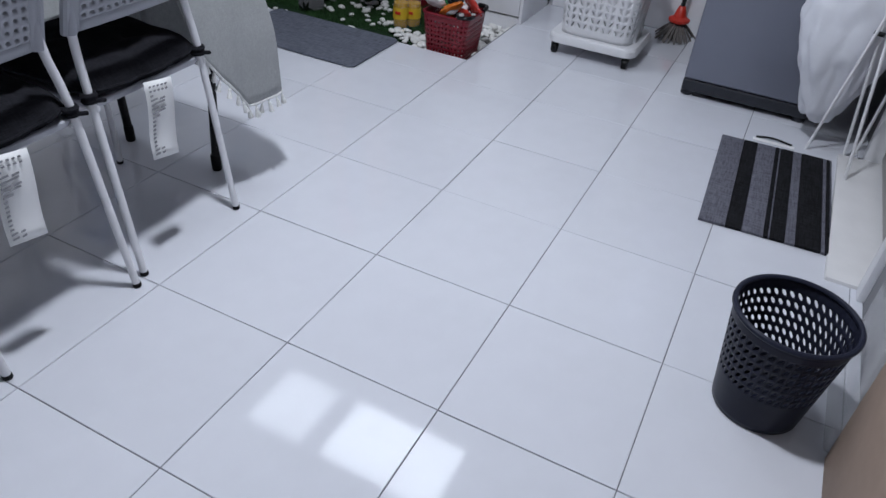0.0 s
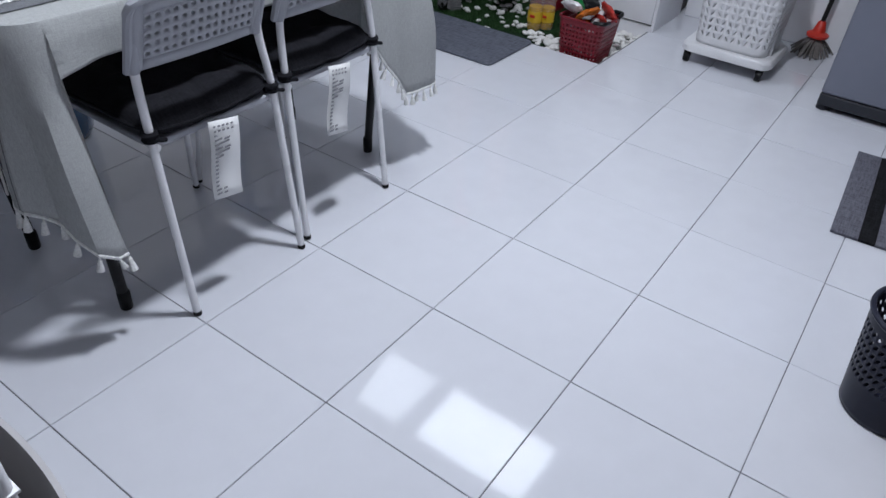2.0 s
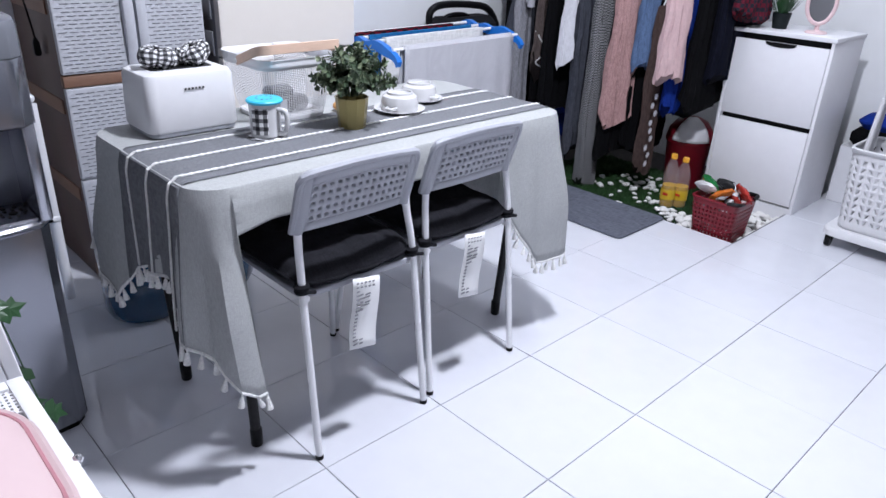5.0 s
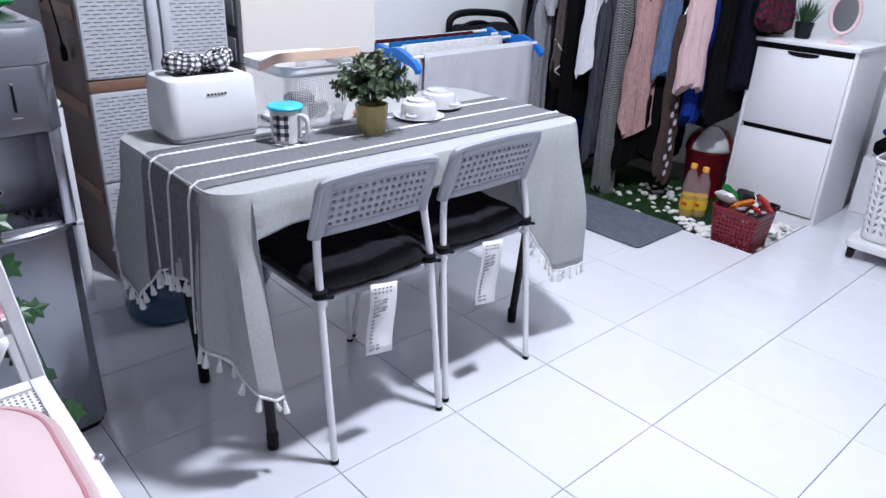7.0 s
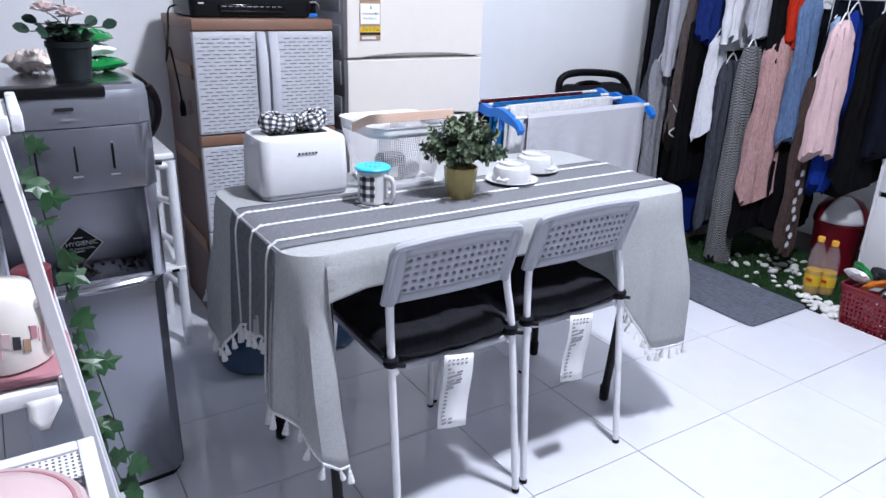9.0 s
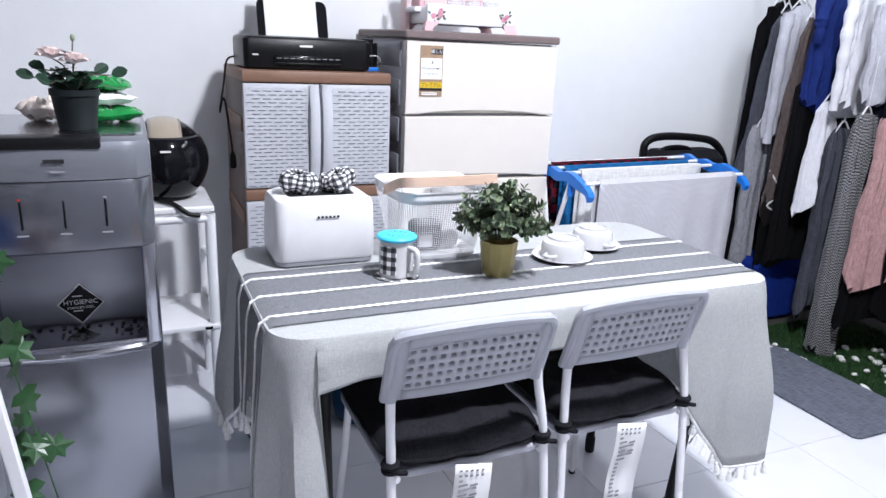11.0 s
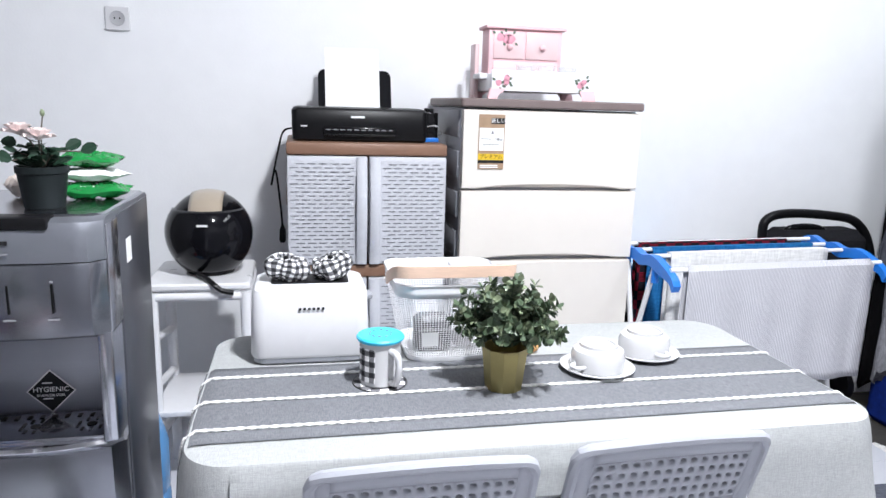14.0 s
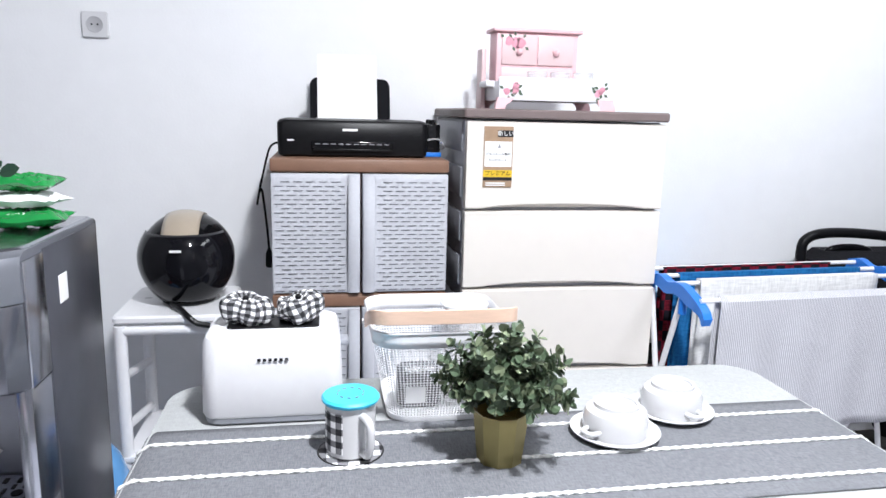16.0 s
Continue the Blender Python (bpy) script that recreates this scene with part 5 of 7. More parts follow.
part("back_panel", abox((DX0, 1.255, 0.0), (DX1, 1.285, 1.06), 0.004), BLACK, dp)
bars(dp, INK, 1, DCX - 0.014, DCX + 0.044, 0.8605, 1.028, 0.012, 1, name="brand_mark")
bars(dp, INKG, 1, DCX - 0.004, DCX + 0.036, 0.8605, 1.006, 0.006, 1, name="brand_line")
for k, gx in enumerate((-0.061, 0.012, 0.085)):
    part("tap_slot", abox((DCX + gx - 0.0022, 0.8615 + 0.002, 0.893), (DCX + gx + 0.0022, 0.866, 0.948), 0.001), BLACK, dp)
    part("tap_label", abox((DCX + gx - 0.010, 0.8635, 0.880), (DCX + gx + 0.010, 0.866, 0.883), 0), INKG, dp)
    part("tap_light", abox((DCX + gx - 0.003, 0.8635, 0.950), (DCX + gx + 0.003, 0.866, 0.954), 0.001), (REDB if k == 0 else INKG), dp)
    part("nozzle", alathe((DCX + gx, 0.965, 0.825), [(0.011, 0), (0.013, 0.003), (0.013, 0.02), (0.009, 0.021)], 14), BLACK, dp)
dia = Matrix.Translation((DCX + 0.010, 1.0435, 0.672)) @ pose(0, 0, 0, 90, 0, 0)
dm = loft(BM(), [[dia @ Vector(p) for p in ((r, 0, z), (0, r, z), (-r, 0, z), (0, -r, z))] for r, z in ((0.048, 0), (0.048, 0.0008))])
sticker = part("diamond_sticker", dm, PAPER, dp, "black diamond sticker with white border", smooth=False)
part("sticker_face", loft(BM(), [[dia @ Vector(p) for p in ((r, 0, z), (0, r, z), (-r, 0, z), (0, -r, z))] for r, z in ((0.0445, 0.0009), (0.0445, 0.0014))]), INK, sticker, smooth=False)
text("HYGIENIC", 0.0155, dia @ Matrix.Translation((0, 0.004, 0.0020)), PAPER, sticker)
text("STAINLESS STEEL", 0.0075, dia @ Matrix.Translation((0, -0.009, 0.0020)), PAPER, sticker)
bars(sticker, PAPER, 1, DCX - 0.006, DCX + 0.026, 1.0420, 0.692, 0.004, 1)
bars(sticker, PAPER, 1, DCX - 0.006, DCX + 0.026, 1.0420, 0.657, 0.004, 1)
part("energy_sticker", abox((DX1 + 0.003, 1.045, 0.945), (DX1 + 0.0042, 1.085, 0.995), 0), PAPER, dp)

# Rose pot and packets on the dispenser
DT = 1.0685
rc = (-1.306, 1.00)
rose = thing("rose_plant", (*rc, DT), "artificial pale pink rose in a black plastic pot", "plant")
part("pot", alathe((*rc, DT), [(0.034, 0), (0.036, 0.003), (0.044, 0.066), (0.047, 0.068), (0.047, 0.080), (0.043, 0.080), (0.041, 0.065)], 28), POTBLK, rose)
part("soil", alathe((*rc, DT + 0.062), [(0.040, 0), (0.042, 0.006), (0.002, 0.010)], 20), SOIL, rose)
rrnd = random.Random(8)
stem, lf = BM(), BM()
heads = ((-0.042, 0.0, 0.140), (0.008, -0.03, 0.132), (0.006, 0.012, 0.176))
sprays = ((-0.080, 0.0, 0.100), (0.082, 0.0, 0.108), (-0.045, -0.04, 0.092), (0.045, 0.02, 0.110), (0.025, -0.05, 0.088), (-0.02, 0.05, 0.10), (-0.06, 0.03, 0.115))
for hx, hy, hz in heads + sprays:
    line = curve([(rc[0], rc[1], DT + 0.07), (rc[0] + hx * 0.3, rc[1] + hy * 0.4, DT + 0.05 + hz * 0.5), (rc[0] + hx * 0.85, rc[1] + hy * 0.85, DT + hz)], 6)
    tube(stem, line, 0.0014, 5)
    for q in (line[4], line[6], line[8], line[9]) if hz < 0.12 else (line[5], line[7]):
        a = rrnd.uniform(0, math.tau)
        ln = rrnd.uniform(0.022, 0.031)
        round_leaf(lf, q, (math.cos(a), math.sin(a), rrnd.uniform(-0.2, 0.6)), (rrnd.uniform(-0.6, 0.6), rrnd.uniform(-1.0, 0), 1), ln, ln * 0.36, 0.25)
    if hz < 0.12:
        round_leaf(lf, line[-1], (hx, hy, 0.03), (0.2, -0.8, 0.5), 0.034, 0.0125, 0.2)
for k in range(16):
    a = k * math.tau / 16 + rrnd.uniform(-0.15, 0.15)
    round_leaf(lf, (rc[0] + 0.02 * math.cos(a), rc[1] + 0.02 * math.sin(a), DT + 0.078), (math.cos(a), math.sin(a), rrnd.uniform(0.2, 1.2)), (0, -0.5, 1), rrnd.uniform(0.03, 0.04), 0.012, 0.25)
part("stems", stem, mat("rose_stem", (0.09, 0.07, 0.055), 0.6, var=0.2), rose)
part("leaves", lf, ROSELEAF, rose, smooth=False)
for (hx, hy, hz), size in zip(heads, (0.025, 0.025, 0.009)):
    fl = BM()
    c0 = Vector((rc[0] + hx * 0.85, rc[1] + hy * 0.85, DT + hz))
    ball(fl, c0 + Vector((0, 0, size * 0.35)), size * 0.5, 2, (1, 1, 0.9 if size > 0.02 else 1.7))
    for n, tilt, ln in ((5, 0.35, 0.95), (7, 0.8, 1.05), (8, 1.3, 1.1)):
        if size < 0.02:
            break
        for k in range(n):
            a = k * math.tau / n + tilt * 2
            u = Vector((math.cos(a), math.sin(a), 0))
            d = u * math.sin(tilt) + Vector((0, 0, math.cos(tilt)))
            round_leaf(fl, c0 + u * size * 0.15, d, Vector((0, 0, 1)) - u * 0.3, size * ln, size * 0.5, 0.45)
    part("flower" if size > 0.02 else "bud", fl, PETAL if size > 0.02 else LEAFL, rose)


def pillow_bag(c, hx, hy, thick, rz, seed):
    """A filled film bag: flat sealed ends, a puffed middle and creases."""
    bm = BM()
    nu, nv = 36, 24
    rows_b = []
    for side in (1, -1):
        rows = []
        for i in range(nu + 1):
            u = i / nu * 2 - 1
            row = []
            for j in range(nv + 1):
                v = j / nv * 2 - 1
                puff = (1 - abs(u) ** 4) ** 0.7 * (1 - v * v) ** 0.55
                q = Vector((u * 3 + seed, v * 3, side * 0.7))
                crease = 0.75 * abs(noise.noise(q)) + 0.55 * abs(noise.noise(q * 2.7))
                z = side * thick * puff * (1 - crease) + 0.35 * thick * noise.noise(Vector((u * 2, v * 2, seed)))
                x = u * hx * (1 - 0.06 * (1 - v * v)) + 0.10 * hx * noise.noise(Vector((v * 3, seed, 0)))
                y = v * hy * (1 + 0.06 * math.sin(u * 4 + seed))
                row.append(Vector((x, y, z)))
            rows.append(row)
        rows_b.append(rows)
    m = Matrix.Translation(c) @ Matrix.Rotation(rz, 4, "Z")
    for rows in rows_b:
        loft(bm, [[m @ p for p in row] for row in rows], False, False, closed=False)
    bmesh.ops.remove_doubles(bm, verts=bm.verts, dist=0.0004)
    bmesh.ops.recalc_face_normals(bm, faces=bm.faces)
    return bm


ORANGEBAG = mat("orange_white_bag", (0.74, 0.64, 0.58), 0.35, var=0.3, scale=25)
for c, hx, hy, th, rz, m, lab in (((-1.250, 1.130, DT + 0.018), 0.072, 0.055, 0.019, 0.12, GREENP, "green crumpled plastic packet"), ((-1.262, 1.150, DT + 0.049), 0.068, 0.050, 0.016, -0.1, PAPER, "white crumpled plastic packet"), ((-1.262, 1.160, DT + 0.079), 0.064, 0.048, 0.018, 0.08, GREENP, "green crumpled plastic packet"), ((-1.375, 1.14, DT + 0.026), 0.045, 0.05, 0.028, 0.5, ORANGEBAG, "white and orange plastic snack bag")):
    pack = solo("plastic_packet", pillow_bag(Vector(c), hx, hy, th, rz, c[0] * 30 + c[2] * 70), m, lab + " lying on the dispenser", "packet", (c[0], c[1], c[2] - th), "packets on the dispenser")
    if m is GREENP:
        part("white_print", abox((c[0] - 0.02, c[1] - hy * 0.55, c[2] + th * 0.5), (c[0] + 0.02, c[1] - hy * 0.2, c[2] + th * 0.54), 0), PAPER, pack)

# ---- gallon bottles ----
for gx, gy in ((-0.815, 1.475), (-0.52, 1.52)):
    gal = thing("water_gallon", (gx, gy, 0), "dark blue water gallon bottle standing under the table", "water bottle", "dark water gallons")
    part("bottle", alathe((gx, gy, 0), [(0.085, 0), (0.118, 0.008), (0.13, 0.035), (0.13, 0.13), (0.124, 0.145), (0.13, 0.16), (0.13, 0.29), (0.12, 0.33), (0.09, 0.38), (0.045, 0.43), (0.028, 0.44), (0.028, 0.48)], 36), DARKBLUE, gal)
    part("cap", alathe((gx, gy, 0.475), [(0.031, 0), (0.032, 0.004), (0.031, 0.028), (0.026, 0.031)], 20), BLUE, gal)
gal2 = thing("blue_gallon", (-1.335, 1.55, 0), "light blue translucent water gallon standing behind the dispenser", "water bottle")
part("bottle", alathe((-1.335, 1.53, 0), [(0.10, 0), (0.125, 0.01), (0.13, 0.04), (0.13, 0.14), (0.124, 0.155), (0.13, 0.17), (0.13, 0.30), (0.12, 0.34), (0.10, 0.40), (0.05, 0.47), (0.03, 0.48), (0.03, 0.52)], 36), LBLUE, gal2)
part("cap", alathe((-1.335, 1.53, 0.515), [(0.033, 0), (0.034, 0.004), (0.033, 0.03), (0.028, 0.034)], 20), REDB, gal2)

# ---- drying rack ----
rk = thing("drying_rack", (0.73, 1.68, 0), "folding white laundry drying rack with blue plastic ends", "drying rack")
RODS = ((1.855, 0.806), (1.775, 0.800), (1.69, 0.795), (1.535, 0.782))
for y, z in RODS:
    part("rod", arod((0.335, y, z), (1.185, y, z), 0.0075), WHITEM, rk)
for x in (0.335, 1.18):
    end = [(1.885, 0.812), (1.84, 0.822), (1.79, 0.806), (1.74, 0.815), (1.69, 0.803), (1.63, 0.812), (1.57, 0.795), (1.51, 0.765), (1.49, 0.74)]
    low = [(yy + 0.01, zz - (0.038 if k < 7 else 0.022)) for k, (yy, zz) in enumerate(end)]
    loop = [(p.y, p.z) for p in curve([(0, *e) for e in end], 4)] + [(p.y, p.z) for p in curve([(0, *e) for e in low[::-1]], 4)]
    part("end_bracket", loft(BM(), [[(x - 0.014, yy, zz) for yy, zz in loop], [(x + 0.014, yy, zz) for yy, zz in loop]]), BLUE, rk, "wavy blue plastic end bracket")
    for y0, y1, z1 in ((1.62, 1.87, 0.79), (1.80, 1.62, 0.77)):
        lg = part("leg", arod((x, y1 + 0.0, 0.01), (x, y0 + (0.0), z1), 0.009), WHITEM, rk)
        part("sleeve", arod((x, y0, z1 - 0.07), (x, y0, z1 + 0.01), 0.0125), BLUE, lg)


def hung(name, x0, x1, y, z, front, back, material, label, seed=0, kind_cat="towel"):
    """A cloth folded over a rod, hanging on both sides, with soft waves."""
    rows, n = [], 20
    for k in range(26):
        s = -back + (back + front) * k / 25
        row = []
        for i in range(n + 1):
            x = x0 + (x1 - x0) * i / n
            wv = 0.008 * math.sin(x * 38 + seed) + 0.006 * noise.noise(Vector((x * 9, s * 5, seed)))
            off = 0.014 * math.sin(max(-1, min(1, s / 0.02)) * math.pi / 2)
            row.append((x, y - off - wv * smooth(0.0, 0.2, abs(s)), z + 0.012 - max(0, abs(s) - 0.01)))
        rows.append(row)
    return solo(name, loft(BM(), rows, False, False, closed=False), material, label, kind_cat, ((x0 + x1) / 2, y, z), "laundry on the drying rack", solid=0.004)


laundry = []
laundry.append(hung("striped_towel", 0.395, 1.140, 1.535, 0.782, 0.44, 0.30, TOWEL, "grey and white finely striped towel hanging on the rack", 1))
laundry.append(hung("white_towel", 0.43, 1.09, 1.69, 0.795, 0.30, 0.30, WTOWEL, "white towel hanging on the drying rack", 2))
laundry.append(hung("blue_towel", 0.41, 1.10, 1.775, 0.800, 0.42, 0.36, BTOWEL, "bright blue towel hanging on the drying rack", 3))
laundry.append(hung("plaid_cloth", 0.40, 1.05, 1.855, 0.806, 0.45, 0.45, PLAID, "red and black plaid cloth hanging on the rack", 4, "cloth"))
turn = Matrix.Translation((0.335, 1.70, 0)) @ Matrix.Rotation(radians(4), 4, "Z") @ Matrix.Translation((-0.335, -1.70, 0))
for ob in laundry + [rk]:
    ob.location, ob.rotation_euler = turn @ ob.location, (0, 0, radians(4))
for k, (m, z0, z1, lab) in enumerate(((DUSKPINK, 0.0, 0.16, "folded rose pink cloth"), (BLACK, 0.16, 0.30, "folded black cloth"), (PALEPINK, 0.30, 0.42, "folded pale pink cloth"), (INK, 0.42, 0.50, "folded black cloth"), (WHITE, 0.50, 0.64, "folded white cloth"), (LBLUE, 0.64, 0.72, "folded light blue cloth"))):
    sl = slab(0.545 + 0.006 * (k % 2), 2.12, 0.19, 0.15, 0.04, z0 + 0.001, z1, 0.025)
    solo("folded_cloth", sl, m, lab + " in a stack behind the drying rack", "cloth", (0.545, 2.12, z0), "folded cloth stack")
strol = thing("stroller", (1.40, 2.2, 0), "folded black baby stroller against the wall", "stroller")
loop = curve([(1.15, 2.20, 0.62), (1.12, 2.20, 0.78), (1.145, 2.20, 0.842), (1.25, 2.20, 0.862), (1.45, 2.20, 0.852), (1.58, 2.20, 0.825), (1.66, 2.20, 0.74), (1.71, 2.20, 0.60)], 8)
part("handlebar", tube(BM(), loop, 0.020, 12), BLACK, strol, "padded black push bar")
part("inner_bar", tube(BM(), curve([(1.19, 2.19, 0.74), (1.24, 2.18, 0.80), (1.38, 2.18, 0.80), (1.47, 2.19, 0.74)], 8), 0.014, 10), BLACKG, strol)
part("seat_fabric", slab(1.38, 2.20, 0.22, 0.09, 0.05, 0.18, 0.795, 0.04), fabric("black_canvas", (0.015, 0.015, 0.018)), strol)
for x in (1.18, 1.58):
    part("frame_leg", arod((x, 2.15, 0.06), (x, 2.22, 0.62), 0.012), BLACKM, strol)
    w = arod((x - 0.015, 2.15, 0.075), (x + 0.015, 2.15, 0.075), 0.075, 0.075, 24)
    part("wheel", w, BLACK, strol)

strol.location.x += 0.035

# ---- clothes rail ----
rail = thing("clothes_rail", (1.85, 1.5, 1.66), "white steel clothes rails fixed to the wall", "clothes rail")
part("rail", arod((1.85, 0.72, 1.66), (1.85, Y1, 1.66), 0.0125), WHITEM, rail)
part("rail", arod((1.80, 0.72, 1.29), (1.80, 1.50, 1.29), 0.010), WHITEM, rail)
for y in (0.75, 1.48, 2.25):
    part("bracket", arod((1.85, y, 1.66), (X1, y, 1.70), 0.010), WHITEM, rail)
for y in (0.74, 1.48):
    part("hanging_bracket", arod((1.80, y, 1.29), (1.85, y, 1.66), 0.006), WHITEM, rail)


def garment(name, label, y, cx, w, zt, zb, material, thick=0.07, flare=1.0, top=0.55, hem=0.03, seed=0, sleeve=None, hook=None, cat="clothes"):
    """A hanging garment: shoulders, folded body with a wavy hem, and sleeves."""
    rnd = random.Random(seed)
    n, rows = 72, []
    ph = [rnd.uniform(0, 6.28) for _ in range(5)]
    fr = rnd.choice((9, 11, 13))
    for j in range(21):
        t = j / 20
        z = zb + (zt - zb) * t
        wid = w * (flare + (1 - flare) * t)
        if t > 0.9:
            wid *= 1 - (1 - top) * (t - 0.9) / 0.1
        th = thick * 0.75 * (1.1 - 0.3 * t if t < 0.92 else 0.8 * (1 - 0.7 * (t - 0.92) / 0.08))
        deep = 0.34 * (1 - 0.7 * t) + 0.07
        ring = []
        for i in range(n):
            a = math.tau * i / n
            c, s = math.cos(a), math.sin(a)
            c2 = math.copysign(abs(c) ** 0.75, c)
            wave = abs(math.sin(fr * 0.5 * a + ph[0] + 0.5 * math.sin(t * 2.2 + ph[1]))) * 2 - 1
            wave += 0.5 * math.sin((fr + 6) * a + ph[2] + t)
            pleat = 1 + deep * wave
            lean = 0.012 * math.sin(c * 3 + ph[1]) + 0.016 * noise.noise(Vector((c * 3, t * 4, seed))) + 0.007 * noise.noise(Vector((c * 9, s * 2 + t * 14, seed)))
            zz = z + hem * (1 - t) ** 8 * (math.sin(2 * a + ph[3]) + 0.4 * wave) - (0.10 * w * abs(c) if t > 0.9 else 0) * (t - 0.9) * 10
            ring.append((cx + 0.5 * wid * c2 * (0.96 + 0.04 * pleat), y + 0.5 * th * s * pleat + lean, zz))
        rows.append(ring)
    g = solo(name, loft(BM(), rows, True, True), material, label, cat, (cx, y, zt), "clothes on the rail")
    if sleeve:
        for sg, ln in sleeve:
            p = curve([(cx + sg * w * 0.40, y - 0.01, zt - 0.05), (cx + sg * w * 0.52, y - 0.025, zt - 0.16), (cx + sg * w * 0.55, y - 0.035, zt - ln * 0.6), (cx + sg * w * 0.53, y - 0.03, zt - ln)], 6)
            part("sleeve", tube(BM(), p, lambda i: 0.030 + 0.004 * math.sin(i * 1.7 + seed) - 0.0006 * i, 10), material, g)
    zr = hook or (1.66 if zt > 1.25 else 1.29)
    hk = tube(BM(), curve([(cx - w * 0.3, y, zt - 0.02), (cx, y, zt + 0.03), (cx + w * 0.3, y, zt - 0.02)], 6), 0.004, 6)
    tube(hk, curve([(cx, y, zt + 0.03), (cx, y, max(zt + 0.04, zr - 0.03)), (cx + 0.004, y, zr + 0.006)], 4), 0.0022, 6)
    part("hanger", hk, WHITE, g)
    return g


f_char = fabric("charcoal_jersey", (0.075, 0.08, 0.10))
f_white = fabric("white_cotton", (0.70, 0.70, 0.74), 0.85)
f_pale = fabric("pale_grey_cotton", (0.52, 0.52, 0.57), 0.8)
f_pblue = fabric("pale_blue_cotton", (0.27, 0.36, 0.52), 0.8)
f_grey = fabric("heather_grey", (0.33, 0.33, 0.36))
f_brown = fabric("taupe_wool", (0.125, 0.098, 0.092))
f_navy = fabric("navy_jersey", (0.014, 0.030, 0.16))
f_hound = fabric("houndstooth", (0.30, 0.30, 0.31), 0.8, check=(0.007, (0.02, 0.02, 0.022)))
f_pink = fabric("dusty_pink_linen", (0.46, 0.28, 0.27))
f_lpink = fabric("pale_pink_linen", (0.62, 0.44, 0.44), 0.85)
f_red = fabric("red_cotton", (0.50, 0.03, 0.01))
f_denim = fabric("faded_denim", (0.11, 0.17, 0.30))
f_black = fabric("black_cotton", (0.0035, 0.0035, 0.0045))
f_dnavy = fabric("dark_navy_cotton", (0.005, 0.006, 0.014))
f_royal = fabric("royal_blue_cotton", (0.010, 0.035, 0.26))
f_floral = fabric("brown_floral_cotton", (0.075, 0.05, 0.045))
f_patt = fabric("dark_red_print", (0.14, 0.015, 0.03), 0.5, check=(0.02, (0.02, 0.02, 0.03)))

garment("scarf", "charcoal grey shawl hanging on the rail", 2.03, 1.79, 0.13, 1.50, 0.62, f_char, 0.06, 2.7, 0.3, seed=1)
garment("camisole", "small black camisole on a hanger", 2.08, 1.79, 0.15, 1.53, 1.32, f_black, 0.05, 0.8, 0.5, seed=2)
garment("long_sleeve_shirt", "light grey long sleeved shirt on a hanger", 1.955, 1.80, 0.22, 1.52, 0.90, f_pale, 0.07, 1.1, 0.4, seed=3, sleeve=((-1, 0.66),))
shawl = garment("shawl", "taupe shawl with white edging", 1.86, 1.77, 0.13, 1.46, 0.53, f_brown, 0.07, 2.0, 0.4, hem=0.07, seed=4)
part("white_edging", tube(BM(), curve([(1.655, 1.850, 0.74), (1.68, 1.815, 0.68), (1.72, 1.795, 0.655), (1.69, 1.805, 0.61), (1.66, 1.835, 0.565), (1.71, 1.81, 0.53)], 6), 0.0045, 6), COTTON, shawl)
garment("white_trousers", "pale grey cotton trousers hanging low", 2.00, 1.72, 0.13, 0.95, 0.16, f_grey, 0.06, 0.9, 0.8, seed=5)
garment("navy_t_shirt", "navy blue short sleeved t-shirt", 1.70, 1.76, 0.30, 1.58, 1.06, f_navy, 0.10, 0.95, 0.5, seed=6, sleeve=((-1, 0.24),))
garment("white_sweater", "white sweater with long sleeves", 1.57, 1.76, 0.28, 1.58, 1.06, f_white, 0.09, 0.95, 0.5, seed=7, sleeve=((-1, 0.52), (1, 0.5)))
garment("white_blouse", "white blouse with gathered hem", 1.635, 1.71, 0.16, 1.10, 0.60, f_white, 0.09, 1.4, 0.6, hem=0.03, seed=8)
garment("grey_shirt", "pale grey folded shirt on a hanger", 1.44, 1.76, 0.22, 1.54, 1.12, f_pale, 0.08, 0.95, 0.5, seed=21)
garment("grey_trousers", "dark grey checked trousers", 1.57, 1.74, 0.16, 0.98, 0.10, f_char, 0.08, 0.95, 0.8, seed=9)
garment("houndstooth_trousers", "black and white houndstooth trousers", 1.42, 1.67, 0.13, 1.06, -0.04, f_hound, 0.085, 0.95, 0.9, seed=10)
garment("pink_blouse", "dusty pink long blouse on a hanger", 1.295, 1.71, 0.16, 1.12, 0.34, f_pink, 0.10, 1.5, 0.5, hem=0.03, seed=11)
garment("red_shirt", "bright red shirt on a hanger", 1.262, 1.77, 0.16, 1.50, 1.06, f_red, 0.06, 0.9, 0.5, seed=12)
garment("denim_shirt", "faded blue denim shirt", 1.195, 1.74, 0.12, 1.30, 0.63, f_denim, 0.06, 1.0, 0.5, hem=0.025, seed=13)
garment("faded_blue_shirt", "pale blue striped shirt behind the cardigan", 1.12, 1.84, 0.14, 1.22, 0.80, f_pblue, 0.06, 1.0, 0.5, seed=22)
garment("pale_pink_cardigan", "pale pink linen cardigan on a hanger", 1.03, 1.73, 0.13, 1.20, 0.60, f_lpink, 0.085, 1.35, 0.5, hem=0.025, seed=14)
garment("royal_blue_dress", "royal blue dress behind the cardigan", 1.07, 1.87, 0.18, 1.24, 0.42, f_royal, 0.06, 1.0, 0.5, seed=15)
garment("black_dress", "long black dress on a hanger", 0.95, 1.95, 0.30, 1.25, 0.45, f_black, 0.10, 1.1, 0.5, seed=16)
fl = garment("floral_skirt", "brown skirt printed with white daisies", 1.14, 1.80, 0.13, 0.95, 0.09, f_floral, 0.06, 1.1, 0.9, seed=17)
dz = BM()
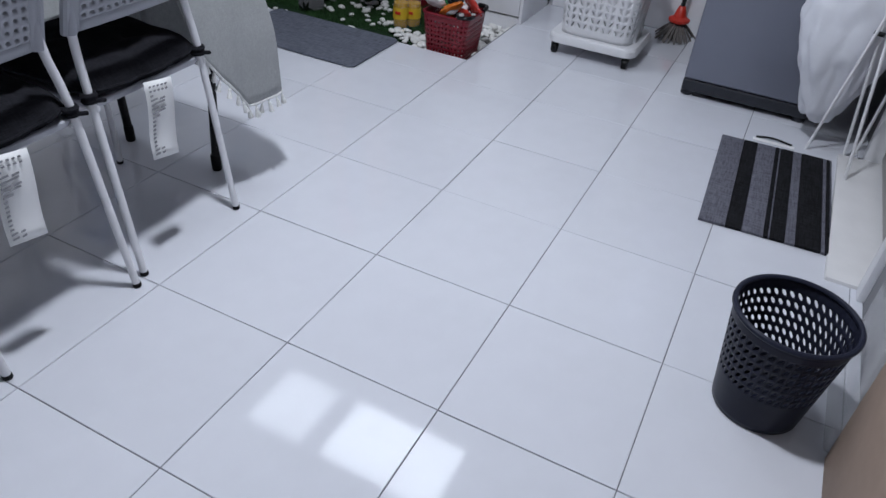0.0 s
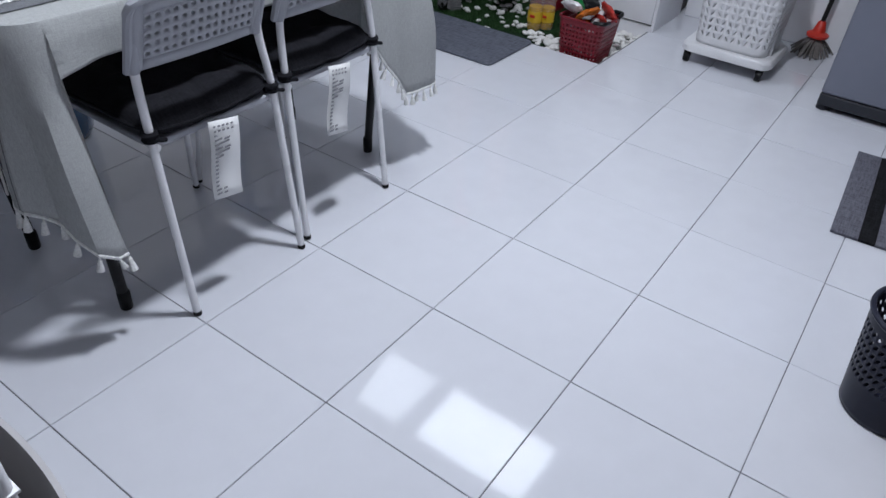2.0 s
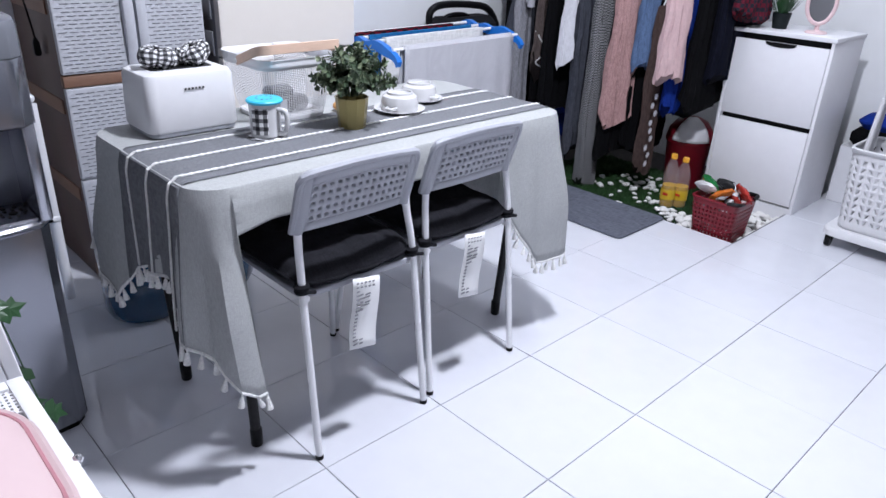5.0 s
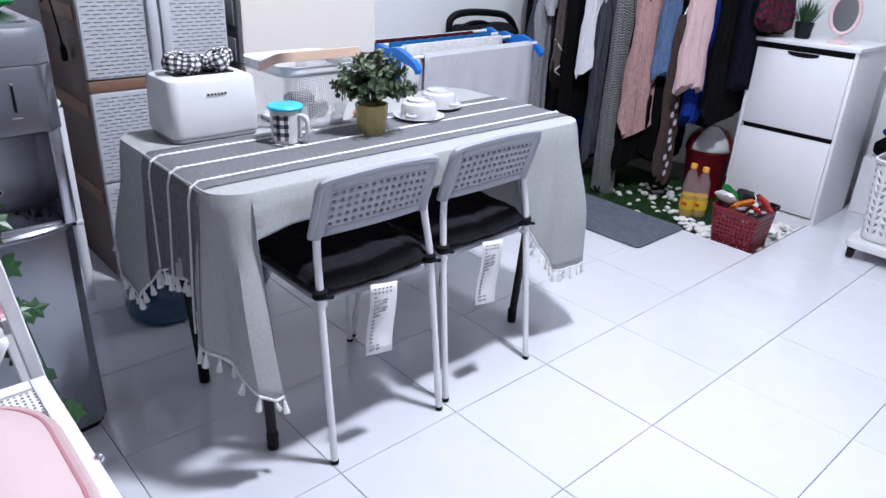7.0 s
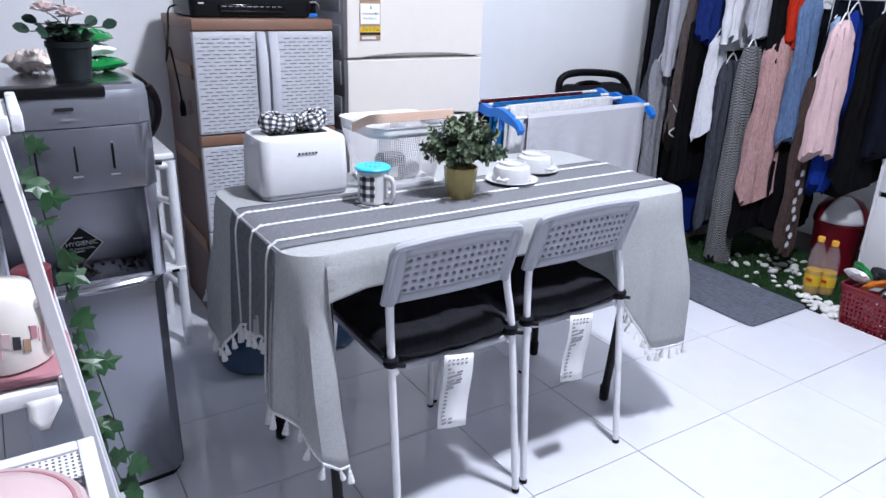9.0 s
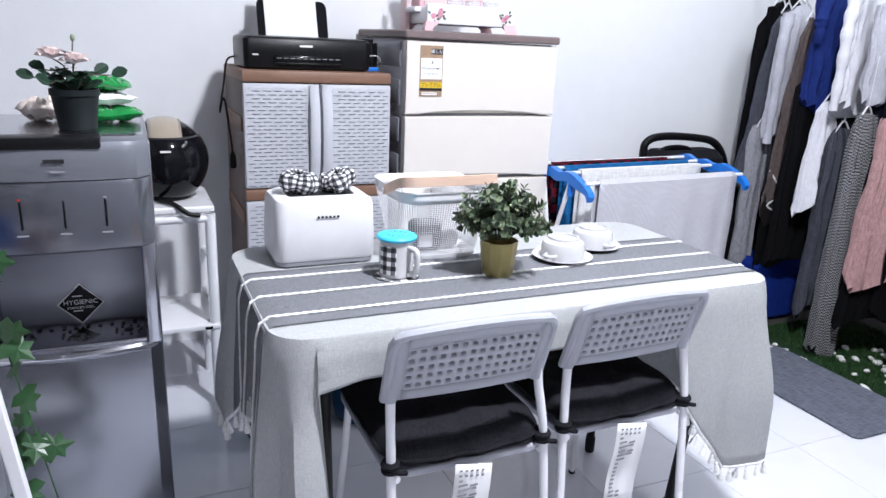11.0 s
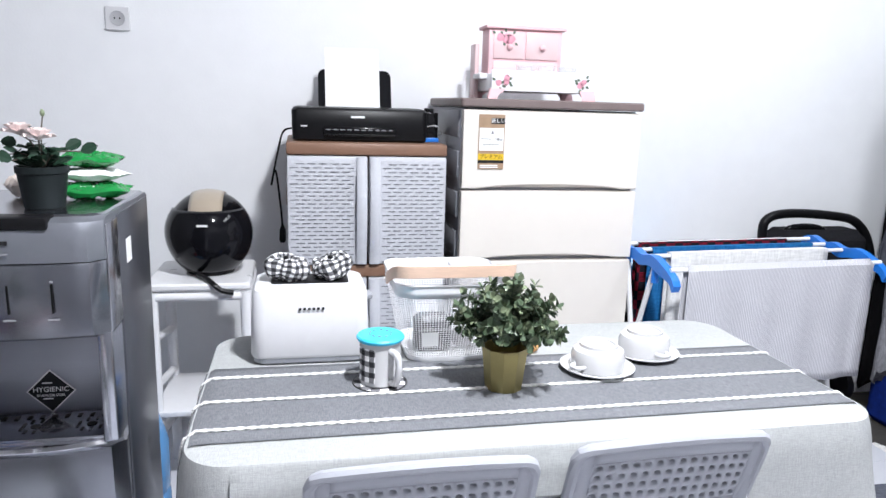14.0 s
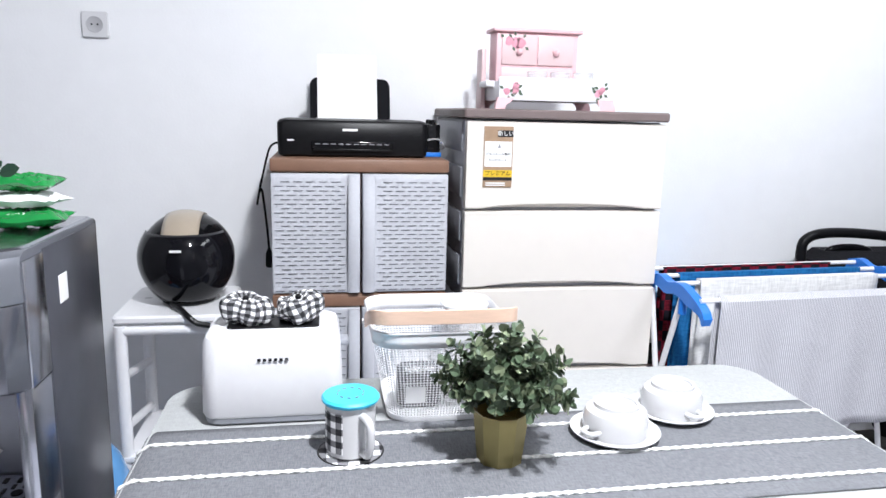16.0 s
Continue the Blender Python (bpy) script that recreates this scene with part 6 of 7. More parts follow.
drn = random.Random(4)
for k in range(9):
    z, x = 0.14 + k * 0.045, 1.735 + 0.02 * math.sin(k * 2.4)
    for q in range(8):
        a = q * math.tau / 8
        leaf_mesh(dz, (x, 1.095 - 0.012, z), (math.cos(a), 0.0, math.sin(a)), (0, -1, 0), 0.021, 0.006, 0.05)
part("daisy_print", dz, f_white, fl, "white daisy print", smooth=False)
garment("print_blouse", "dark red printed blouse on a hanger", 0.80, 2.02, 0.30, 1.28, 0.92, f_patt, 0.09, 1.0, 0.5, seed=18)
for k, (y, x, zb, m) in enumerate(((1.90, 1.90, 0.20, f_black), (1.62, 1.92, 0.22, f_black), (1.46, 1.92, 0.15, f_dnavy), (1.25, 1.93, 0.18, f_black), (1.12, 1.98, 0.36, f_dnavy), (2.10, 1.88, 0.10, f_black), (1.75, 1.80, 0.30, f_black), (1.33, 1.82, 0.14, f_black), (0.88, 2.06, 0.60, f_dnavy))):
    garment("dark_coat" if k % 2 else "dark_abaya", "long black garment hanging on the rail" if m is f_black else "long dark navy garment hanging on the rail", y, x, 0.36, 1.56 if k % 3 else 1.24, zb, m, 0.11, 1.1, 0.5, seed=30 + k)
solo("blue_bag", slab(1.86, 1.95, 0.16, 0.14, 0.05, -0.064, 0.26, 0.03), f_royal, "royal blue cloth bag standing under the clothes", "bag", (1.86, 1.95, -0.064))

# ---- garden bed: grass, pebbles ----
grnd = random.Random(14)
gv, gf = [], []
for k in range(16000):
    x, y = grnd.uniform(1.56, 2.25), grnd.uniform(0.72, 1.75)
    if x < 1.60 + 0.03 * math.sin(y * 9):
        continue
    h, a, r = grnd.uniform(0.018, 0.034), grnd.uniform(0, math.tau), 0.0022
    dx, dy = grnd.uniform(-0.012, 0.012), grnd.uniform(-0.012, 0.012)
    i = len(gv)
    gv += [(x - r * math.cos(a), y - r * math.sin(a), -0.064), (x + r * math.cos(a), y + r * math.sin(a), -0.064), (x + dx, y + dy, -0.064 + h)]
    gf.append((i, i + 1, i + 2))
gm = bpy.data.meshes.new("artificial_grass")
gm.from_pydata(gv, [], gf)
gm.materials.append(GRASS)
tagged(new("artificial_grass", gm), "patch of dark green artificial grass in the garden bed", "grass", kind="stuff")
structure("grass_mat", abox((1.57, 0.72, -0.0655), (2.26, 1.76, -0.058), 0.002), mat("grass_backing", (0.012, 0.03, 0.012), 0.9, var=0.3), "dark green backing of the artificial grass")
ico = BM()
bmesh.ops.create_icosphere(ico, subdivisions=2, radius=1)
iv, if_ = [v.co.copy() for v in ico.verts], [[v.index for v in f.verts] for f in ico.faces]
ico.free()
pv, pf = [], []


def pebble(x, y, z, r):
    m = Euler((grnd.uniform(-0.3, 0.3), grnd.uniform(-0.3, 0.3), grnd.uniform(0, 6))).to_matrix()
    s = Vector((r * grnd.uniform(0.9, 1.4), r * grnd.uniform(0.7, 1.0), r * grnd.uniform(0.4, 0.65)))
    i, o = len(pv), grnd.uniform(0, 50)
    for v in iv:
        k = 1 + 0.15 * noise.noise(v * 1.3 + Vector((o, 0, 0)))
        q = m @ Vector((v.x * s.x * k, v.y * s.y * k, v.z * s.z * k))
        pv.append((x + q.x, y + q.y, z + q.z))
    pf.extend([a + i for a in f] for f in if_)


for k in range(150):
    pebble(GX + 0.015 + abs(grnd.gauss(0.03, 0.028)), grnd.uniform(0.70, 2.2), -0.052 + 0.02 * grnd.random(), grnd.uniform(0.012, 0.021))
for k in range(260):
    pebble(grnd.uniform(1.44, 2.0), grnd.uniform(0.43, 0.74), -0.055 + 0.022 * grnd.random(), grnd.uniform(0.013, 0.024))
for k in range(46):
    pebble(min(2.2, max(1.5, grnd.gauss(1.85, 0.10))), grnd.gauss(1.12, 0.13), -0.045, grnd.uniform(0.013, 0.022))
for k in range(26):
    pebble(grnd.gauss(1.63, 0.035), grnd.gauss(0.83, 0.06), -0.042, grnd.uniform(0.014, 0.023))
pm = bpy.data.meshes.new("pebbles")
pm.from_pydata(pv, [], pf)
pm.polygons.foreach_set("use_smooth", [True] * len(pm.polygons))
pm.materials.append(STONE)
tagged(new("pebbles", pm), "loose rounded white pebbles in the garden bed", "pebbles", kind="stuff")

# ---- grey mat, red basket, bottles, trash can ----
gm_ob = solo("floor_mat", slab(1.232, 1.095, 0.198, 0.345, 0.03, 0.0008, 0.011, 0.004), MATG, "plain dark grey floor mat lying on the tiles", "mat", (1.232, 1.095, 0))
rb = thing("red_basket", (1.545, 0.535, -0.06), "red perforated plastic basket filled with snack packets", "basket")


def even_wall(cx, cy, hx0, hy0, hx1, hy1, r, z0, z1, n):
    """Wall of a tapered round-cornered tub, evenly spaced round its rim."""
    def ring(v):
        hx, hy = hx0 + (hx1 - hx0) * v, hy0 + (hy1 - hy0) * v
        o = rrect(cx, cy, hx, hy, r, 6)
        o = o + o[:1]
        L = [0.0]
        for p, q in zip(o, o[1:]):
            L.append(L[-1] + math.dist(p, q))
        return L, [p[0] for p in o], [p[1] for p in o]
    cache = {}

    def f(u, v):
        k = round(v, 4)
        if k not in cache:
            cache[k] = ring(k)
        L, xs, ys = cache[k]
        d = (u % 1.0) * L[-1]
        return Vector((float(np.interp(d, L, xs)), float(np.interp(d, L, ys)), z0 + (z1 - z0) * v))
    return f


rw = even_wall(1.545, 0.535, 0.092, 0.092, 0.112, 0.112, 0.03, -0.058, 0.160, 1)
part("basket_wall", holes(BM(), rw, 44, 10, 0.50, 0.50, skew=0.3, wrap=True, solid_rows=(0, 9), alt=True), REDP, rb, "red wall pierced with round holes", solid=0.003)
part("basket_bottom", loft(BM(), [[rw(k / 40, 0) for k in range(40)], [rw(k / 40, 0.02) for k in range(40)]]), REDP, rb)
part("basket_rim", tube(BM(), [rw(k / 60, 1.0) for k in range(60)], 0.006, 8, closed=True), REDP, rb)
for sx in (-1, 1):
    part("basket_handle", tube(BM(), curve([(1.545 + sx * 0.05, 0.420, 0.165), (1.545 + sx * 0.10, 0.425, 0.17), (1.545 + sx * 0.112, 0.47, 0.168)], 6), 0.009, 8), BLACK, rb, "black folding handle")
snack_m = [mat("red_packet", (0.45, 0.04, 0.03), 0.25, var=0.4, scale=60), mat("white_packet", (0.72, 0.70, 0.70), 0.25, var=0.2, scale=60), GREENP, mat("orange_packet", (0.60, 0.16, 0.02), 0.25, var=0.4, scale=60), mat("silver_packet", (0.55, 0.55, 0.57), 0.2, metal=0.5, var=0.3, scale=60), BLACK]
srnd = random.Random(6)
for k in range(16):
    m = snack_m[(0, 1, 4, 1, 3, 2, 0, 1, 5, 1, 4, 3, 0, 5, 1, 2)[k]]
    c = Vector((1.545 + srnd.uniform(-0.075, 0.075), 0.535 + srnd.uniform(-0.075, 0.075), 0.10 + 0.007 * k))
    bm = ball(BM(), (0, 0, 0), 1, 3)
    R = Euler((srnd.uniform(-0.9, 0.9), srnd.uniform(-0.9, 0.9), srnd.uniform(0, 6))).to_matrix()
    for v in bm.verts:
        d = 1 + 0.25 * noise.noise(v.co * 2 + Vector((k * 7, 0, 0)))
        crinkle = 0.006 * noise.noise(v.co * 5 + Vector((0, k * 3, 0)))
        v.co = R @ Vector((v.co.x * 0.058 * d, v.co.y * 0.042 * d, v.co.z * 0.016 * d + crinkle)) + c
    solo("snack_packet", bm, m, "small crinkled snack packet in the red basket", "packet", c, "snack packets in the red basket")
for bx, by, hgt in ((1.745, 0.925, 0.285), (1.80, 0.885, 0.265)):
    bt = thing("oil_bottle", (bx, by, -0.058), "half full clear plastic bottle of yellow cooking oil", "bottle", "oil bottles")
    z = -0.058
    part("oil", alathe((bx, by, z + 0.003), [(0.034, 0), (0.036, 0.004), (0.036, hgt * 0.42), (0.002, hgt * 0.421)], 22), OIL, bt)
    part("bottle", alathe((bx, by, z), [(0.034, 0), (0.0385, 0.004), (0.0385, hgt * 0.28), (0.036, hgt * 0.32), (0.0385, hgt * 0.36), (0.0385, hgt * 0.60), (0.032, hgt * 0.76), (0.014, hgt * 0.92), (0.013, hgt)], 24, cap=False), PET, bt, "clear bottle")
    part("cap", alathe((bx, by, z + hgt), [(0.016, -0.02), (0.0165, 0.0), (0.014, 0.004)], 16), mat("orange_cap", (0.75, 0.36, 0.03), 0.4), bt)
    lb = alathe((bx, by, z + hgt * 0.16), [(0.0392, 0), (0.0392, hgt * 0.2)], 24, cap=False)
    lab = part("label", lb, YEL, bt, "yellow paper label")
    part("print_bar", abox((bx - 0.041, by - 0.02, z + hgt * 0.25), (bx - 0.0385, by + 0.01, z + hgt * 0.30), 0.001), REDB, lab)
tc_ = thing("trash_can", (2.14, 1.06, -0.065), "red plastic bin with white swing lid", "bin")
tp = (2.14, 1.06, -0.065)
part("body", alathe(tp, [(0.095, 0), (0.10, 0.005), (0.122, 0.27), (0.126, 0.275), (0.12, 0.28)], 32), REDP, tc_)
part("dome", alathe(tp, [(0.128, 0.27), (0.130, 0.285), (0.118, 0.34), (0.085, 0.385), (0.04, 0.405), (0.002, 0.408)], 32), REDP, tc_)
fl_b = BM()
rows = []
for j in range(9):
    r, z = ((0.131, 0.285), (0.128, 0.305), (0.122, 0.325), (0.114, 0.345), (0.103, 0.362), (0.09, 0.377), (0.072, 0.391), (0.05, 0.401), (0.03, 0.407))[j]
    half = 0.85 - 0.03 * j
    rows.append([(tp[0] + (r + 0.003) * math.cos(math.pi + 0.55 + a), tp[1] + (r + 0.003) * math.sin(math.pi + 0.55 + a), tp[2] + z + 0.003) for a in np.linspace(-half, half, 17)])
part("swing_flap", loft(fl_b, rows, False, False, closed=False), WHITE, tc_, "white swing flap", solid=0.004)

# ---- shoe cabinet ----
SH = thing("shoe_cabinet", (2.19, 0.63, -0.06), "white two-flap shoe cabinet with black slots", "cabinet")
sx0, sx1, sy0, sy1, sb, stp = 2.0, 2.385, 0.378, 0.864, -0.064, 0.862
part("side", abox((sx0, sy0, sb), (sx1, sy0 + 0.016, stp - 0.02), 0.001), LAMWHITE, SH)
part("side", abox((sx0, sy1 - 0.016, sb), (sx1, sy1, stp - 0.02), 0.001), LAMWHITE, SH)
part("top", abox((sx0 - 0.008, sy0 - 0.006, stp - 0.02), (sx1 + 0.004, sy1 + 0.006, stp), 0.002), LAMWHITE, SH)
part("inside", abox((sx0 + 0.03, sy0 + 0.016, sb + 0.05), (sx1 - 0.01, sy1 - 0.016, stp - 0.02), 0), BLACK, SH)
part("plinth", abox((sx0 + 0.004, sy0 + 0.016, sb), (sx0 + 0.02, sy1 - 0.016, 0.025), 0), LAMWHITE, SH)
for z0, z1 in ((0.035, 0.415), (0.440, 0.812)):
    part("flap_door", abox((sx0 - 0.002, sy0 + 0.018, z0), (sx0 + 0.016, sy1 - 0.018, z1), 0.002), LAMWHITE, SH)
slot = BM()
lp = [(sx0 - 0.003, 0.62 + 0.075 * math.cos(a), 0.812 - 0.022 * abs(math.sin(a)) ** 0.6) for a in np.linspace(0, math.pi, 16)]
loft(slot, [lp, [(x - 0.0008, y, z) for x, y, z in lp]], True, True)
part("finger_notch", slot, BLACK, SH, smooth=False)
gp = thing("grass_plant", (2.13, 0.70, stp), "small artificial grass plant in a black pot", "plant")
part("pot", alathe((2.13, 0.70, stp), [(0.032, 0), (0.034, 0.003), (0.044, 0.075), (0.04, 0.075), (0.036, 0.06)], 20), POTBLK, gp)
tuft = BM()
for k in range(170):
    a, l = srnd.uniform(0, math.tau), srnd.uniform(0.0, 1.0)
    p = Vector((2.13 + 0.028 * l * math.cos(a), 0.70 + 0.028 * l * math.sin(a), stp + 0.06))
    d = Vector((math.cos(a) * l * 0.75, math.sin(a) * l * 0.75, 1)).normalized()
    leaf_mesh(tuft, p, d, (math.cos(a), math.sin(a), 0.2), srnd.uniform(0.09, 0.14), 0.0028, 0.2)
part("blades", tuft, IVY, gp, smooth=False)
mi = thing("table_mirror", (2.12, 0.52, stp), "small oval mirror in a pink frame on a round foot", "mirror")
part("foot", alathe((2.12, 0.52, stp), [(0.048, 0), (0.05, 0.003), (0.045, 0.010), (0.012, 0.016), (0.008, 0.05)], 28), PALEPINK, mi)
mm = Matrix.Translation((2.11, 0.52, stp + 0.135)) @ pose(0, 0, 0, 90, 0, -68)
oval = [(0.060 * math.cos(a), 0.090 * math.sin(a)) for a in np.linspace(0, math.tau, 41)[:-1]]
part("frame", tube(BM(), [mm @ Vector((x, y, 0)) for x, y in oval], 0.010, 8, closed=True), PALEPINK, mi)
part("glass", loft(BM(), [[mm @ Vector((x, y, z)) for x, y in oval] for z in (-0.003, 0.003)]), mat("mirror_glass", (0.9, 0.9, 0.9), 0.03, metal=1.0, var=0.0, rvar=0.005), mi, "mirror glass")

# ---- laundry trolley ----
lt = thing("laundry_trolley", (1.905, -0.055, 0), "white plastic two-tier laundry trolley on black castors", "laundry trolley")
lx, ly = 1.902, -0.055
part("base", loft(BM(), [[(x, y, z) for x, y in rrect(lx, ly, 0.180 - d, 0.205 - d, 0.06, 6)] for d, z in ((0.02, 0.050), (0.0, 0.058), (0.0, 0.082), (0.008, 0.094))]), WHITE, lt)


def oblong_basket(z0, z1, hx, hy, rows, cols, name):
    f = even_wall(lx, ly, hx - 0.02, hy - 0.02, hx, hy, 0.055, z0, z1, 1)
    b = part(name, holes(BM(), f, cols, rows, 0.30, 0.66, skew=0.55, alt=True, wrap=True, solid_rows=(0, rows - 1)), WHITE, lt, "white basket with leaf-shaped holes", solid=0.004)
    part("basket_floor", loft(BM(), [[f(k / 48, 0) for k in range(48)], [f(k / 48, 0.01) for k in range(48)]]), WHITE, b)
    rim = [f(k / 72, 1.0) for k in range(72)]
    part("rim", loft(BM(), [[p + Vector((0, 0, -0.012)) + (p - Vector((lx, ly, p.z))) * 0.03 for p in rim], [p + Vector((0, 0, 0.004)) + (p - Vector((lx, ly, p.z))) * 0.045 for p in rim], [p + Vector((0, 0, 0.007)) for p in rim], [p + Vector((0, 0, -0.002)) - (p - Vector((lx, ly, p.z))) * 0.03 for p in rim]], False, False), WHITE, b, solid=0.003)
    return b


low_b = oblong_basket(0.095, 0.455, 0.160, 0.182, 11, 40, "lower_basket")
oblong_basket(0.655, 0.820, 0.135, 0.148, 6, 34, "upper_basket")
part("maker_badge", abox((lx - 0.164, ly - 0.01, 0.424), (lx - 0.160, ly + 0.015, 0.436), 0.002), GREYP, low_b)
for y in (ly + 0.145, ly - 0.145):
    for x0, x1 in ((lx - 0.06, lx - 0.02), (lx + 0.06, lx + 0.02)):
        part("post", arod((x0, y + (0.02 if y > ly else -0.02), 0.09), (x1, y, 0.66), 0.011), WHITE, lt)
for x in (lx - 0.145, lx + 0.145):
    for y in (ly - 0.165, ly + 0.168):
        ca = part("castor", arod((x, y - 0.011, 0.024), (x, y + 0.011, 0.024), 0.024, 0.024, 18), BLACK, lt)
        part("fork", abox((x - 0.012, y - 0.016, 0.030), (x + 0.012, y + 0.016, 0.054), 0.003), BLACK, ca)
for (x, y, z, r), m, nm in (((1.915, 0.0, 0.80, 0.09), f_lpink, "pink cloth"), ((1.865, -0.10, 0.80, 0.08), f_char, "dark grey cloth")):
    bm = ball(BM(), (x, y, z), r, 3, (1, 1, 0.5))
    for v in bm.verts:
        v.co += v.normal * 0.02 * noise.noise(v.co * 14)
    solo("laundry_bundle", bm, m, nm + " bundle lying in the upper basket", "laundry", (x, y, z - 0.04), "laundry in the trolley")

# ---- low chest with folded clothes behind the trolley ----
solo("low_chest", slab(2.505, -0.10, 0.105, 0.46, 0.01, 0, 0.30, 0.004), LAMWHITE, "low white chest along the wall", "chest", (2.505, -0.10, 0))
for (y0, y1, z0, z1), m, nm in (((-0.10, 0.34, 0.301, 0.40), f_black, "black"), ((0.05, 0.32, 0.401, 0.47), f_royal, "royal blue"), ((-0.25, 0.10, 0.401, 0.46), fabric("rose_cotton", (0.48, 0.07, 0.14)), "rose pink")):
    bm = slab(2.49, (y0 + y1) / 2, 0.09, (y1 - y0) / 2, 0.06, z0, z1, 0.03)
    solo("folded_garment", bm, m, nm + " clothes folded on the low chest", "clothes", (2.49, (y0 + y1) / 2, z0), "clothes on the low chest")

# ---- fridge, mop, bag, wire rack ----
fr = thing("fridge", (1.98, -0.745, 0), "grey steel refrigerator with a dark base", "refrigerator")
part("body", abox((1.670, -1.008, 0.03), (2.245, -0.496, 1.45), 0.008), DARKG, fr)
part("lower_door", slab(1.650, -0.752, 0.022, 0.256, 0.014, 0.075, 1.02, 0.006), FRIDGE, fr)
part("upper_door", slab(1.650, -0.752, 0.022, 0.256, 0.014, 1.03, 1.45, 0.006), FRIDGE, fr)
part("base_strip", slab(1.653, -0.752, 0.022, 0.256, 0.012, 0.022, 0.070, 0.004), DARKG, fr, "dark plastic base strip")
for y in (-0.97, -0.52):
    part("foot", alathe((1.665, y, 0), [(0.024, 0), (0.026, 0.005), (0.02, 0.03)], 16), DARKG, fr)
mp_ = thing("mop", (2.30, -0.33, 0), "string mop with a bright red head", "mop")
strings = BM()
for k in range(70):
    a, r = srnd.uniform(0, math.tau), srnd.uniform(0.03, 0.11)
    tube(strings, curve([(2.30, -0.33, 0.10), (2.30 + 0.5 * r * math.cos(a), -0.33 + 0.5 * r * math.sin(a), 0.06), (2.30 + r * math.cos(a), -0.33 + r * math.sin(a), 0.006)], 4), 0.004, 5)
part("string_head", strings, fabric("mop_cotton", (0.22, 0.20, 0.19)), mp_)
part("head", alathe((2.30, -0.33, 0.09), [(0.05, 0), (0.052, 0.012), (0.03, 0.025), (0.018, 0.07), (0.012, 0.075)], 20), REDB, mp_, "bright red plastic mop head")
part("pole", arod((2.30, -0.33, 0.15), (2.46, -0.36, 1.30), 0.011), BLACKM, mp_)
bagb = ball(BM(), (0, 0, 0), 1, 5)
for v in bagb.verts:
    d = 1 + 0.16 * noise.noise(v.co * 1.7 + Vector((4, 2, 1))) + 0.07 * noise.noise(v.co * 5)
    t = (v.co.z + 1) / 2
    v.co = Vector((1.50 + 0.15 * v.co.x * d * (0.55 + 0.5 * t), -1.02 + 0.20 * v.co.y * d * (0.45 + 0.75 * t), 0.40 + 0.33 * v.co.z * d))
solo("plastic_bag", bagb, BAGM, "large white plastic bag hanging on the wire rack", "bag", (1.505, -1.03, 0.07))
wr = thing("wire_rack", (1.30, -1.12, 0), "white folding wire rack with crossed legs", "rack")
for a, b in (((1.418, -1.02, 0), (1.30, -1.13, 0.95)), ((1.43, -1.15, 0), (1.345, -1.03, 0.95)), ((1.22, -1.16, 0.0), (1.33, -1.05, 0.95)), ((1.43, -1.18, 0.0), (1.18, -1.19, 0.92)), ((1.30, -1.13, 0.95), (1.345, -1.03, 0.95))):
    part("wire", arod(a, b, 0.0055), WHITEM, wr)
part("pivot", arod((1.36, -1.10, 0.47), (1.37, -1.07, 0.47), 0.008), BLACK, wr)
cl = thing("paper_clip_strip", (1.375, -0.90, 0), "white label strip lying behind the striped mat", "label")
part("strip", abox((1.372, -0.98, 0.0006), (1.395, -0.83, 0.004), 0.001), PAPER, cl)
part("dark_edge", tube(BM(), curve([(1.397, -0.97, 0.006), (1.402, -0.90, 0.012), (1.398, -0.84, 0.006)], 6), 0.004, 6), BLACK, cl)

# ---- striped mat ----
sm = thing("striped_mat", (1.04, -0.93, 0), "grey mat with uneven black stripes at the doorway", "mat")
cuts = (0, 0.21, 0.335, 0.50, 0.535, 0.548, 0.66, 0.735, 0.925, 0.955, 0.985, 1.0)
for k, (a, b) in enumerate(zip(cuts, cuts[1:])):
    y0, y1 = -0.738 - 0.388 * a, -0.738 - 0.388 * b
    m = MATL if k % 2 == 0 else MATD
    part("stripe", abox((0.718, y1 + 0.0004, 0.001), (1.362, y0 - 0.0004, 0.0105 + 0.0006 * (k % 2)), 0.0012), m, sm, "black stripe" if k % 2 else "grey stripe")
sm.location, sm.rotation_euler = (1.016, -0.930, 0), (0, 0, radians(2.6))

# ---- waste bin, carton ----
wb = thing("waste_bin", (-0.012, -1.014, 0), "charcoal plastic waste bin with slotted upper wall", "bin")


def bin_wall(u, v):
    a, r = math.tau * u, 0.094 + 0.030 * v
    return Vector((-0.012 + r * math.cos(a), -1.014 + r * math.sin(a), 0.004 + 0.264 * v))


part("bin_wall", holes(BM(), bin_wall, 44, 11, 0.52, 0.72, skew=0.75, wrap=True, solid_rows=(0, 1, 2, 3, 10)), BING, wb, "wall with rows of slanted slots", solid=0.003)
part("bin_bottom", alathe((-0.012, -1.014, 0), [(0.09, 0), (0.094, 0.002), (0.094, 0.006), (0.09, 0.008)], 44), BING, wb)
part("rim", tube(BM(), [bin_wall(k / 60, 1.0) for k in range(60)], 0.0065, 8, closed=True), BING, wb)
ct = solo("flat_carton", abox((-0.52, -1.228, 0.0), (-0.10, -1.168, 0.42), 0.004), TINBROWN, "flat brown cardboard carton leaning on the wall", "carton", (-0.31, -1.2, 0))
cv = solo("clear_box", abox((-0.10 + 0.012, -1.228, 0.0), (0.16, -1.160, 0.34), 0.012), CLEARP, "clear plastic box standing beside the waste bin", "box", (0.03, -1.2, 0))
part("lid", abox((-0.092, -1.231, 0.335), (0.164, -1.156, 0.350), 0.004), CLEARP, cv)

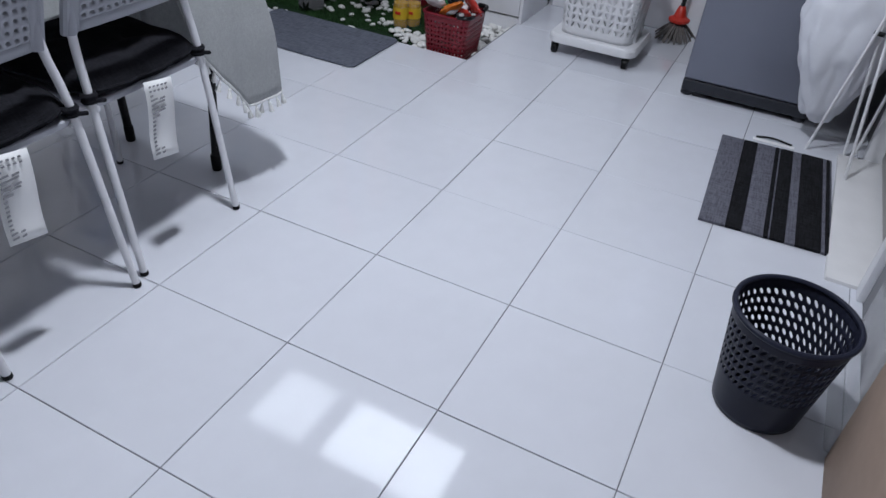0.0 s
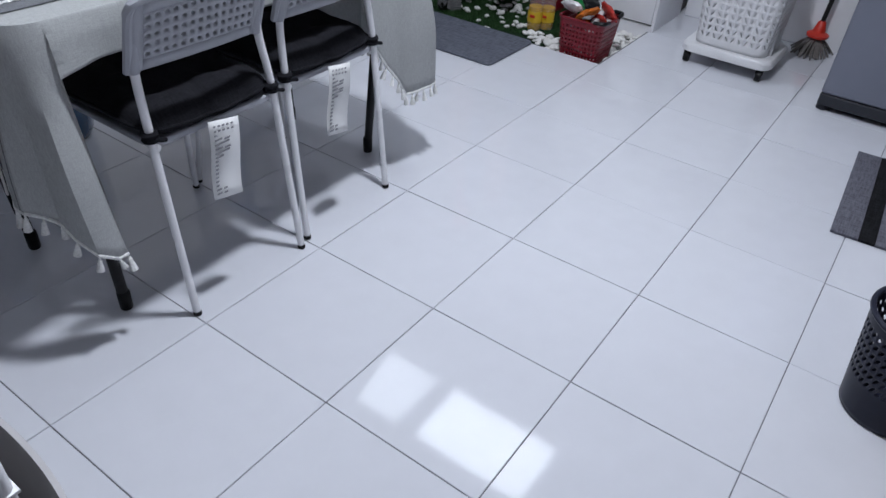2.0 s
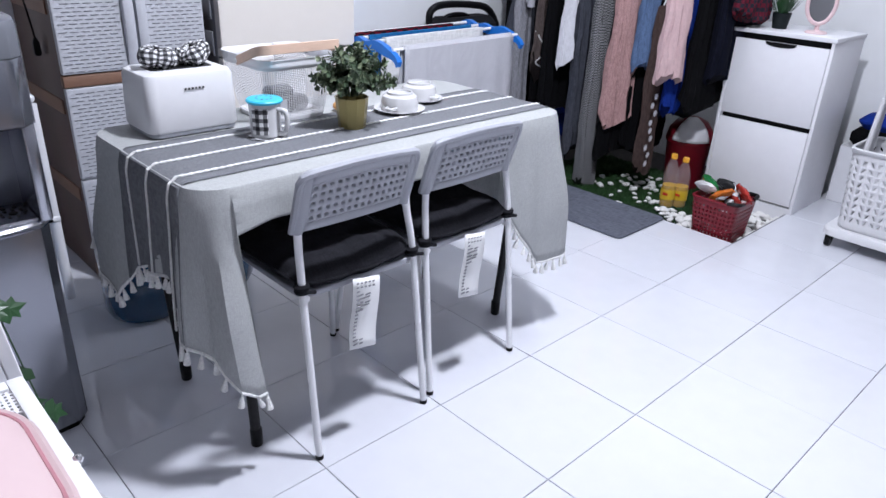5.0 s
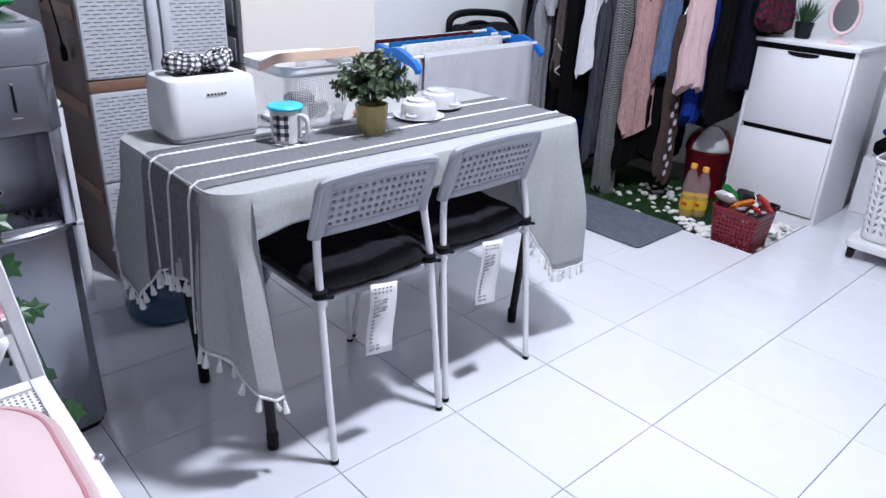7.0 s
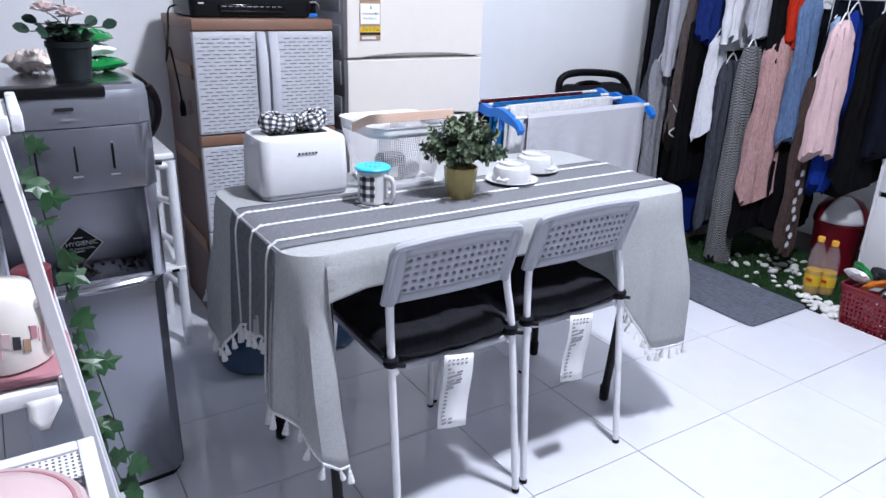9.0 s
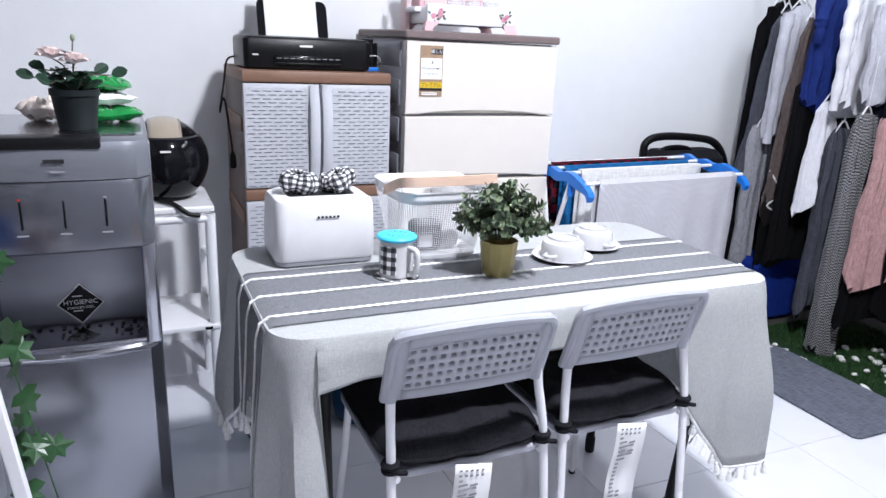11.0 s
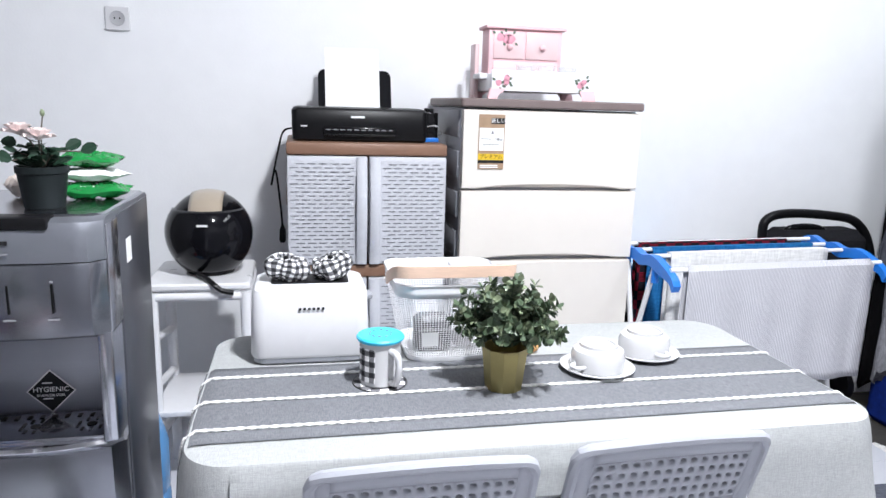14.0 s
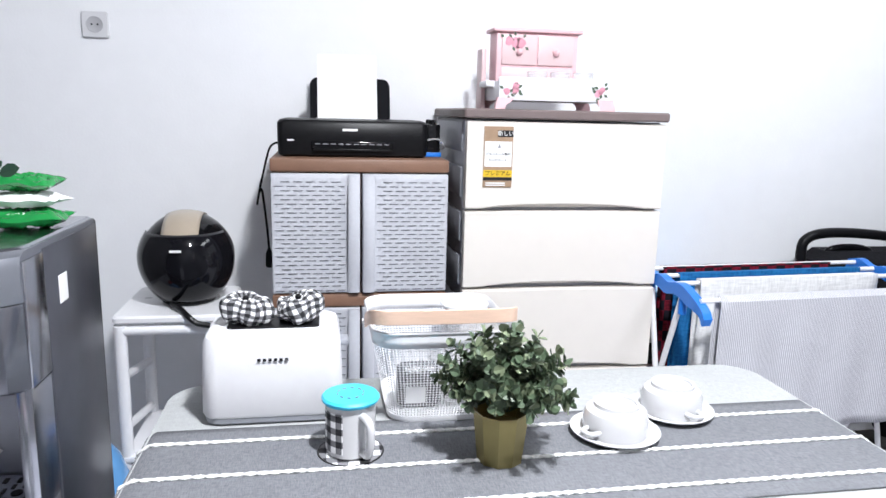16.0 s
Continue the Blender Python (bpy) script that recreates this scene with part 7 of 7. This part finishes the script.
# ---- kitchen rack, trolley and ivy by the dispenser ----
kr = thing("metal_rack", (-1.58, 0.40, 0), "white metal shelf rack beside the dispenser", "rack")
for x, y in ((-1.428, 0.285), (-1.428, 0.52), (-1.76, 0.285), (-1.76, 0.52)):
    part("post", loft(BM(), [[(x + dx - 0.11 * (z - 0.70), y + dy, z) for dx, dy in ((-0.010, -0.010), (0.010, -0.010), (0.010, 0.010), (-0.010, 0.010))] for z in (0.0, 0.6, 1.18)]), WHITEM, kr, bevel=0.002)
for z in (0.30, 0.712, 1.10):
    part("shelf_rail", abox((-1.75, 0.274, z - 0.012), (-1.45, 0.290, z + 0.012), 0.003), WHITEM, kr)
    part("shelf_rail", abox((-1.447, 0.295, z - 0.012), (-1.433, 0.51, z + 0.012), 0.003), WHITEM, kr)
    part("shelf_plate", abox((-1.75, 0.29, z - 0.004), (-1.449, 0.51, z + 0.002), 0.001), WHITEM, kr)
KZ = 0.716
tp2 = solo("pink_tray", slab(-1.515, 0.39, 0.095, 0.085, 0.03, KZ, KZ + 0.014, 0.005), DUSKPINK, "rose pink plastic tray on the rack shelf", "tray", (-1.515, 0.39, KZ))
kt = thing("teapot", (-1.505, 0.385, KZ + 0.014), "cream enamel teapot with printed pattern on a pink tray", "teapot")
part("body", alathe((-1.505, 0.385, KZ + 0.0145), [(0.055, 0), (0.064, 0.004), (0.066, 0.06), (0.058, 0.10), (0.05, 0.112), (0.045, 0.118), (0.01, 0.128)], 32), mat("cream_enamel", (0.72, 0.68, 0.63), 0.2, var=0.04, coat=0.4), kt)
part("knob", ball(BM(), (-1.505, 0.385, KZ + 0.148), 0.010, 2), PALEPINK, kt)
part("handle", tube(BM(), curve([(-1.462, 0.355, KZ + 0.105), (-1.442, 0.345, KZ + 0.112), (-1.446, 0.342, KZ + 0.065), (-1.448, 0.352, KZ + 0.035)], 6), 0.008, 8), mat("cream_handle", (0.72, 0.69, 0.66), 0.3), kt)
for k in range(14):
    a = radians(195 + k * 11)
    r = 0.0655
    part("print_patch", loft(BM(), [[(-1.505 + (r + e) * math.cos(a + da), 0.385 + (r + e) * math.sin(a + da), KZ + 0.066 + 0.008 * (k * 5 % 3 - 1) + dz_) for da, dz_ in ((-0.08, -0.010), (0.07, -0.012), (0.09, 0.008), (-0.06, 0.011))] for e in (-0.002, 0.0012)]), (DUSKPINK, PALEPINK, TAGB, PINK, DARKG)[k * 3 % 5], kt, smooth=False)
tb = thing("tumbler", (-1.447, 0.475, KZ), "dark red tumbler with black base", "tumbler")
part("cup", alathe((-1.455, 0.475, KZ + 0.03), [(0.024, 0), (0.029, 0.09), (0.026, 0.092)], 24), mat("dark_red_plastic", (0.14, 0.025, 0.035), 0.35), tb)
part("base", alathe((-1.455, 0.475, KZ), [(0.022, 0), (0.025, 0.004), (0.025, 0.031)], 24), BLACK, tb)
solo("blue_packet", slab(-1.60, 0.47, 0.05, 0.02, 0.008, KZ, KZ + 0.20, 0.006), mat("blue_yellow_pack", (0.02, 0.12, 0.45), 0.3, var=0.3, scale=20), "blue printed packet standing on the rack shelf", "packet", (-1.60, 0.47, KZ))
nap = BM()
loft(nap, [[(-1.492 + 0.011 * k, 0.270 - 0.002 * j, KZ - 0.004 - 0.014 * j * (1 - 0.35 * abs(k - 1.5))) for k in range(5)] for j in range(5)], False, False, closed=False)
solo("napkin", nap, PAPER, "white napkin hanging over the shelf edge", "napkin", (-1.47, 0.27, KZ - 0.004), solid=0.001)

mt = thing("mesh_trolley", (-1.60, 0.01, 0), "white metal trolley with perforated trays", "trolley")
MX0, MX1, MY0, MY1 = -1.80, -1.418, -0.205, 0.228
for x, y in ((MX1 - 0.012, MY0 + 0.012), (MX1 - 0.012, MY1 - 0.012), (MX0 + 0.012, MY0 + 0.012), (MX0 + 0.012, MY1 - 0.012)):
    part("post", arod((x, y, 0.05), (x, y, 0.655), 0.010), WHITEM, mt)
for zt in (0.657, 0.33):
    tz = part("tray", abox((MX0, MY0, zt - 0.075), (MX1, MY1, zt - 0.070), 0.001), WHITEM, mt)
    for lo, hi in (((MX1 - 0.022, MY0), (MX1, MY1)), ((MX0, MY0), (MX0 + 0.022, MY1)), ((MX0 + 0.0225, MY0), (MX1 - 0.0225, MY0 + 0.022)), ((MX0 + 0.0225, MY1 - 0.022), (MX1 - 0.0225, MY1))):
        part("tray_rim", abox((*lo, zt - 0.006), (*hi, zt), 0.002), WHITEM, tz)
    fy = lambda y: (lambda u, v: Vector((MX0 + 0.01 + (MX1 - MX0 - 0.02) * u, y, zt - 0.070 + 0.064 * v)))
    fx = lambda x: (lambda u, v: Vector((x, MY0 + 0.01 + (MY1 - MY0 - 0.02) * u, zt - 0.070 + 0.064 * v)))
    for g in (fy(MY0 + 0.006), fy(MY1 - 0.006), fx(MX0 + 0.006), fx(MX1 - 0.006)):
        part("mesh_side", holes(BM(), g, 54, 8, 0.62, 0.62), WHITEM, tz, "perforated white side", solid=0.001)
    part("mesh_shelf", holes(BM(), lambda u, v: Vector((MX0 + 0.02 + (MX1 - MX0 - 0.04) * u, MY1 - 0.024 - 0.06 * v, zt - 0.0035)), 44, 7, 0.6, 0.6), WHITEM, tz, "perforated white ledge")
part("screw", ball(BM(), (MX1 + 0.001, 0.0, 0.655), 0.007, 2), CHROME, mt)
for x in (MX0 + 0.03, MX1 - 0.03):
    for y in (MY0 + 0.03, MY1 - 0.03):
        part("castor", arod((x, y - 0.01, 0.025), (x, y + 0.01, 0.025), 0.025, 0.025, 16), BLACK, mt)
pkb = thing("pink_container", (-1.615, -0.03, 0.588), "pale pink lidded plastic container in the trolley tray", "container")
part("body", loft(BM(), [[(x, y, z) for x, y in rrect(-1.625, -0.020, 0.176 - d, 0.172 - d, 0.11, 8)] for d, z in ((0.02, 0.588), (0.004, 0.60), (0.0, 0.672))]), PALEPINK, pkb)
part("lid", loft(BM(), [[(x, y, z) for x, y in rrect(-1.625, -0.020, 0.182 - d, 0.178 - d, max(0.112 - d, 0.01), 8)] for d, z in ((0.0, 0.672), (-0.002, 0.684), (0.004, 0.692), (0.012, 0.690), (0.020, 0.698), (0.05, 0.714), (0.10, 0.724), (0.14, 0.726))]), mat("blush_plastic", (0.60, 0.455, 0.46), 0.35, var=0.03), pkb, "pale blush domed lid")
part("seal", tube(BM(), [(x, y, 0.690) for x, y in rrect(-1.625, -0.020, 0.170, 0.166, 0.10, 10)], 0.0035, 6, closed=True), DUSKPINK, pkb, "rose pink seal ring")
gbn = thing("grey_tub", (-1.375, -0.07, 0), "warm grey plastic storage tub on the floor", "tub")
tubw = lambda d, z: [(x, y, z) for x, y in [(-1.405 + (0.062 - d) * (math.cos(a) if math.cos(a) > 0 else 0.3 * math.cos(a)), -0.085 + (0.21 - d) * math.sin(a)) for a in np.linspace(0, math.tau, 49)[:-1]]]
part("tub", loft(BM(), [tubw(0.03, 0.0), tubw(0.02, 0.01), tubw(0.0, 0.50), tubw(-0.003, 0.55), tubw(0.004, 0.552), tubw(0.006, 0.50), tubw(0.024, 0.02)], True, True), GREYBIN, gbn)

gbn.location += Vector((-0.035, -0.008, 0))

ivy = thing("ivy_garland", (-1.44, 0.5, 1.1), "hanging artificial ivy garland on the metal rack", "ivy")
iv_st, iv_lf = BM(), BM()
irnd = random.Random(17)


def ivy_leaf(p, d, nrm, size):
    """A five-lobed ivy leaf as a small fan."""
    d, nrm = d.normalized(), nrm.normalized()
    s = d.cross(nrm).normalized()
    c = iv_lf.verts.new(p + d * size * 0.45 + nrm * size * 0.06)
    lobes = ((0.0, 0.0), (0.28, -0.05), (0.55, 0.22), (0.30, 0.42), (0.46, 0.68), (0.18, 0.72), (0.0, 1.08), (-0.18, 0.72), (-0.46, 0.68), (-0.30, 0.42), (-0.55, 0.22), (-0.28, -0.05))
    ring = [iv_lf.verts.new(p + d * size * b + s * size * a) for a, b in lobes]
    for a, b in zip(ring, ring[1:] + ring[:1]):
        iv_lf.faces.new((a, b, c))


for pts in ([(-1.432, 0.53, 1.10), (-1.425, 0.54, 0.95), (-1.41, 0.545, 0.80), (-1.385, 0.555, 0.62), (-1.36, 0.56, 0.45), (-1.335, 0.555, 0.28), (-1.32, 0.55, 0.12)], [(-1.445, 0.53, 1.0), (-1.44, 0.54, 0.82), (-1.42, 0.55, 0.66), (-1.40, 0.55, 0.48), (-1.37, 0.55, 0.34)]):
    line = curve(pts, 8)
    tube(iv_st, line, 0.0016, 5)
    for k, p in enumerate(line[1:]):
        if irnd.random() < 0.36:
            a = irnd.uniform(math.pi * 0.9, math.tau * 1.05)
            d = Vector((math.cos(a), math.sin(a) * 0.7, irnd.uniform(-0.9, 0.1)))
            ivy_leaf(p, d, Vector((irnd.uniform(-0.5, 0.5), -1, irnd.uniform(0, 0.8))), irnd.uniform(0.034, 0.054))
part("vines", iv_st, IVY, ivy)
part("leaves", iv_lf, IVY, ivy, smooth=False)

# ---- floor tiles ----
floor_bm = BM()
box(floor_bm, (X0, Y0 - 0.1, -0.2), (GX - 0.002, Y1, -0.004))
box(floor_bm, (GX - 0.002, Y0 - 0.1, -0.2), (X1, GY - 0.002, -0.004))
floor = structure("floor", floor_bm, GROUT, "glossy white ceramic tile floor with thin dark grout lines", smooth=False)
tile_cache = {}


def tile(x0, x1, y0, y1):
    w, d = round(x1 - x0, 4), round(y1 - y0, 4)
    if (w, d) not in tile_cache:
        bm = BM()
        g = 0.0010
        loft(bm, [[(a, b, z) for a, b in ((g + e, g + e), (w - g - e, g + e), (w - g - e, d - g - e), (g + e, d - g - e))] for e, z in ((0, -0.012), (0, -0.0012), (0.0012, 0))], cap0=False)
        me = bpy.data.meshes.new("tile")
        bm.to_mesh(me)
        bm.free()
        me.materials.append(TILE)
        tile_cache[w, d] = me
    ob = new("tile", tile_cache[w, d])
    ob.parent = floor
    ob.location = (x0, y0, tile_rnd.uniform(-0.0003, 0.0003))
    ob.rotation_euler = (tile_rnd.uniform(-0.0012, 0.0012), tile_rnd.uniform(-0.0012, 0.0012), 0)


tile_rnd = random.Random(3)
for i in range(-6, 7):
    for j in range(-4, 6):
        x0, x1, y0, y1 = i * 0.4, min((i + 1) * 0.4, X1), j * 0.4, min((j + 1) * 0.4, Y1)
        y0 = max(y0, Y0)
        if y1 - y0 < 0.01:
            continue
        if j >= 1:
            x1 = min(x1, GX)
        if x1 - x0 > 0.02:
            tile(x0, x1, y0, y1)
